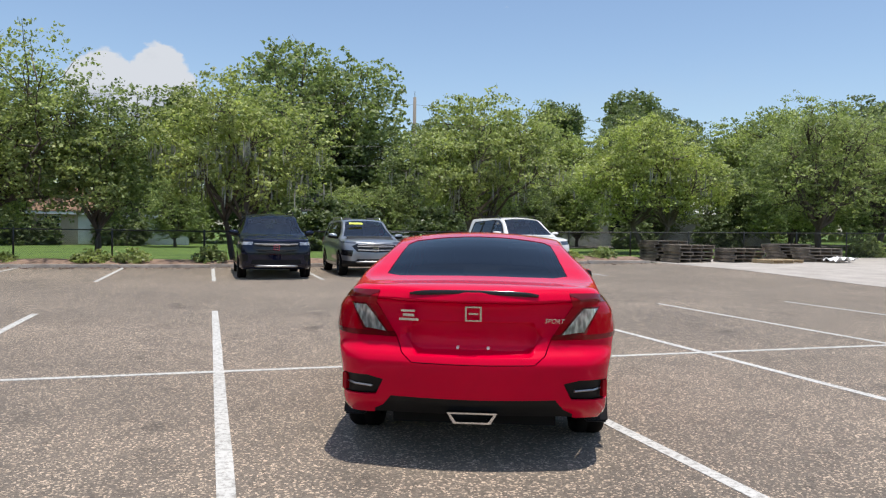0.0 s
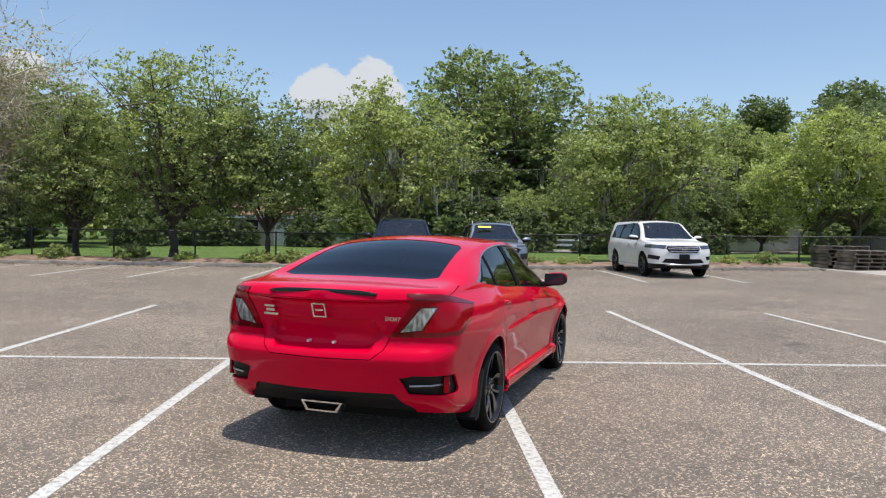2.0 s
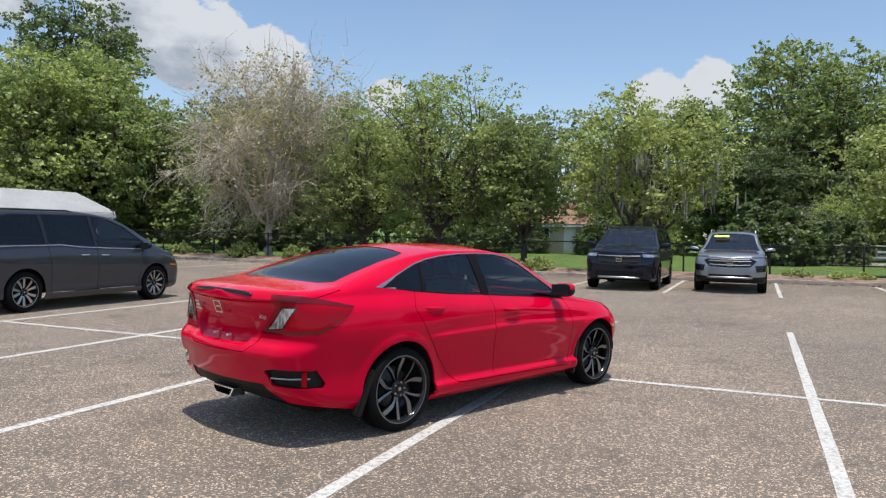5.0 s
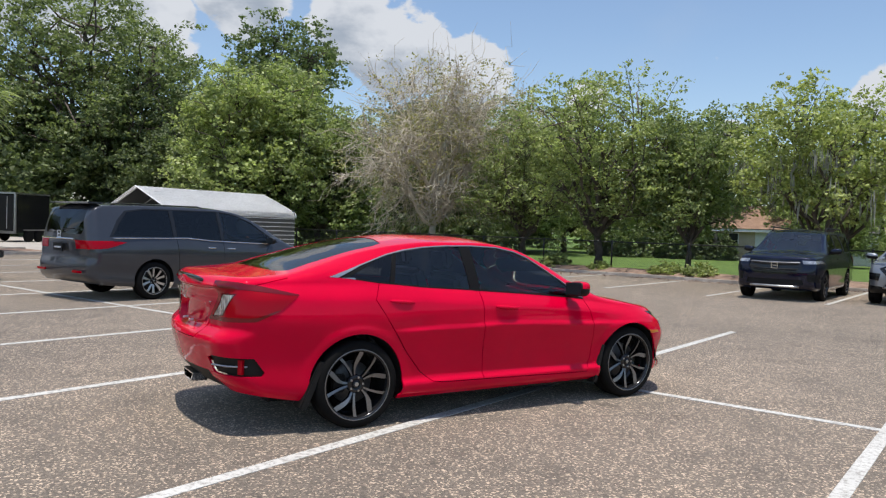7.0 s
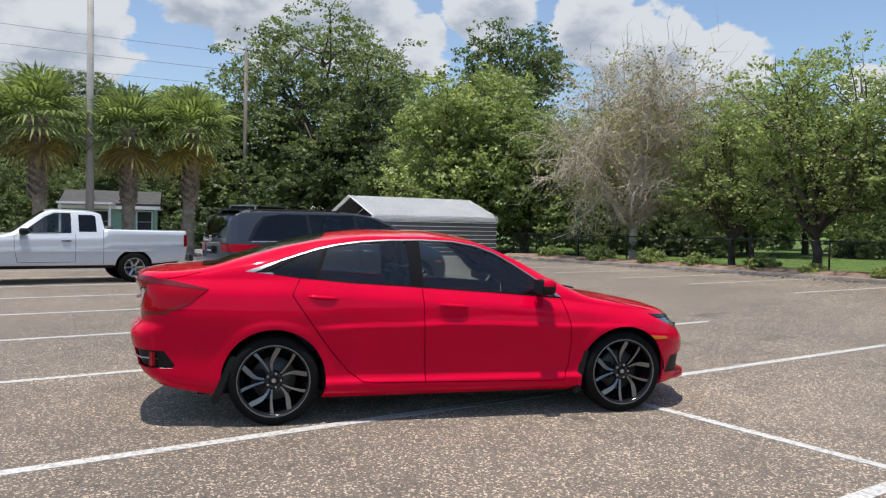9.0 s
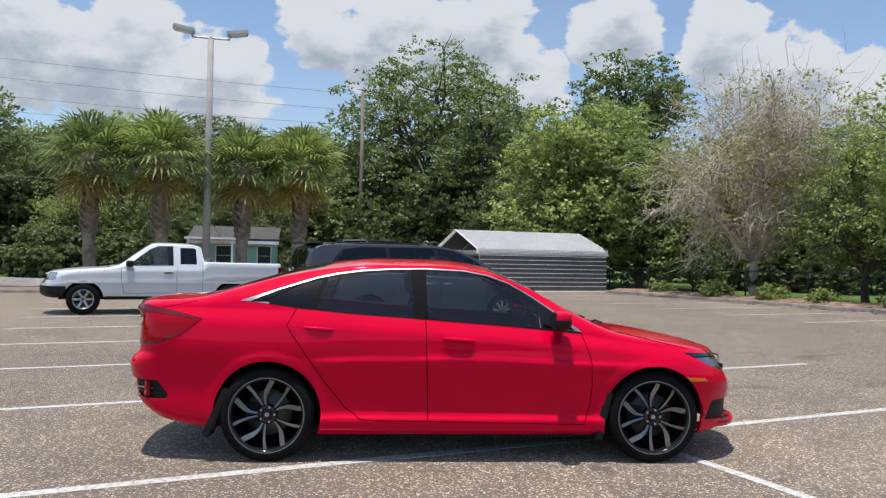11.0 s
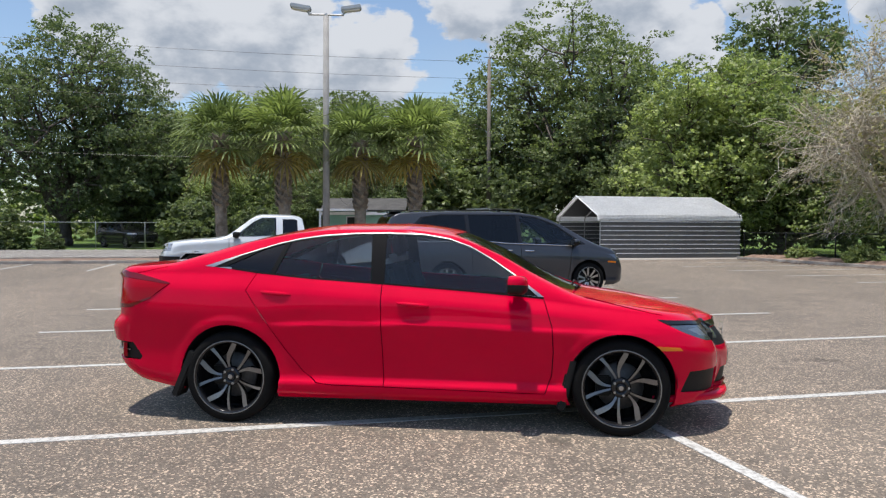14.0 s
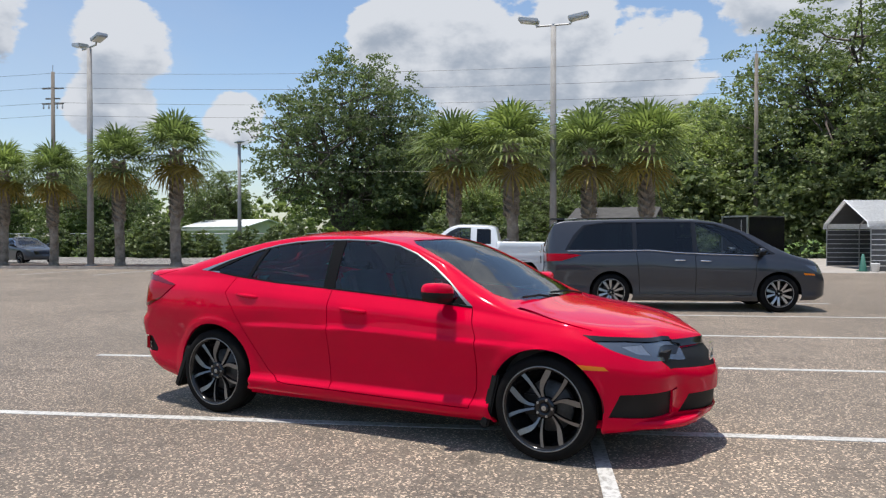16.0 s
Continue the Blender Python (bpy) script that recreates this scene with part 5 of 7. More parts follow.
    for s, ob in zip((1, -1), pair("headlight", hl, M_LAMPDARK, car, "clear swept-back headlight", 0.02, 0.004)):
        for src, nm in ((glint, "reflector"), (bowl, "projector_lens")):
            b4 = src.copy() if s > 0 else mirrored(src, False)
            push(b4, -0.006)
            part(nm, b4, M_SATIN if nm == "reflector" else M_GLOSSBLACK, ob, "", True)
        b2 = brow.copy() if s > 0 else mirrored(brow, False)
        push(b2, 0.003)
        part("lamp_brow", b2, M_GLOSSBLACK, ob, "gloss black strip over the headlight", True)
    # gloss bar across the top of the grille
    bar = lift_out(bm, carve(bm, [(-0.1, 0.712), (0.30, 0.712), (0.36, 0.735), (0.36, 0.672), (-0.1, 0.668)], END, lambda f: f.calc_center_median().x > 1.75))
    single("grille_bar", bar, M_GLOSSBLACK, car, "gloss black bar joining the headlights", 0.02, -0.006)
    mk = lift_out(bm, carve(bm, [(1.55, 0.612), (1.72, 0.600), (1.745, 0.578), (1.60, 0.582)], SIDE, near))
    pair("side_marker", mk, M_AMBER, car, "amber side marker lamp", 0.006, -0.003)
    # bumper openings
    corner = lambda f: f.calc_center_median().x < -1.9 and f.calc_center_median().y > 0.45
    vent_side = [(-2.6, 0.565), (-2.10, 0.545), (-2.025, 0.445), (-2.05, 0.410), (-2.6, 0.41)]
    vent_end = [(1.0, 0.58), (0.66, 0.562), (0.535, 0.530), (0.585, 0.430), (1.0, 0.41)]
    carve(bm, vent_side, SIDE, corner)
    carve(bm, vent_end, END, corner)
    rb = lift_out(bm, within(bm, vent_end, END, lambda f: corner(f) and inside((f.calc_center_median().x, f.calc_center_median().z), vent_side)))
    for s, ob in zip((1, -1), pair("bumper_vent", rb, M_BLACKPLASTIC, car, "black honeycomb bumper vent", 0.0, 0.025)):
        part("vent_blade", tube([(-2.325, s * 0.60, 0.487), (-2.258, s * 0.72, 0.487), (-2.14, s * 0.80, 0.487)], 0.006, 6), M_SATIN, ob, "satin blade across the vent")
        part("reflector", box(-0.012, 0.012, -0.018, 0.018, -0.05, 0.05, pose(-2.18, s * 0.79, 0.487, 0, 0, -s * 38)), M_REDLENS, ob, "red reflector")
    back = lambda f: f.calc_center_median().x < -2.0
    df = lift_out(bm, carve(bm, [(-0.1, 0.425), (0.49, 0.43), (0.545, 0.36), (0.60, 0.33), (0.62, 0.1), (-0.1, 0.1)], END, back))
    single("diffuser", df, M_BLACKPLASTIC, car, "black lower rear valance", 0.03, 0.008)
    pl = carve(bm, [(-0.1, 0.885), (0.35, 0.885), (0.405, 0.80), (0.325, 0.685), (-0.1, 0.685)], END, back)
    ex = bmesh.ops.extrude_face_region(bm, geom=pl)
    bmesh.ops.delete(bm, geom=pl, context="FACES_ONLY")
    for g in ex["geom"]:
        if isinstance(g, bmesh.types.BMVert):
            g.co.x += 0.036
    bmesh.ops.delete(bm, geom=[f for f in bm.faces if all(abs(v.co.y) < 1e-4 for v in f.verts)], context="FACES")
    fr = lambda f: f.calc_center_median().x > 1.75
    gr = lift_out(bm, carve(bm, [(-0.1, 0.667), (0.50, 0.667), (0.60, 0.64), (0.50, 0.560), (-0.1, 0.530)], END, fr))
    nose = max((v.co.x for v in gr.verts if abs(v.co.y) < 0.15 and abs(v.co.z - 0.62) < 0.05), default=2.15)
    single("grille", gr, M_BLACKPLASTIC, car, "black front grille", 0.03, 0.006)
    lg = lift_out(bm, carve(bm, [(-0.1, 0.39), (0.33, 0.39), (0.38, 0.28), (-0.1, 0.26)], END, fr))
    single("lower_grille", lg, M_BLACKPLASTIC, car, "black lower air intake", 0.03, 0.02)
    fv = lift_out(bm, carve(bm, [(1.80, 0.435), (2.4, 0.44), (2.4, 0.30), (1.95, 0.285), (1.735, 0.30)], SIDE, lambda f: f.calc_center_median().x > 1.72 and f.calc_center_median().y > 0.46))
    pair("fog_lamp_bezel", fv, M_BLACKPLASTIC, car, "black corner intake of the front bumper", 0.03, 0.014)
    front_lip(car)
    # shut lines, then the doors
    rear_seam = [(-1.17, 1.052), (-1.225, 0.935), (-1.11, 0.767), (-0.95, 0.533), (-0.82, 0.375), (-0.72, 0.303), (-0.62, 0.290)]
    sill = [(-0.62, 0.290), (-0.245, 0.286), (0.75, 0.272), (0.85, 0.272)]
    front_seam = [(0.85, 0.272), (0.895, 0.39), (0.905, 0.55), (0.895, 0.72), (0.84, 0.898)]
    mid_seam = [(-0.27, 0.985), (-0.26, 0.7), (-0.245, 0.286)]
    for line in (rear_seam, sill, front_seam, mid_seam):
        seam(bm, line)
    seam(bm, [(-2.11, 1.035), (-1.99, 1.062), (-1.86, 1.09)], 0.005)
    seam(bm, [(1.12, 0.905), (1.3, 0.868), (1.62, 0.80)], 0.005)
    fd = carve(bm, [(0.84, 0.91), (0.895, 0.72), (0.905, 0.55), (0.895, 0.39), (0.85, 0.272), (0.75, 0.272), (-0.245, 0.286), (-0.26, 0.7), (-0.27, 1.0)], SIDE, near)
    pair("front_door", lift_out(bm, fd), M_RED, car, "", 0.014)
    rd = carve(bm, [(-0.27, 1.0), (-0.26, 0.7), (-0.245, 0.286), (-0.62, 0.290), (-0.72, 0.303), (-0.82, 0.375), (-0.95, 0.533), (-1.11, 0.767), (-1.225, 0.935), (-1.17, 1.06)], SIDE, near)
    pair("rear_door", lift_out(bm, rd), M_RED, car, "", 0.014)
    seam_across(bm, [(0.0, 0.640), (0.36, 0.645), (0.425, 0.70), (0.462, 0.79)], back)
    seam_across(bm, [(0.0, 1.000), (0.40, 1.000), (0.585, 1.012)], lambda f: back(f) and f.normal.x < -0.3)
    finish_skin(car, bm, M_RED)
    underside(car, -1.35, 1.35, 0.366, 0.80, 0.17, 0.5)
    part("seam_backing", box(-1.0, 1.0, -0.79, 0.79, 0.25, 0.80), M_SHADE, car, "dark inner body behind the shut lines")
    cabin(car, 0.92, 0.12, -0.78, 0.43, 1)
    wheels(car, 1.35, -1.35, 0.778, 0.322, 0.254, 0.225, SPORT_RIM)
    side_mirror(car, 0.66, 0.86, 1.0, M_RED, 1.0)
    door_handle(car, -1.12, -0.90, 0.876, 0.925, 0.908, M_RED)
    door_handle(car, -0.15, 0.07, 0.884, 0.862, 0.845, M_RED)
    emblem_mark(car, -2.388, 0, 0.940, 0.098, -1, M_CHROME, 20.0)
    emblem_mark(car, nose - 0.004, 0, 0.62, 0.11, 1)
    # lip spoiler with the high brake lamp
    bm = bmesh.new()
    n = 20
    secs = []
    for i in range(n + 1):
        y = -0.38 + 0.76 * i / n
        k = 1 - abs(y / 0.38) ** 6
        x = -2.37 + 0.12 * (y / 0.8) ** 2
        secs.append([bm.verts.new((x + dx, y, 1.052 - 0.006 * (y / 0.38) ** 2 + dz * (0.35 + 0.65 * k))) for dx, dz in ((0.10, 0.010), (0.02, 0.022), (-0.020, 0.024), (-0.020, 0.002), (0.03, -0.055))])
    for p, q in zip(secs, secs[1:]):
        for i in range(5):
            bm.faces.new((p[i], p[(i + 1) % 5], q[(i + 1) % 5], q[i]))
    bm.faces.new(secs[0][::-1])
    bm.faces.new(secs[-1])
    part("spoiler", bm, M_GLOSSBLACK, car, "gloss black lip spoiler on the boot edge", True)
    # exhaust
    for ring, m, z in ((((-0.15, 0.355), (0.15, 0.355), (0.11, 0.288), (-0.11, 0.288)), M_CHROME, 0.0),):
        bm = bmesh.new()
        rows = []
        for x, k in ((-2.24, 1.0), (-2.345, 1.0), (-2.345, 0.86), (-2.24, 0.80)):
            rows.append([bm.verts.new((x, y * k, 0.322 + (zz - 0.322) * (k if k > 0.9 else k - 0.16))) for y, zz in ring])
        for p, q in zip(rows, rows[1:]):
            for i in range(4):
                bm.faces.new((p[i], p[(i + 1) % 4], q[(i + 1) % 4], q[i]))
        ti = part("exhaust_tip", bm, m, car, "polished trapezoid exhaust finisher")
        ti.matrix_basis = pose(0, 0, -0.01)
        part("exhaust_inside", box(-2.25, -2.23, -0.12, 0.12, 0.28, 0.33), M_SHADE, car)
    # added black boxes, unseen, stop sun leaking through boot and hood seams
    part("boot_floor", box(-2.22, -1.75, -0.72, 0.72, 0.62, 0.92), M_SHADE, car)
    part("engine_block", box(1.0, 2.0, -0.52, 0.52, 0.5, 0.66), M_SHADE, car)
    # mud flaps, wipers, bolts of the plate recess
    for x, w in ((-1.70, 1), (1.0, 1)):
        for s in (1, -1):
            fl = box(-0.028, 0.028, -0.075, 0.075, -0.21, 0.14, pose(x + (0.03 if x < 0 else 0.01), s * 0.806, 0.37, 0, 20 if x < 0 else 10, 0))
            for v in fl.verts:
                if v.co.z < 0.3:
                    v.co.x -= 0.02
            part("mud_flap", fl, M_BLACKPLASTIC, car, bevel=0.012)
    for y in (-0.09, 0.09):
        part("plate_bolt", tube([(-2.37, y, 0.735), (-2.335, y, 0.735)], 0.009, 8), M_PLATEWHITE, car)
    for y0, y1 in ((0.55, 0.02), (0.0, -0.5)):
        part("wiper", tube([(1.12, y0, 0.925), (1.085, (y0 + y1) / 2, 0.957), (1.065, y1, 0.958)], 0.008, 6), M_BLACKPLASTIC, car)
    for k, (y0, y1, z, h) in enumerate(((0.43, 0.345, 0.945, 0.013), (0.42, 0.35, 0.919, 0.016), (0.445, 0.325, 0.892, 0.014))):
        part("dealer_mark", box(-0.004, 0.004, -(y0 - y1) / 2, (y0 - y1) / 2, -h / 2, h / 2, pose(-2.330 - 0.35 * (z - 0.89), (y0 + y1) / 2, z, 0, 0, -10)), M_CHROME, car, "small chrome lettering as plain bars")
    txt = bpy.data.curves.new("model_word", "FONT")
    txt.body, txt.size, txt.extrude, txt.shear, txt.align_x = "SPORT", 0.038, 0.002, 0.3, "CENTER"
    txt.materials.append(M_CHROME)
    ob = new("model_word", txt)
    ob.parent = car
    ob.matrix_basis = pose(-2.318, -0.475, 0.885, 90, 0, -90 - 9)
    return car


red_sedan()


# ---- the other parked vehicles ----
def vehicle(name, m, label, paint, zt, z0, zs, wide, rail, drop, xr, xf, axles, wheel_spec, panes, screen, rear_pane, lamps, tails, grille, extra=(), seams=(), handles=(), mirror=None, rear=(0.2, 0.22, 0.05), front=(0.3, 0.28, 0.09),
            off=((0, -0.05), (0.08, -0.012), (0.25, -0.02), (0.5, -0.004), (0.68, 0.0), (0.88, -0.02), (1.0, -0.055)), trim=M_CHROME, side_glass=M_PRIVACY, handle_mat=None, liner=0.40, category="car", cab=(0.9, 0.15, -0.8, 0.72)):
    """A parked vehicle out of its side profile, plan and openings."""
    car = thing(name, m, label, category)
    bm = half_shell(zt, z0, zs, wide, rail, drop, list(off), xr, xf, rear, front, sides=70, n1=6, n2=7)
    near = lambda f: f.calc_center_median().y > 0.45
    ok = lambda f: True
    r, rim_r, wd, wy, style = wheel_spec
    for x in axles:
        bmesh.ops.delete(bm, geom=carve(bm, circle(x, r, liner, 32), SIDE, near), context="FACES")
    opening, windows = panes
    win = lift_out(bm, carve(bm, opening, SIDE, near))
    glass = [lift_out(win, carve(win, poly, SIDE, ok)) for poly in windows]
    pair("window_surround", win, trim, car, "", 0.01, 0.0)
    for i, g in enumerate(glass):
        pair("side_window", g, M_TINT if i == 0 else side_glass, car, "dark side window", 0.004, 0.008)
    up = lambda f: f.normal.z > 0.1 and f.calc_center_median().z > 0.9
    single("windscreen", lift_out(bm, carve(bm, screen, TOP, up)), M_CLEAR, car, "windscreen reflecting the sky", 0.004, 0.004)
    back = lambda f: f.calc_center_median().x < axles[0] - 0.3
    if rear_pane:
        single("rear_window", lift_out(bm, carve(bm, rear_pane, END, back)), M_PRIVACY, car, "dark rear window", 0.004, 0.004)
    fore = lambda f: f.calc_center_median().x > axles[1] + 0.2
    for nm, poly, ax, mat, lab, inset in grille:
        single(nm, lift_out(bm, carve(bm, poly, ax, fore)), mat, car, lab, 0.03, inset)
    for poly, ax, mat in lamps:
        pair("headlight", lift_out(bm, carve(bm, poly, ax, lambda f: fore(f) and near(f))), mat, car, "clear headlight", 0.015, -0.004)
    for poly, ax, mat in tails:
        pair("taillight", lift_out(bm, carve(bm, poly, ax, lambda f: back(f) and near(f))), mat, car, "red taillight", 0.015, -0.008)
    for nm, poly, ax, mat, cond, lab, inset, two in extra:
        b = lift_out(bm, carve(bm, poly, ax, cond))
        (pair if two else single)(nm, b, mat, car, lab, 0.012, inset)
    for line in seams:
        seam(bm, line, 0.009)
    finish_skin(car, bm, paint)
    part("inner_body", box(axles[0] + 0.45, axles[1] - 0.45, -0.86, 0.86, 0.35, 0.95), M_SHADE, car, "dark inner body")
    underside(car, axles[0], axles[1], liner, wide[1][1] * 0.88, z0[1][1] + 0.02, 0.7)
    cabin(car, *cab, 1)
    wheels(car, axles[1], axles[0], wy, r, rim_r, wd, style)
    if mirror:
        side_mirror(car, mirror[0], mirror[1], mirror[2], mirror[3], mirror[4])
    for h in handles:
        door_handle(car, *h, handle_mat or paint)
    return car


def minivan():
    zt = [(-2.76, 1.08), (-2.72, 1.22), (-2.62, 1.50), (-2.52, 1.66), (-2.38, 1.715), (-2.0, 1.74), (-1.0, 1.76), (0.0, 1.745), (0.5, 1.68), (1.0, 1.48), (1.5, 1.20), (1.75, 1.09), (2.1, 0.99), (2.34, 0.86), (2.43, 0.76)]
    car = vehicle("minivan", pose(-6.92, 10.3, 0, 0, 0, 91.0), "dark grey metallic minivan with chrome door handles parked in a stall", M_GREYVAN, zt,
                  z0=[(-2.76, 0.34), (-2.3, 0.28), (-1.0, 0.20), (1.0, 0.20), (1.9, 0.22), (2.45, 0.24)],
                  zs=[(-2.76, 1.05), (-2.3, 1.10), (-1.5, 1.10), (-0.9, 1.12), (-0.3, 1.07), (0.8, 1.03), (1.5, 0.98), (2.0, 0.90), (2.43, 0.70)],
                  wide=[(-2.76, 0.95), (-1.5, 0.995), (0, 0.99), (1.5, 0.995), (2.43, 0.88)],
                  rail=[(-2.76, 0.80), (-2.4, 0.72), (-1.0, 0.69), (0.3, 0.68), (1.0, 0.74), (1.6, 0.82), (2.43, 0.62)],
                  drop=[(-2.76, 0.02), (-2.3, 0.05), (0.3, 0.05), (1.2, 0.04), (2.4, 0.03)],
                  xr=[(0, -2.66), (0.15, -2.76), (0.4, -2.77), (0.6, -2.73), (1.0, -2.74)], xf=[(0, 2.34), (0.15, 2.45), (0.6, 2.46), (1.0, 2.40)],
                  axles=(-1.5, 1.5), wheel_spec=(0.345, 0.245, 0.235, 0.862, VAN_RIM),
                  panes=([(-2.35, 1.13), (-2.18, 1.42), (-2.0, 1.60), (-1.6, 1.655), (0.0, 1.665), (0.42, 1.62), (0.85, 1.46), (1.45, 1.06), (1.2, 1.035), (0.0, 1.075), (-0.8, 1.135), (-1.3, 1.125)],
                         [[(0.06, 1.09), (0.06, 1.64), (0.42, 1.60), (0.84, 1.44), (1.36, 1.07), (1.1, 1.055)], [(-1.02, 1.145), (-1.02, 1.64), (-0.02, 1.645), (-0.02, 1.09), (-0.75, 1.145)], [(-2.28, 1.15), (-2.1, 1.42), (-1.95, 1.58), (-1.6, 1.63), (-1.10, 1.635), (-1.10, 1.145)]]),
                  screen=[(0.52, -0.1), (0.5, 0.4), (0.48, 0.58), (1.0, 0.68), (1.5, 0.76), (1.62, 0.6), (1.7, -0.1)],
                  rear_pane=[(-0.1, 1.17), (0.60, 1.17), (0.64, 1.25), (0.56, 1.60), (-0.1, 1.62)],
                  lamps=[([(1.95, 0.86), (2.5, 0.82), (2.5, 0.70), (2.2, 0.70)], SIDE, M_LAMPDARK)],
                  tails=[([(-2.9, 1.06), (-2.25, 1.06), (-2.05, 1.035), (-2.4, 0.93), (-2.9, 0.90)], SIDE, M_REDLENS)],
                  grille=[("grille", [(-0.1, 0.72), (0.55, 0.74), (0.5, 0.62), (-0.1, 0.6)], END, M_GLOSSBLACK, "gloss black grille with chrome wing", 0.01), ("lower_grille", [(-0.1, 0.5), (0.6, 0.5), (0.6, 0.32), (-0.1, 0.32)], END, M_BLACKPLASTIC, "black lower intake", 0.02)],
                  extra=[("side_marker", [(1.92, 0.72), (2.12, 0.705), (2.12, 0.675), (1.94, 0.685)], SIDE, M_AMBER, lambda f: f.calc_center_median().y > 0.5, "amber side marker", -0.003, True)],
                  seams=[[(0.02, 1.07), (0.03, 0.7), (0.02, 0.31)], [(-1.05, 1.13), (-1.02, 0.95), (-1.0, 0.72), (-0.98, 0.31)], [(-0.98, 0.31), (0.02, 0.31), (1.02, 0.31)], [(1.02, 0.31), (1.08, 0.6), (1.10, 0.9), (1.22, 1.03)]],
                  handles=[(-0.36, -0.14, 0.965, 0.945, 0.945), (0.10, 0.32, 0.965, 0.935, 0.93)], handle_mat=M_CHROME, trim=M_GLOSSBLACK, mirror=(1.16, 0.95, 1.10, M_GREYVAN, 1.05), cab=(1.2, 0.45, -0.5, 0.70))
    # tailgate pieces
    for s in (1, -1):
        part("belt_strip", tube([(-2.3, s * 0.945, 1.115), (-1.3, s * 0.945, 1.122), (-0.8, s * 0.942, 1.13), (-0.3, s * 0.94, 1.085), (0.3, s * 0.94, 1.06), (1.2, s * 0.935, 1.03)], 0.009, 6), M_CHROME, car, "chrome strip along the belt line")
    part("tailgate_bar", tube([(-2.79, -0.55, 1.085), (-2.815, 0, 1.085), (-2.79, 0.55, 1.085)], 0.016, 8), M_CHROME, car, "chrome bar over the number plate")
    bm = bmesh.new()
    add_box(bm, -2.62, -2.34, -0.66, 0.66, 1.70, 1.735)
    part("roof_spoiler", bm, M_GREYVAN, car, bevel=0.012)
    part("number_plate", box(-2.79, -2.775, -0.16, 0.16, 0.86, 1.0), M_BLACKPLASTIC, car, "dark number plate with a plain bar")
    part("plate_bar", box(-2.80, -2.791, -0.11, 0.11, 0.91, 0.94), M_PLATEWHITE, car)
    part("rear_wiper", tube([(-2.72, 0.0, 1.24), (-2.70, -0.38, 1.26)], 0.010, 6), M_BLACKPLASTIC, car)
    for s in (1, -1):
        part("bumper_reflector", box(-2.78, -2.755, s * 0.62 - 0.14, s * 0.62 + 0.14, 0.50, 0.54), M_REDLENS, car)
        part("roof_rail", tube([(-2.2, s * 0.64, 1.69), (-2.1, s * 0.64, 1.722), (-0.4, s * 0.64, 1.738), (-0.3, s * 0.64, 1.71)], 0.012, 8), M_BLACKPLASTIC, car, smooth=True)
    emblem_mark(car, -2.765, 0, 1.16, 0.12, -1)
    return car


minivan()


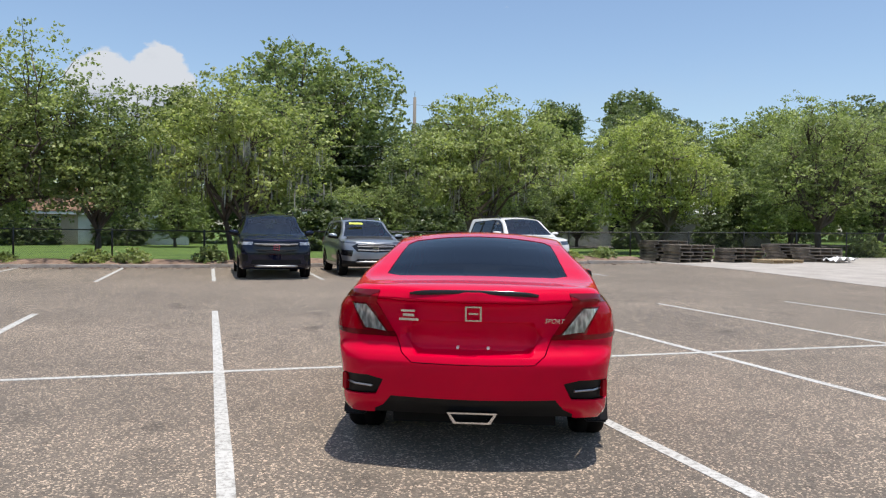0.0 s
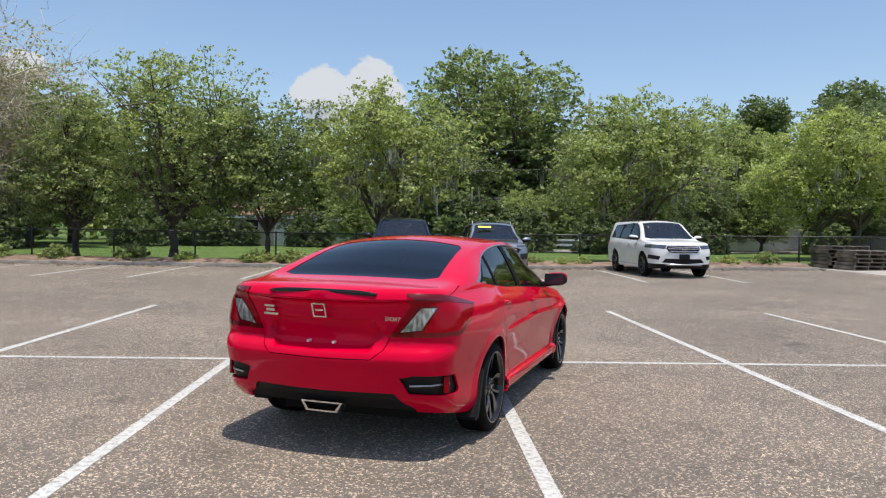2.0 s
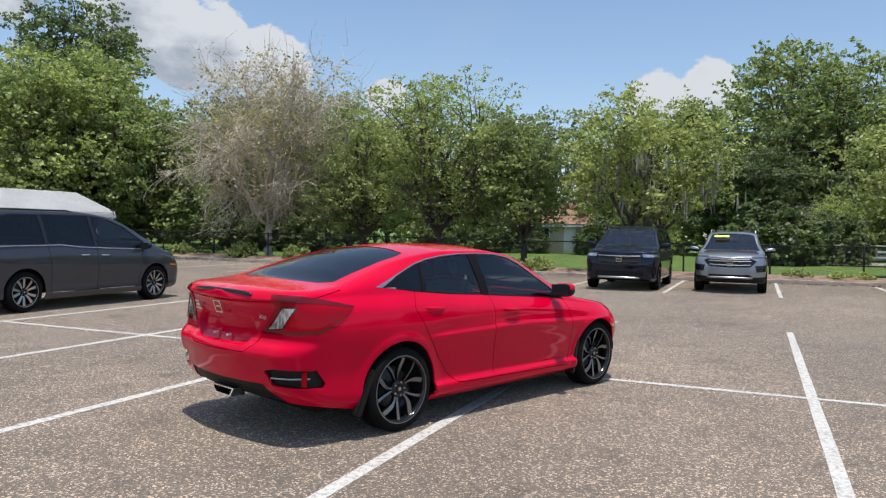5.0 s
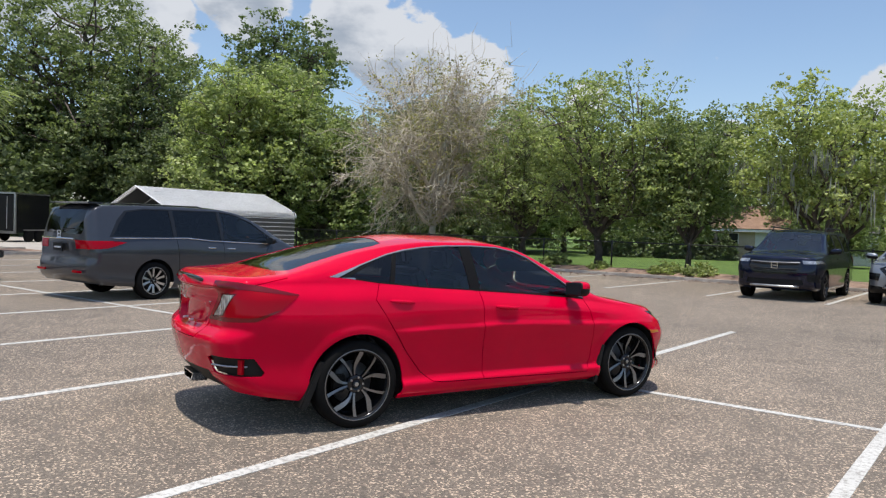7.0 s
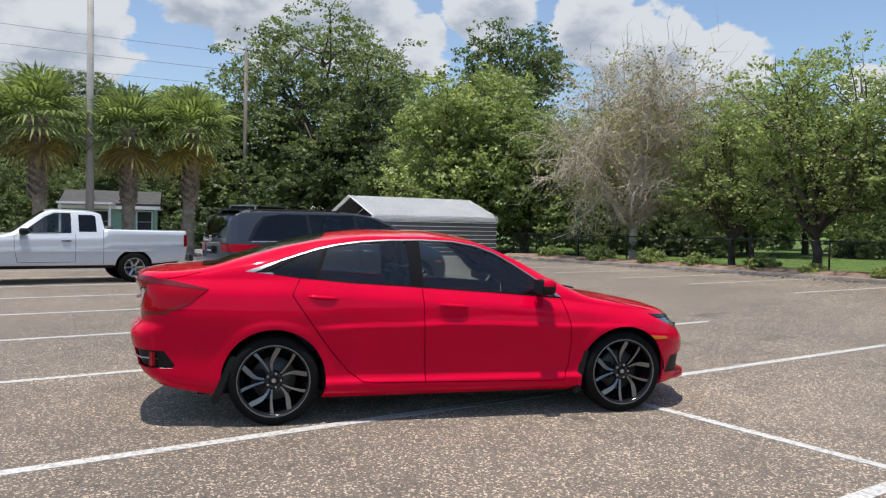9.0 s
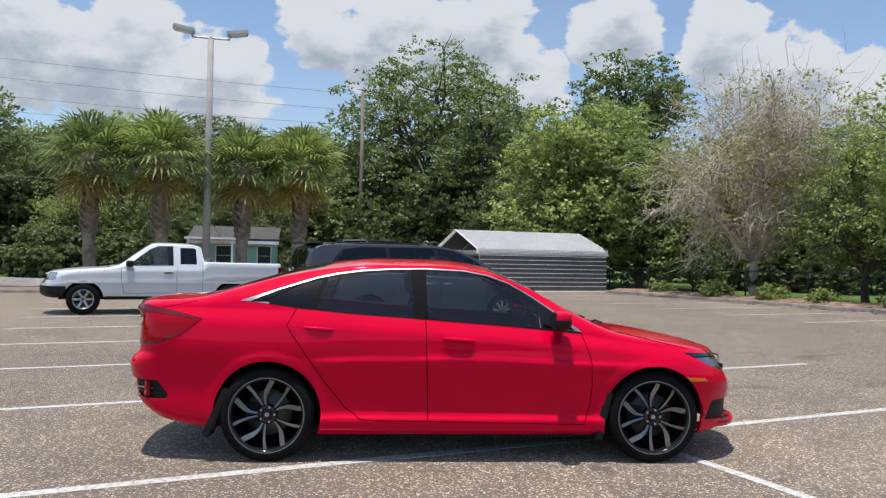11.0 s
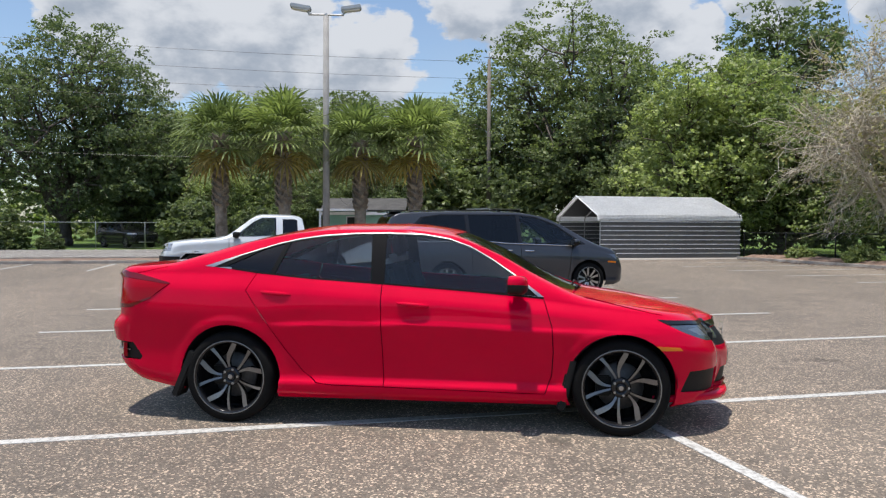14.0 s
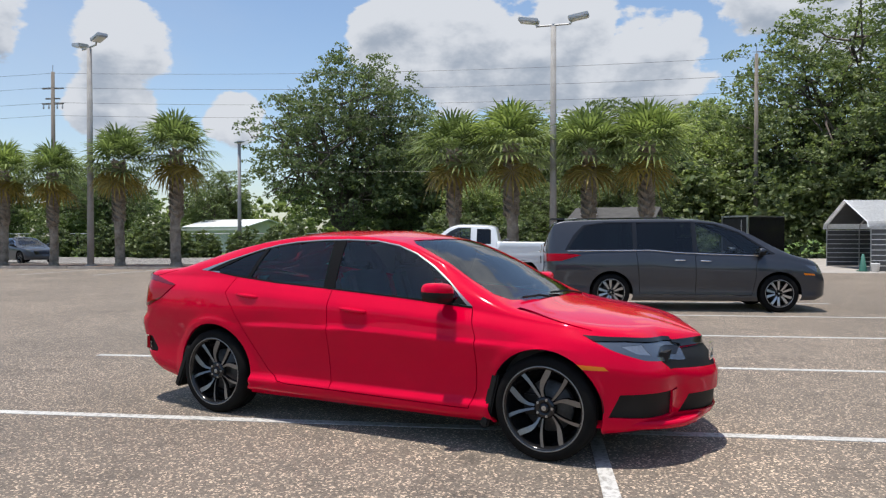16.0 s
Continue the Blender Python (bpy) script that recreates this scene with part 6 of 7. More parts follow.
def suv(m, label, paint, L, H, wb, half, fo, ro, face, wheel_r=0.37, style=DARK_RIM, hood=1.14, low=M_BLACKPLASTIC, rails=True):
    """An upright family SUV; face(car, x) adds the details of its front."""
    xfr, xre = wb / 2 + fo, -wb / 2 - ro
    zt = [(xre, 1.12), (xre + 0.06, 1.30), (xre + 0.22, H - 0.16), (xre + 0.36, H - 0.05), (xre + 0.8, H - 0.01), (-0.6, H), (0.0, H - 0.01), (0.32, H - 0.07), (0.72, H - 0.31), (1.08, hood + 0.07), (1.28, hood), (1.8, hood - 0.045), (xfr - 0.16, hood - 0.10), (xfr - 0.04, hood - 0.17)]
    zs = [(xre, 1.08), (-1.2, hood - 0.02), (0, hood - 0.06), (1.1, hood - 0.09), (1.8, hood - 0.12), (xfr - 0.04, hood - 0.22)]
    b = hood - 0.06
    return vehicle("suv", m, label, paint, zt, z0=[(xre, 0.36), (-1.0, 0.25), (1.0, 0.25), (xfr, 0.28)], zs=zs,
                   wide=[(xre, half - 0.05), (-wb / 2, half), (0, half - 0.008), (wb / 2, half), (xfr, half - 0.10)],
                   rail=[(xre, half - 0.2), (xre + 0.4, half - 0.27), (-0.8, half - 0.30), (0.2, half - 0.30), (0.8, half - 0.23), (1.2, half - 0.15), (xfr, half - 0.24)],
                   drop=[(xre, 0.02), (-1.5, 0.05), (0.3, 0.05), (1.0, 0.035), (xfr, 0.025)],
                   xr=[(0, xre + 0.08), (0.15, xre), (0.5, xre), (1.0, xre + 0.02)], xf=[(0, xfr - 0.11), (0.14, xfr), (0.55, xfr), (0.85, xfr - 0.02), (1.0, xfr - 0.05)],
                   axles=(-wb / 2, wb / 2), wheel_spec=(wheel_r, wheel_r * 0.70, 0.24, half - 0.13, style),
                   panes=([(xre + 0.5, b + 0.07), (xre + 0.62, H - 0.16), (-0.3, H - 0.095), (0.15, H - 0.11), (0.42, H - 0.22), (0.95, b + 0.05), (0.7, b + 0.01), (0.0, b + 0.02)],
                          [[(-0.12, b + 0.035), (-0.12, H - 0.115), (0.13, H - 0.13), (0.40, H - 0.24), (0.86, b + 0.05), (0.7, b + 0.03)], [(-1.05, b + 0.06), (-1.05, H - 0.125), (-0.2, H - 0.115), (-0.2, b + 0.04)], [(xre + 0.56, b + 0.09), (xre + 0.66, H - 0.18), (-1.15, H - 0.14), (-1.15, b + 0.07)]]),
                   screen=[(0.30, -0.1), (0.28, 0.4), (0.30, half - 0.38), (0.7, half - 0.30), (1.08, half - 0.20), (1.18, half - 0.35), (1.24, -0.1)],
                   rear_pane=[(-0.1, 1.2), (0.6, 1.2), (0.56, H - 0.14), (-0.1, H - 0.13)], lamps=face["lamps"], tails=[([(xre - 0.1, 1.1), (xre + 0.35, 1.08), (xre + 0.25, 0.92), (xre - 0.1, 0.9)], SIDE, M_REDLENS)],
                   grille=face["grille"], extra=face.get("extra", []), seams=[[(-0.16, b + 0.02), (-0.16, 0.36)], [(-1.08, b + 0.06), (-1.05, 0.75), (-0.86, 0.36)], [(-0.86, 0.36), (0.85, 0.36)], [(0.85, 0.36), (0.92, 0.7), (0.93, b + 0.02)]],
                   handles=[(-0.98, -0.78, half - 0.02, b - 0.09, b - 0.09), (-0.06, 0.14, half - 0.02, b - 0.10, b - 0.10)], mirror=(0.78, half - 0.03, b + 0.10, paint, 1.15), trim=M_BLACKPLASTIC, liner=wheel_r + 0.05, front=face.get("front", (0.26, 0.26, 0.08)), cab=(1.0, 0.1, -0.8, 0.80))


def front_bits(car, x, z_badge, plate=None, bars=(), skid=None):
    emblem_mark(car, x + 0.012, 0, z_badge, 0.15, 1)
    for z, w, mat in bars:
        part("grille_bar", tube([(x - 0.05, -w, z + 0.01), (x + 0.0, -w * 0.5, z), (x + 0.006, 0, z), (x, w * 0.5, z), (x - 0.05, w, z + 0.01)], 0.013, 6), mat, car)
    if skid:
        part("skid_plate", tube([(x - 0.06, -0.55, skid), (x + 0.015, -0.45, skid), (x + 0.02, 0.45, skid), (x - 0.06, 0.55, skid)], 0.028, 8), M_SATIN, car, "satin lower skid strip", True)
    if plate:
        part("plate_holder", box(x + 0.0, x + 0.03, -0.16, 0.16, plate - 0.07, plate + 0.07), M_BLACKPLASTIC, car, "black empty plate holder", bevel=0.006)


def rooftop(car, half, H, x0, x1, mat=M_BLACKPLASTIC):
    for s in (1, -1):
        part("roof_rail", tube([(x0, s * (half - 0.33), H - 0.06), (x0 + 0.12, s * (half - 0.33), H + 0.03), (x1 - 0.12, s * (half - 0.33), H + 0.03), (x1, s * (half - 0.33), H - 0.07)], 0.018, 8), mat, car, smooth=True)


navy_face = dict(lamps=[([(0.60, 1.00), (0.98, 0.99), (0.98, 0.925), (0.63, 0.915)], END, M_CLEARLENS)],
                 grille=[("grille", [(-0.1, 1.00), (0.56, 1.00), (0.62, 0.84), (0.5, 0.66), (-0.1, 0.64)], END, M_GLOSSBLACK, "large gloss black grille", 0.02), ("lower_grille", [(-0.1, 0.53), (0.62, 0.53), (0.66, 0.42), (-0.1, 0.40)], END, M_BLACKPLASTIC, "black lower intake", 0.02)],
                 extra=[("fog_lamp_bezel", [(0.72, 0.66), (0.93, 0.66), (0.93, 0.48), (0.74, 0.50)], END, M_BLACKPLASTIC, lambda f: f.calc_center_median().x > 1.5 and f.calc_center_median().y > 0.5, "black fog lamp surround", 0.012, True)], front=(0.20, 0.22, 0.06))
car = suv(pose(1.87, 22.95, ground_z(1.87, 22.5), 0, 0, -90), "dark navy SUV with black grille facing the lot", M_NAVY, 5.08, 1.79, 2.89, 0.985, 0.96, 1.20, navy_face, hood=1.19)
front_bits(car, 2.405, 0.86, None, [(0.94, 0.56, M_SATIN), (0.90, 0.52, M_BLACKPLASTIC), (0.78, 0.52, M_BLACKPLASTIC), (0.74, 0.48, M_BLACKPLASTIC)], 0.36)
rooftop(car, 0.985, 1.79, -1.9, 0.1)
silver_face = dict(lamps=[([(0.62, 0.74), (0.90, 0.76), (0.90, 0.60), (0.66, 0.57)], END, M_GLOSSBLACK), ([(0.52, 0.98), (0.93, 0.99), (0.93, 0.955), (0.55, 0.93)], END, M_LAMPDARK)],
                   grille=[("grille", [(-0.1, 0.93), (0.50, 0.93), (0.66, 0.86), (0.52, 0.70), (-0.1, 0.68)], END, M_GLOSSBLACK, "wide dark chrome grille", 0.015), ("lower_grille", [(-0.1, 0.50), (0.5, 0.50), (0.6, 0.40), (-0.1, 0.36)], END, M_BLACKPLASTIC, "black lower intake", 0.02)],
                   extra=[("bumper_skirt", [(-0.1, 0.40), (0.95, 0.46), (0.95, 0.1), (-0.1, 0.1)], END, M_BLACKPLASTIC, lambda f: f.calc_center_median().x > 1.6, "black lower bumper", 0.004, False)], front=(0.34, 0.32, 0.13))
car = suv(pose(4.66, 23.35, ground_z(4.66, 23), 0, 0, -90), "silver compact SUV with a yellow windscreen sticker", M_SILVER, 4.6, 1.655, 2.755, 0.93, 0.88, 0.98, silver_face, 0.35, hood=1.09)
front_bits(car, 2.245, 0.80, None, [(0.90, 0.50, M_SATIN), (0.85, 0.52, M_SATIN), (0.75, 0.50, M_SATIN)], 0.42)
part("window_sticker", box(-0.003, 0.003, -0.2, 0.2, -0.04, 0.04, pose(0.60, -0.28, 1.505, 0, -52, 0)), M_YELLOW, car, "yellow sale sticker on the windscreen")
rooftop(car, 0.93, 1.655, -1.7, 0.0, M_SATIN)
white_face = dict(lamps=[([(0.50, 0.98), (0.98, 1.01), (0.98, 0.90), (0.56, 0.87)], END, M_LAMPDARK)],
                  grille=[("grille", [(-0.1, 0.97), (0.48, 0.97), (0.54, 0.88), (0.42, 0.76), (-0.1, 0.75)], END, M_GLOSSBLACK, "black grille with chrome bars", 0.015), ("lower_grille", [(-0.1, 0.58), (0.55, 0.58), (0.66, 0.46), (-0.1, 0.42)], END, M_BLACKPLASTIC, "black lower intake", 0.02)],
                  extra=[("fog_lamp_bezel", [(0.70, 0.65), (0.95, 0.69), (0.95, 0.57), (0.74, 0.54)], END, M_BLACKPLASTIC, lambda f: f.calc_center_median().x > 1.5 and f.calc_center_median().y > 0.5, "black fog lamp surround", 0.01, True),
                         ("bumper_skirt", [(-0.1, 0.40), (0.99, 0.43), (0.99, 0.1), (-0.1, 0.1)], END, M_BLACKPLASTIC, lambda f: f.calc_center_median().x > 1.6, "black lower bumper", 0.004, False)], front=(0.28, 0.28, 0.10))
car = suv(pose(10.25, 24.27, ground_z(10.2, 23.5), 0, 0, -88), "white SUV with black roof rails parked at a slight angle", M_WHITE, 4.97, 1.76, 2.82, 0.985, 0.95, 1.18, white_face, hood=1.16)
front_bits(car, 2.365, 0.86, 0.65, [(0.93, 0.46, M_CHROME), (0.80, 0.42, M_CHROME), (0.88, 0.50, M_CHROME)], 0.40)
rooftop(car, 0.985, 1.76, -1.9, 0.1)

car = suv(pose(-47.2, -3.5, 0, 0, 0, 38), "black SUV standing in shade behind the far fence", M_GLOSSBLACK, 5.08, 1.79, 2.89, 0.985, 0.96, 1.20, navy_face, hood=1.19)
front_bits(car, 2.405, 0.86, None, [(0.94, 0.56, M_SATIN), (0.78, 0.52, M_BLACKPLASTIC)], 0.40)


def pickup():
    zt = [(-2.95, 1.255), (-1.10, 1.275), (-1.02, 1.30), (-0.97, 1.62), (-0.88, 1.69), (-0.6, 1.725), (0.0, 1.735), (0.2, 1.70), (0.55, 1.47), (0.95, 1.19), (1.2, 1.13), (1.8, 1.09), (2.3, 1.02), (2.5, 0.94)]
    car = vehicle("pickup_truck", pose(-12.17, 5.38, 0, 0, 0, -90.0), "white extended-cab pickup truck with black lower bumper", M_TRUCK, zt,
                  z0=[(-2.95, 0.52), (-1.6, 0.42), (0, 0.40), (1.6, 0.42), (2.55, 0.42)],
                  zs=[(-2.95, 1.24), (-1.1, 1.26), (-1.0, 1.13), (0.0, 1.10), (0.95, 1.07), (1.8, 1.02), (2.5, 0.86)],
                  wide=[(-2.95, 0.89), (-1.6, 0.915), (0, 0.905), (1.6, 0.915), (2.5, 0.85)],
                  rail=[(-2.95, 0.84), (-1.1, 0.84), (-0.95, 0.64), (0.1, 0.63), (0.6, 0.68), (1.1, 0.76), (2.5, 0.66)],
                  drop=[(-2.95, 0.01), (-1.1, 0.01), (-0.8, 0.05), (0.3, 0.045), (1.2, 0.03), (2.5, 0.03)],
                  xr=[(0, -2.93), (0.5, -2.95), (1.0, -2.94)], xf=[(0, 2.48), (0.2, 2.58), (0.6, 2.58), (1.0, 2.50)],
                  axles=(-1.665, 1.665), wheel_spec=(0.362, 0.225, 0.25, 0.80, TRUCK_RIM),
                  panes=([(-0.92, 1.16), (-0.90, 1.58), (-0.80, 1.655), (0.05, 1.665), (0.28, 1.56), (0.88, 1.12), (0.0, 1.13)], [[(-0.30, 1.165), (-0.30, 1.635), (0.04, 1.635), (0.25, 1.54), (0.74, 1.15), (0.3, 1.15)], [(-0.84, 1.20), (-0.83, 1.57), (-0.76, 1.60), (-0.46, 1.60), (-0.46, 1.20)]]),
                  screen=[(0.22, -0.1), (0.2, 0.4), (0.25, 0.56), (0.6, 0.62), (0.92, 0.68), (1.0, 0.5), (1.05, -0.1)], rear_pane=None,
                  lamps=[([(2.2, 0.98), (2.7, 0.95), (2.7, 0.78), (2.25, 0.80)], SIDE, M_CLEARLENS)], tails=[([(-3.1, 1.15), (-2.83, 1.15), (-2.83, 0.86), (-3.1, 0.86)], SIDE, M_REDLENS)],
                  grille=[("grille", [(-0.1, 0.92), (0.5, 0.92), (0.5, 0.72), (-0.1, 0.72)], END, M_CHROME, "chrome cross-bar grille", 0.02)],
                  extra=[("front_bumper", [(1.9, 0.66), (2.8, 0.66), (2.8, 0.3), (1.9, 0.3)], SIDE, M_BLACKPLASTIC, lambda f: f.calc_center_median().x > 2.05, "black plastic front bumper", -0.03, False)],
                  seams=[[(-0.98, 1.26), (-0.98, 0.42)], [(-0.38, 1.14), (-0.38, 0.50)], [(-0.38, 0.50), (0.80, 0.50)], [(0.80, 0.50), (0.86, 0.8), (0.86, 1.09)]], handles=[(-0.30, -0.08, 0.89, 0.99, 0.99)], handle_mat=M_BLACKPLASTIC, mirror=(0.68, 0.88, 1.20, M_BLACKPLASTIC, 1.2),
                  rear=(0.10, 0.12, 0.02), front=(0.36, 0.32, 0.12), trim=M_TRUCK, liner=0.43, category="pickup truck", cab=(0.8, -0.05, -0.75, 0.80), off=((0, -0.06), (0.1, -0.02), (0.45, -0.010), (0.55, 0.0), (0.62, -0.008), (0.9, -0.012), (1.0, -0.04)))
    part("rear_bumper", box(-3.08, -2.94, -0.86, 0.86, 0.50, 0.66), M_CHROME, car, bevel=0.02)
    part("ladder_frame", box(-2.8, 2.2, -0.5, 0.5, 0.34, 0.5), M_SHADE, car)
    for s in (1, -1):
        part("side_moulding", box(-2.1, 2.0, s * 0.905 - 0.012, s * 0.905 + 0.012, 0.735, 0.775), M_TRUCK, car, bevel=0.006)
    return car


pickup()


# ---- buildings, poles and yard things ----
def carport():
    """Open-fronted metal carport: frame tubes, ribbed roof sheets and side walls."""
    th = thing("carport", pose(-27.25, 21.0, 0, 0, 0, -3.0), "metal carport with pale ribbed roof and grey ribbed side walls", "carport")
    L, half, eave, ridge = 7.2, 2.9, 1.98, 3.05
    for s in (1, -1):
        bm = bmesh.new()
        n = 34
        prev = None
        for i in range(n):
            for t, lift in ((i / n, 0.0), ((i + 0.7) / n, 0.0), ((i + 0.78) / n, 0.014), ((i + 0.92) / n, 0.014)):
                if t < 0.86:
                    k = t / 0.86
                    x, z = s * half * 0.965 * k, ridge - (ridge - eave - 0.10) * k + lift
                else:
                    k = (t - 0.86) / 0.14
                    x, z = s * (half * 0.965 + 0.095 * math.sin(k * 1.57) + lift), eave + 0.10 - 0.30 * k
                v = [bm.verts.new((x, y, z)) for y in (-0.12, L + 0.12)]
                if prev:
                    bm.faces.new((prev[0], prev[1], v[1], v[0]))
                prev = v
        bmesh.ops.solidify(bm, geom=list(bm.faces), thickness=0.006)
        part("roof_sheet", bm, M_ROOFMETAL, th, "pale ribbed metal roof sheet")
    for s in (1, -1):
        # added sheet: the underside's shade is put into its darker grey
        bm = bmesh.new()
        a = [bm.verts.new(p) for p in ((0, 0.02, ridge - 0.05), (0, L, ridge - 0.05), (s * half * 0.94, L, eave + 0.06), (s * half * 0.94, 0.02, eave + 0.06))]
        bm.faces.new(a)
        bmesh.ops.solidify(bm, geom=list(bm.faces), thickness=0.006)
        part("roof_lining", bm, M_WALLMETAL, th, "added grey sheet that darkens the roof underside as its shade")
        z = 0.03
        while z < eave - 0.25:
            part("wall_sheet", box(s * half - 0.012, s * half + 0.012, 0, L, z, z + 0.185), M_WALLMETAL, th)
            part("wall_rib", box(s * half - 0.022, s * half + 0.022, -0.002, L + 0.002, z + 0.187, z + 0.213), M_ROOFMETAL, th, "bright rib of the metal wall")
            z += 0.215
    z = 0.03
    while z < eave:
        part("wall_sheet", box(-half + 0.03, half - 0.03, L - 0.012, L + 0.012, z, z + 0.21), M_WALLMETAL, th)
        z += 0.215
    bm = bmesh.new()
    for y in (L - 0.01, L + 0.01):
        bm.faces.new([bm.verts.new(p) for p in ((-half, y, eave), (half, y, eave), (0, y, ridge - 0.05))])
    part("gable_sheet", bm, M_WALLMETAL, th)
    for i in range(6):
        y = 0.0 + L * i / 5
        for s in (1, -1):
            bm = bmesh.new()
            add_tube(bm, [(s * (half - 0.06), y, 0), (s * (half - 0.06), y, eave - 0.25), (s * (half - 0.16), y, eave + 0.02), (0, y, ridge - 0.06)], 0.032, 6)
            part("frame_bow", bm, M_GALV, th)
    # front gable is open; edge trims
    for s in (1, -1):
        part("gable_trim", tube([(s * (half + 0.02), -0.13, eave - 0.18), (s * (half - 0.10), -0.13, eave + 0.06), (0, -0.13, ridge)], 0.03, 6), M_ROOFMETAL, th)
    return th


carport()
bench = thing("workbench", pose(-28.6, 25.6, 0), "cluttered grey workbench inside the carport", "workbench")
part("top", box(-0.4, 0.4, -0.9, 0.9, 0.86, 0.92), M_PALLET, bench)
for x in (-0.35, 0.35):
    for y in (-0.85, 0.85):
        part("leg", box(x - 0.03, x + 0.03, y - 0.03, y + 0.03, 0, 0.86), M_GALV, bench)
drum = thing("drum", pose(-25.4, 22.6, 0), "dark steel drum inside the carport", "drum")
bm = bmesh.new()
add_lathe(bm, [(0.01, 0), (0.28, 0), (0.29, 0.02), (0.28, 0.3), (0.292, 0.31), (0.28, 0.32), (0.28, 0.58), (0.292, 0.59), (0.28, 0.60), (0.29, 0.88), (0.27, 0.87), (0.01, 0.86)], 24, "z")
part("shell", bm, M_BLACKMETAL, drum, smooth=True)
M_CONE = make_mottled("faded_green_plastic", (0.03, 0.13, 0.10), (0.06, 0.20, 0.15), 4, 0.6, 0)
cone = thing("traffic_cone", pose(-24.3, 20.5, 0), "faded green plastic cone beside the carport", "cone")
bm = bmesh.new()
add_lathe(bm, [(0.02, 0.72), (0.045, 0.71), (0.15, 0.04)], 20, "z")
part("cone_body", bm, M_CONE, cone, smooth=True)
part("base", box(-0.19, 0.19, -0.19, 0.19, 0, 0.04), M_CONE, cone, bevel=0.01)
bucket = thing("bucket", pose(-23.75, 20.75, 0), "white plastic bucket on the concrete", "bucket")
bm = bmesh.new()
add_lathe(bm, [(0.01, 0.0), (0.13, 0.0), (0.155, 0.30), (0.168, 0.31), (0.166, 0.36), (0.15, 0.355), (0.125, 0.03), (0.01, 0.03)], 24, "z")
part("pail", bm, M_WHITEWALL, bucket, smooth=True)


def trailer():
    th = thing("trailer", pose(-37.2, 20.4, 0, 0, 0, -62.0), "black enclosed cargo trailer with silver edge trim", "trailer")
    part("box_body", box(-0.3, 2.3, -1.02, 1.02, 0.5, 2.60), M_GLOSSBLACK, th, bevel=0.02)
    part("rear_door", box(2.305, 2.34, -0.92, 0.92, 0.62, 2.48), M_BLACKPLASTIC, th)
    for y in (-1.0, 1.0):
        part("corner_post", box(2.27, 2.36, y - 0.05, y + 0.05, 0.45, 2.62), M_SATIN, th)
    part("top_trim", box(2.27, 2.36, -1.05, 1.05, 2.54, 2.63), M_SATIN, th)
    part("bottom_trim", box(2.27, 2.36, -1.05, 1.05, 0.45, 0.60), M_SATIN, th)
    for y in (-1.04, 1.04):
        part("side_trim", box(-0.3, 2.3, y - 0.012, y + 0.012, 2.54, 2.62), M_SATIN, th)
        part("fender", box(0.2, 1.7, y - 0.1, y + 0.1, 0.62, 0.68), M_SATIN, th)
        for x in (0.57, 1.33):
            bm = bmesh.new()
            add_lathe(bm, [(0.01, -0.09), (0.2, -0.1), (0.33, -0.08), (0.34, 0.0), (0.33, 0.08), (0.2, 0.1), (0.01, 0.09)], 20)
            bmesh.ops.translate(bm, vec=(x, y, 0.34), verts=bm.verts)
            part("wheel", bm, M_TYRE, th, smooth=True)
    part("latch_bar", tube([(2.36, 0.55, 0.7), (2.36, 0.55, 2.4)], 0.018, 6), M_GALV, th)
    return th


trailer()


def lamp_post(x, y, h, turn, heads, label):
    th = thing("street_lamp", pose(x, y, ground_z(x, y), 0, 0, turn), label, "street lamp", "lamps round the lot")
    part("base", tube([(0, 0, -0.1), (0, 0, 0.12)], 0.26, 16), M_POLE, th)
    part("pole", tube([(0, 0, 0), (0, 0, h * 0.5), (0, 0, h)], [0.155, 0.135, 0.115], 12), M_POLE, th, smooth=True)
    if heads == 2:
        part("arm", tube([(-0.75, 0, h + 0.18), (-0.72, 0, h + 0.05), (0.72, 0, h + 0.05), (0.75, 0, h + 0.18)], 0.045, 8), M_GALV, th)
        part("tenon", tube([(0, 0, h - 0.05), (0, 0, h + 0.1)], 0.06, 8), M_GALV, th)
        for s in (1, -1):
            hd = new("lamp_head")
            hd.parent = th
            hd.matrix_basis = pose(s * 1.05, 0, h + 0.26, 0, -s * 9, 0)
            part("housing", box(-0.42, 0.42, -0.24, 0.24, -0.02, 0.15), M_GALV, hd, bevel=0.03)
            part("lens", box(-0.34, 0.34, -0.19, 0.19, -0.045, -0.021), M_PLATEWHITE, hd)
    else:
        part("lamp_head", box(-0.45, 0.45, -0.25, 0.25, 0.0, 0.10, pose(0, 0, h)), M_GALV, th, bevel=0.02)
    return th


lamp_post(-23.6, 8.0, 10.2, 80, 2, "tall grey parking lot lamp with two box heads")
lamp_post(-24.5, -13.4, 10.2, 55, 2, "tall grey parking lot lamp with two box heads")
lamp_post(-43.5, -14.0, 8.2, 40, 1, "slim pale street lamp with a flat head")
lamp_post(-53.0, 7.4, 8.0, 60, 1, "slim pale street lamp with a flat head")


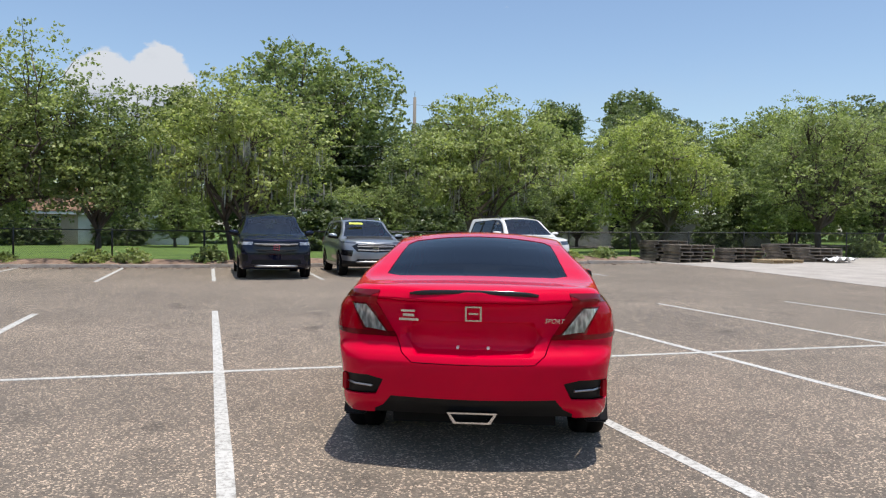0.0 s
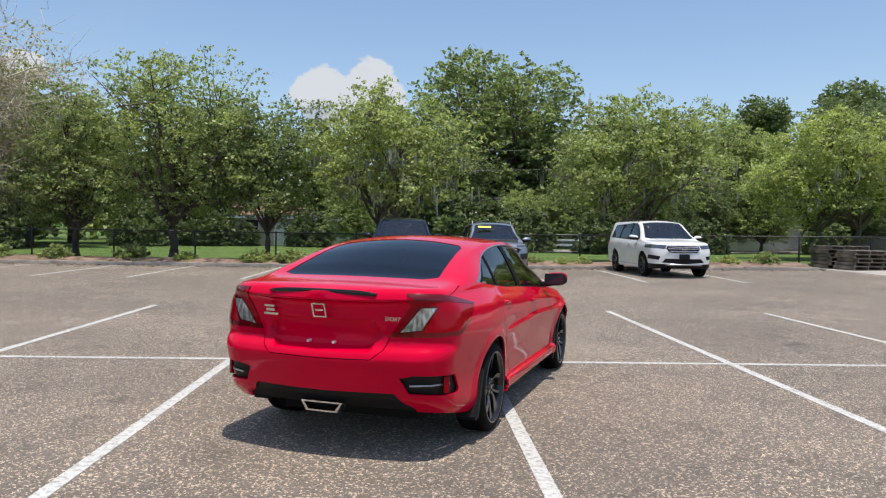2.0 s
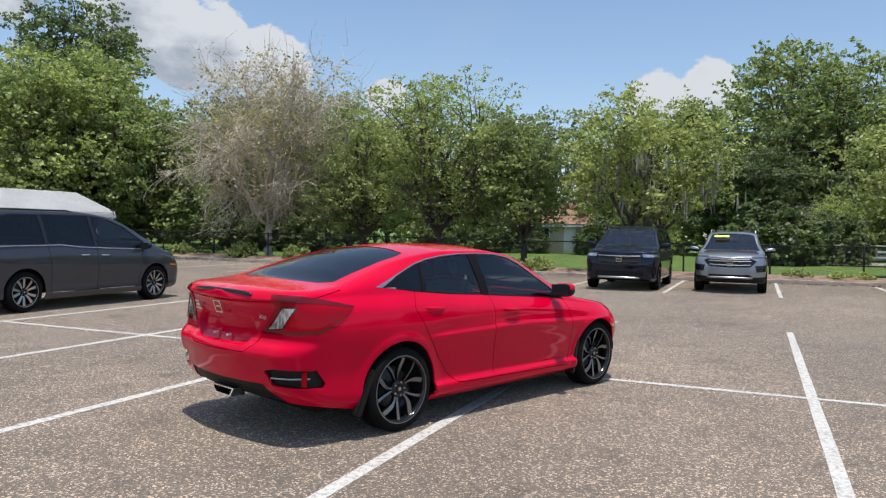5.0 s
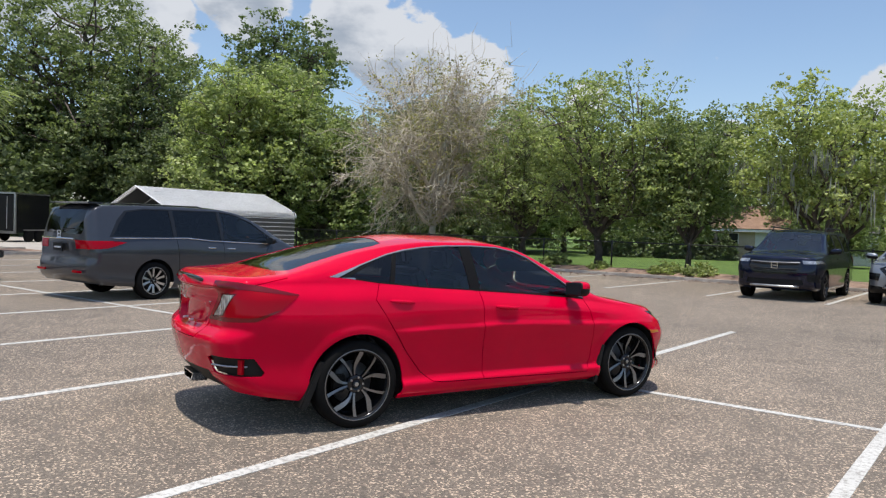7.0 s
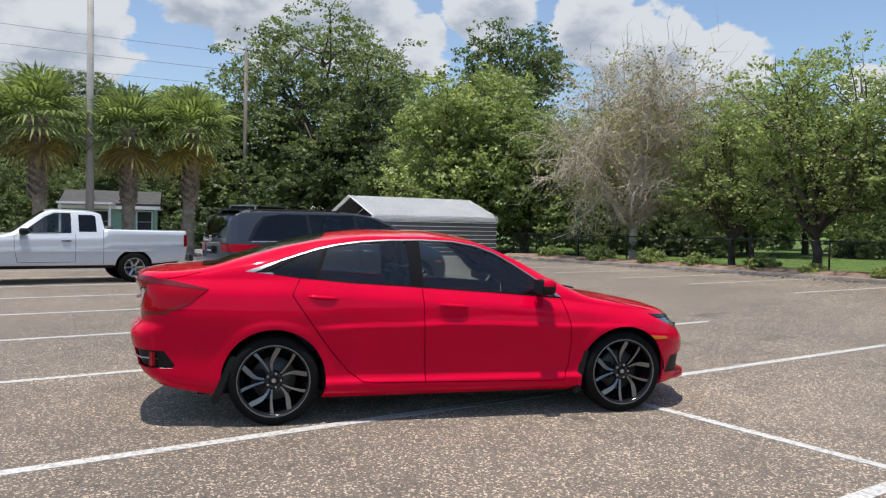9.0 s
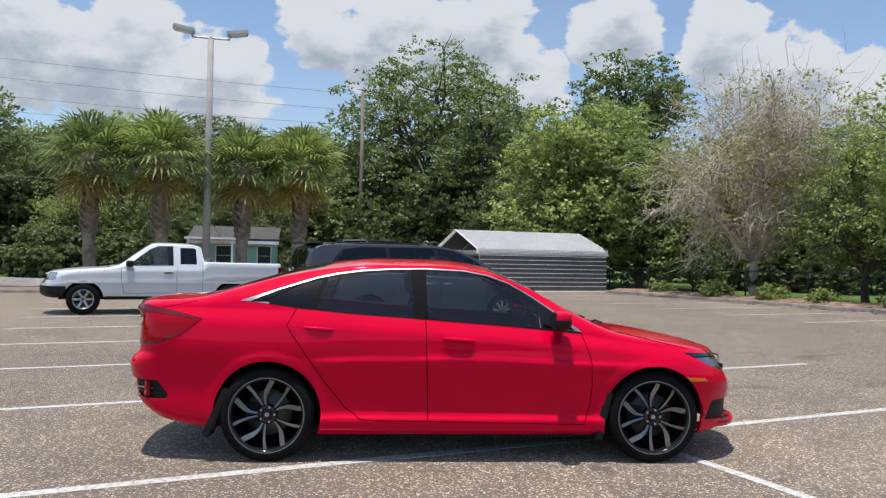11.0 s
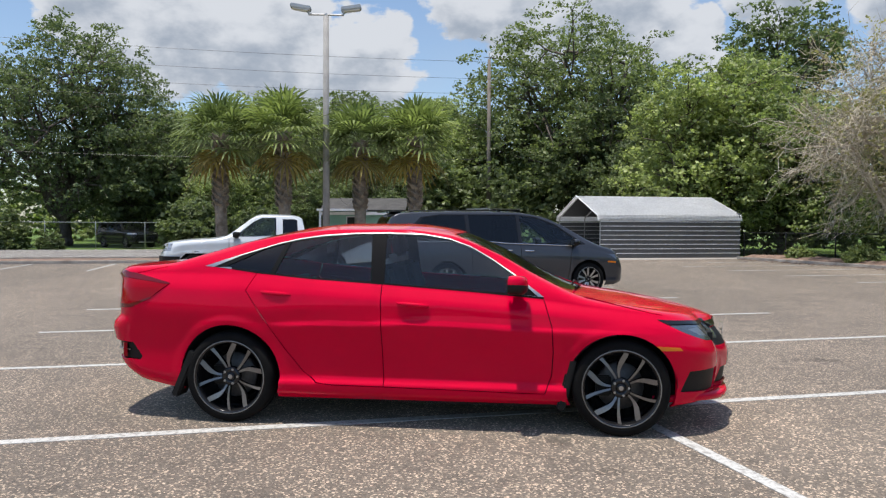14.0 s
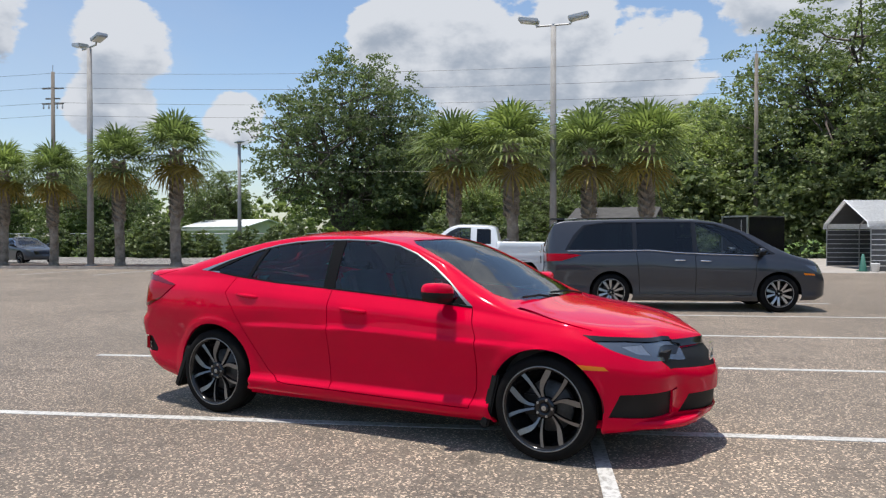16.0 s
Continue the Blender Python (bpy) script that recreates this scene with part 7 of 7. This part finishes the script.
def utility_pole(x, y, h, turn, gear=True):
    th = thing("utility_pole", pose(x, y, 0, 0, 0, turn), "weathered wooden utility pole carrying power lines", "utility pole")
    part("pole", tube([(0, 0, -0.2), (0, 0, h)], [0.19, 0.13], 10), M_WOODPOLE, th, smooth=True)
    part("tip_pin", tube([(0, 0, h), (0, 0, h + 0.5)], 0.03, 6), M_GALV, th)
    if gear:
        for k, z in enumerate((h - 1.3, h - 2.1)):
            part("cross_arm", box(-0.9 + 0.3 * k, 0.9 - 0.3 * k, -0.05, 0.05, z - 0.05, z + 0.05), M_WOODPOLE, th)
        for x0 in (-0.8, -0.35, 0.35, 0.8):
            bm = bmesh.new()
            add_lathe(bm, [(0.02, h - 2.9), (0.07, h - 2.85), (0.04, h - 2.8), (0.07, h - 2.75), (0.04, h - 2.7), (0.02, h - 2.5)], 10, "z")
            bmesh.ops.translate(bm, vec=(x0, 0, 0), verts=bm.verts)
            part("insulator", bm, M_GALV, th, smooth=True)
        part("cross_arm", box(-0.9, 0.9, -0.05, 0.05, h - 2.55, h - 2.45), M_WOODPOLE, th)
    return th


utility_pole(-48.5, 22.8, 14.6, 90, False)
part("lower_arm", box(-0.7, 0.7, -0.05, 0.05, 12.3, 12.4, pose(-48.5, 22.8, 0, 0, 0, 15)), M_WOODPOLE, bpy.data.objects["utility_pole"]).matrix_basis = pose(-48.5, 22.8, 0, 0, 0, 90).inverted()
utility_pole(-46.5, -30.5, 14.4, 90, True)
utility_pole(16.2, 60.5, 12.2, 0, False)


def power_line(p, q, sag):
    p, q = Vector(p), Vector(q)
    pts = []
    for i in range(33):
        t = i / 32
        v = p.lerp(q, t)
        v.z -= sag * 4 * t * (1 - t)
        pts.append(v)
    bm = bmesh.new()
    add_tube(bm, pts, 0.011, 4, False)
    ob = part("power_line", bm, M_BLACKMETAL)
    return tagged(ob, "thin black power line between poles", "power line", "power lines")


for z0, z1, off in ((14.3, 14.4, 0.0), (13.1, 13.0, 0.4), (12.1, 12.0, -0.5), (11.0, 11.0, 0.0), (6.9, 6.8, 0.1)):
    power_line((-46.5 + off, -30.5, z0), (-48.5 + off, 22.8, z1), 0.5)
    power_line((-46.5 + off, -30.5, z0), (-44 + off, -95, z0), 0.8)
    power_line((-48.5 + off, 22.8, z1), (-52 + off, 75, z1), 0.6)
for z, off in ((11.6, 0.0), (8.2, 0.2), (6.6, 0.0)):
    power_line((16.2, 60.5 + off, z), (-34, 62 + off, z), 0.6)
    power_line((16.2, 60.5 + off, z), (70, 58 + off, z), 0.6)
power_line((-23.6, 8.0, 4.2), (-44.0, 11.5, 3.2), 0.8)


def house(x, y, turn, w, d, eave, ridge, wall, roof, label, windows=(), door=None, porch=0.0):
    """A one-storey house with a gable roof; windows: (x, z, width, height) on the front, which looks to -y."""
    th = thing("house", pose(x, y, ground_z(x, y), 0, 0, turn), label, "house")
    bm = bmesh.new()
    add_box(bm, -w / 2, w / 2, -d / 2, d / 2, -0.1, eave)
    part("wall", bm, wall, th)
    for s in (1, -1):
        bm = bmesh.new()
        pts = [(s * w / 2, -d / 2, eave), (s * w / 2, d / 2, eave), (s * w / 2, 0, ridge - 0.12)]
        a = [bm.verts.new(p) for p in pts]
        b = [bm.verts.new((p[0] - s * 0.12, p[1], p[2])) for p in pts]
        bm.faces.new(a)
        bm.faces.new(b[::-1])
        for i in range(3):
            bm.faces.new((a[i], a[(i + 1) % 3], b[(i + 1) % 3], b[i]))
        part("gable", bm, wall, th)
    run = d / 2 + 0.4
    sl = math.degrees(math.atan2(ridge - eave, d / 2))
    ln = math.hypot(run, (ridge - eave) * run / (d / 2))
    for s in (1, -1):
        m = pose(0, 0, ridge, 0, 0, 0 if s < 0 else 180) @ pose(0, 0, 0, sl, 0, 0)
        part("roof_slope", box(-w / 2 - 0.3, w / 2 + 0.3, -ln, 0.0, -0.02, 0.10, m), roof, th)
        part("fascia", box(-w / 2 - 0.31, w / 2 + 0.31, s * run - 0.02, s * run + 0.02, eave - 0.36, eave - 0.16), M_WHITEWALL, th)
    for wx, wz, ww, wh in windows:
        win = new("window")
        win.parent = th
        win.matrix_basis = pose(wx, -d / 2, wz)
        part("frame", box(-ww / 2 - 0.06, ww / 2 + 0.06, -0.04, 0.02, -wh / 2 - 0.06, wh / 2 + 0.06), M_WHITEWALL, win)
        for k in (-1, 1):
            part("pane", box(-ww / 2, ww / 2, -0.055, -0.041, (0.01 if k > 0 else -wh / 2), (wh / 2 if k > 0 else -0.01)), M_WINDOWDARK, win)
    if door is not None:
        part("door", box(door - 0.45, door + 0.45, -d / 2 - 0.05, -d / 2 + 0.01, 0, 2.03), M_WHITEWALL, th)
    if porch:
        part("porch_roof", box(-w / 2 - 0.2, -w / 2 + porch, -d / 2 - 2.0, -d / 2, eave - 0.12, eave), M_WHITEWALL, th)
        for px in (-w / 2, -w / 2 + porch - 0.2):
            part("porch_post", box(px - 0.06, px + 0.06, -d / 2 - 1.9, -d / 2 - 1.78, 0, eave - 0.12), M_WHITEWALL, th)
    return th


house(-43.6, 12.6, 75, 5.0, 5.2, 2.6, 3.35, M_GREENWALL, M_ROOFGREY, "small mint-green house with a grey roof behind the palms", [(1.9, 1.5, 0.8, 1.2), (-0.6, 1.5, 0.9, 1.2)], None, 2.8)
house(28.8, 56.0, -20, 11, 7, 2.7, 4.3, M_WHITEWALL, M_ROOFGREY, "white single-storey house beyond the lawn", [(-1.0, 1.6, 0.8, 1.3), (2.5, 1.6, 0.9, 1.3)], 0.8)
house(-9.4, 60.0, 10, 4.8, 5.5, 2.4, 3.9, M_TANWALL, M_ROOFBROWN, "tan house with a brown shingle roof beyond the lawn", [(-1.2, 1.4, 1.0, 1.0)], 0.9)
house(12.6, 67.0, -6, 9, 7, 2.7, 4.2, M_WHITEWALL, M_ROOFGREY, "pale house with a grey roof seen between trees", [(-1.5, 1.6, 0.9, 1.2), (2.0, 1.6, 0.9, 1.2)], 0.4)
house(-4.2, 61.5, 4, 5.5, 5, 2.3, 3.6, M_WHITEWALL, M_ROOFGREY, "small white shed under a grey roof", [(1.0, 1.4, 0.7, 0.8)], -0.8)
house(-66, -23.6, 70, 8, 6, 2.5, 3.2, M_WHITEWALL, M_ROOFMETAL, "long low white commercial building across the street", [(-2, 1.5, 1.4, 1.1)], 2.4)
house(40.0, 54.0, -35, 9, 6, 2.6, 4.2, M_WHITEWALL, M_ROOFMETAL, "white house with a pale roof deep under trees", [(0.0, 1.5, 1.0, 1.1)], 2.0)


def rail_fence(x0, x1, y):
    th = thing("rail_fence", Matrix(), "white three-rail paddock fence along the far road", "fence", kind="structure")
    n = int((x1 - x0) / 2.4)
    for i in range(n + 1):
        x = x0 + (x1 - x0) * i / n
        part("post", box(x - 0.07, x + 0.07, y - 0.07, y + 0.07, ground_z(x, y) - 0.1, ground_z(x, y) + 1.2), M_WHITEWALL, th)
    for z in (0.35, 0.7, 1.05):
        for i in range(n):
            xa, xb = x0 + (x1 - x0) * i / n, x0 + (x1 - x0) * (i + 1) / n
            part("rail", box(xa, xb, y - 0.025, y + 0.025, ground_z(xa, y) + z - 0.06, ground_z(xa, y) + z + 0.06), M_WHITEWALL, th)


rail_fence(6.5, 27, 53.6)


def pallet(stack_m, mat, label):
    th = thing("pallet", stack_m, label, "pallet", "stacked pallets")
    for k in range(7):
        y = -0.48 + 0.96 * k / 6
        part("deck_board", box(-0.92, 0.92, y - 0.05, y + 0.05, 0.122, 0.142), mat, th)
    for x in (-0.88, -0.3, 0.3, 0.88):
        part("stringer", box(x - 0.025, x + 0.025, -0.52, 0.52, 0.02, 0.120), mat, th)
    for y in (-0.46, 0, 0.46):
        part("base_board", box(-0.92, 0.92, y - 0.05, y + 0.05, 0.0, 0.018), mat, th)
    return th


def pallet_stack(src, x, y, n, turn, jitter):
    for k in range(n):
        m = pose(x + random.uniform(-jitter, jitter), y + random.uniform(-jitter, jitter), ground_z(x, y) + 0.012 + 0.1435 * k, 0, 0, turn + random.uniform(-4, 4) * jitter * 12)
        if src.matrix_basis == Matrix():
            src.matrix_basis = m
        else:
            copy_thing(src, m)


old = pallet(Matrix(), M_PALLET, "weathered grey-brown wooden pallet in an untidy stack")
for x, y, n, turn in ((19.1, 27.1, 5, 9), (18.8, 28.4, 6, 10), (21.4, 26.8, 4, 12), (25.2, 26.5, 4, 6), (24.8, 27.8, 5, 8)):
    pallet_stack(old, x, y, n, turn, 0.09)
fresh = pallet(Matrix(), M_PALLETNEW, "single pale new wooden pallet lying flat")
pallet_stack(fresh, 22.4, 25.7, 1, 10, 0.0)
# crumpled plastic sheet at the foot of a stack
bm = bmesh.new()
bmesh.ops.create_grid(bm, x_segments=18, y_segments=12, size=0.5)
for v in bm.verts:
    n = noise.noise(v.co * 5.0)
    v.co = Vector((v.co.x * 1.3, v.co.y * 0.8, 0.16 + 0.18 * n + 0.05 * noise.noise(v.co * 9.0)))
bmesh.ops.solidify(bm, geom=list(bm.faces), thickness=0.004)
wrap = thing("plastic_sheet", pose(25.3, 25.4, ground_z(25.3, 25.4), 0, 0, 10), "crumpled white plastic sheet beside the pallets", "plastic sheet")
part("sheet", bm, M_PLATEWHITE, wrap, smooth=True)


# scattered leaf litter and scraps along the kerb
def litter():
    rng = np.random.default_rng(77)
    cen = np.column_stack([rng.uniform(-22, 17, 900), KERB_Y - 0.12 - np.abs(rng.normal(size=900)) * 0.5, np.zeros(900)])
    cen[:, 2] = [ground_z(a, b) + 0.012 for a, b in cen[:, :2]]
    v, f = leaf_cloud(rng, cen, 2, 0.12, 0.06, 0.02, 1)
    ob = new("leaf_litter", fast_mesh("leaf_litter", v, f, M_MULCH))
    tagged(ob, "dry leaves and scraps along the kerb", "leaf litter", kind="stuff")


litter()


def woodland(name, label, seed, p, q, depth, height, n, leaf, mat):
    """A far belt of trees: clumps along a strip with an uneven skyline."""
    rng = np.random.default_rng(seed)
    p, q = np.array(p, float), np.array(q, float)
    d = q - p
    side = np.array([-d[1], d[0]]) / np.linalg.norm(d)
    t = rng.random(n)
    xy = p + d * t[:, None] + side * (rng.random(n) * depth)[:, None]
    top = np.array([height * (0.72 + 0.36 * noise.noise((a * 0.13, b * 0.13, seed)) + 0.18 * noise.noise((a * 0.45, b * 0.45, seed + 5))) for a, b in xy])
    z = top * rng.random(n) ** 0.75 + 0.2
    cen = np.column_stack([xy, z])
    v, f = leaf_cloud(rng, cen, 28, 1.0, leaf, 0.75, 4)
    ob = new(name, fast_mesh(name, v, f, mat))
    return tagged(ob, label, "woods", kind="stuff")


woodland("woodland", "distant belt of mixed green trees beyond the lawn", 3, (-62, 66), (95, 66), 10, 8.5, 2300, 0.55, M_LEAF_OAK)
woodland("woodland", "dark wood behind the carport and the green house", 4, (-50, 42), (-58, -4), 8, 8.0, 1100, 0.42, M_LEAF_DARK)
woodland("woodland", "distant trees beyond the street", 5, (-84, 40), (-84, -90), 10, 8.0, 1300, 0.6, M_LEAF_OAK)
woodland("woodland", "belt of trees to the north-west behind the fence", 6, (-46, 46), (-23, 50), 6, 6.5, 620, 0.42, M_LEAF_DARK)
# east and south belts are out of view, added only to be reflected
woodland("woodland", "unseen line of trees added east of the lot for reflections", 7, (75, 60), (75, -60), 10, 9.0, 900, 0.9, M_LEAF_OAK)
woodland("woodland", "unseen line of trees added south of the lot for reflections", 8, (80, -62), (-80, -62), 10, 9.0, 900, 0.9, M_LEAF_OAK)
woodland("woodland", "low thicket between the trees and the fence", 9, (-40, 32.5), (-24, 33), 4, 4.5, 360, 0.26, M_LEAF_DARK)


# the grey sedan waiting across the street
vehicle("sedan", pose(-29.5, -20.5, 0, 0, 0, 62), "grey sedan standing at the street side", M_GREYVAN,
        zt=[(-2.4, 1.04), (-1.8, 1.10), (-1.2, 1.32), (-0.6, 1.42), (0, 1.42), (0.4, 1.30), (1.1, 0.95), (1.7, 0.86), (2.25, 0.70)], z0=[(-2.4, 0.30), (-1, 0.2), (1, 0.2), (2.3, 0.22)],
        zs=[(-2.4, 1.0), (-1, 1.02), (0.8, 0.92), (1.6, 0.82), (2.25, 0.66)], wide=[(-2.4, 0.84), (-1.35, 0.905), (1.35, 0.905), (2.3, 0.80)], rail=[(-2.4, 0.66), (-1.2, 0.6), (0.2, 0.6), (1.1, 0.7), (2.2, 0.58)], drop=[(-2.4, 0.02), (-1, 0.06), (0.3, 0.05), (2.2, 0.03)],
        xr=[(0, -2.3), (0.3, -2.4), (1, -2.38)], xf=[(0, 2.15), (0.3, 2.28), (1, 2.18)], axles=(-1.38, 1.38), wheel_spec=(0.33, 0.235, 0.22, 0.78, SPORT_RIM),
        panes=([(-1.5, 1.08), (-1.0, 1.27), (-0.4, 1.345), (0.05, 1.33), (0.4, 1.22), (0.85, 0.95), (-0.2, 1.01)], [[(-0.2, 1.03), (-0.2, 1.32), (0.05, 1.31), (0.38, 1.20), (0.75, 0.98)], [(-1.4, 1.09), (-0.98, 1.25), (-0.4, 1.32), (-0.28, 1.32), (-0.28, 1.04)]]),
        screen=[(0.22, -0.1), (0.2, 0.5), (0.6, 0.58), (0.95, 0.65), (1.1, 0.3), (1.12, -0.1)], rear_pane=None, lamps=[([(1.75, 0.76), (2.4, 0.72), (2.4, 0.62), (1.95, 0.64)], SIDE, M_LAMPDARK)], tails=[([(-2.5, 1.0), (-2.0, 0.98), (-2.1, 0.84), (-2.5, 0.82)], SIDE, M_REDLENS)],
        grille=[("grille", [(-0.1, 0.66), (0.5, 0.66), (0.45, 0.5), (-0.1, 0.5)], END, M_GLOSSBLACK, "black grille", 0.01)], mirror=(0.7, 0.87, 1.0, M_GREYVAN, 0.95), cab=(0.9, 0.1, -0.78, 0.5), rear=(0.3, 0.3, 0.08), front=(0.4, 0.38, 0.14))
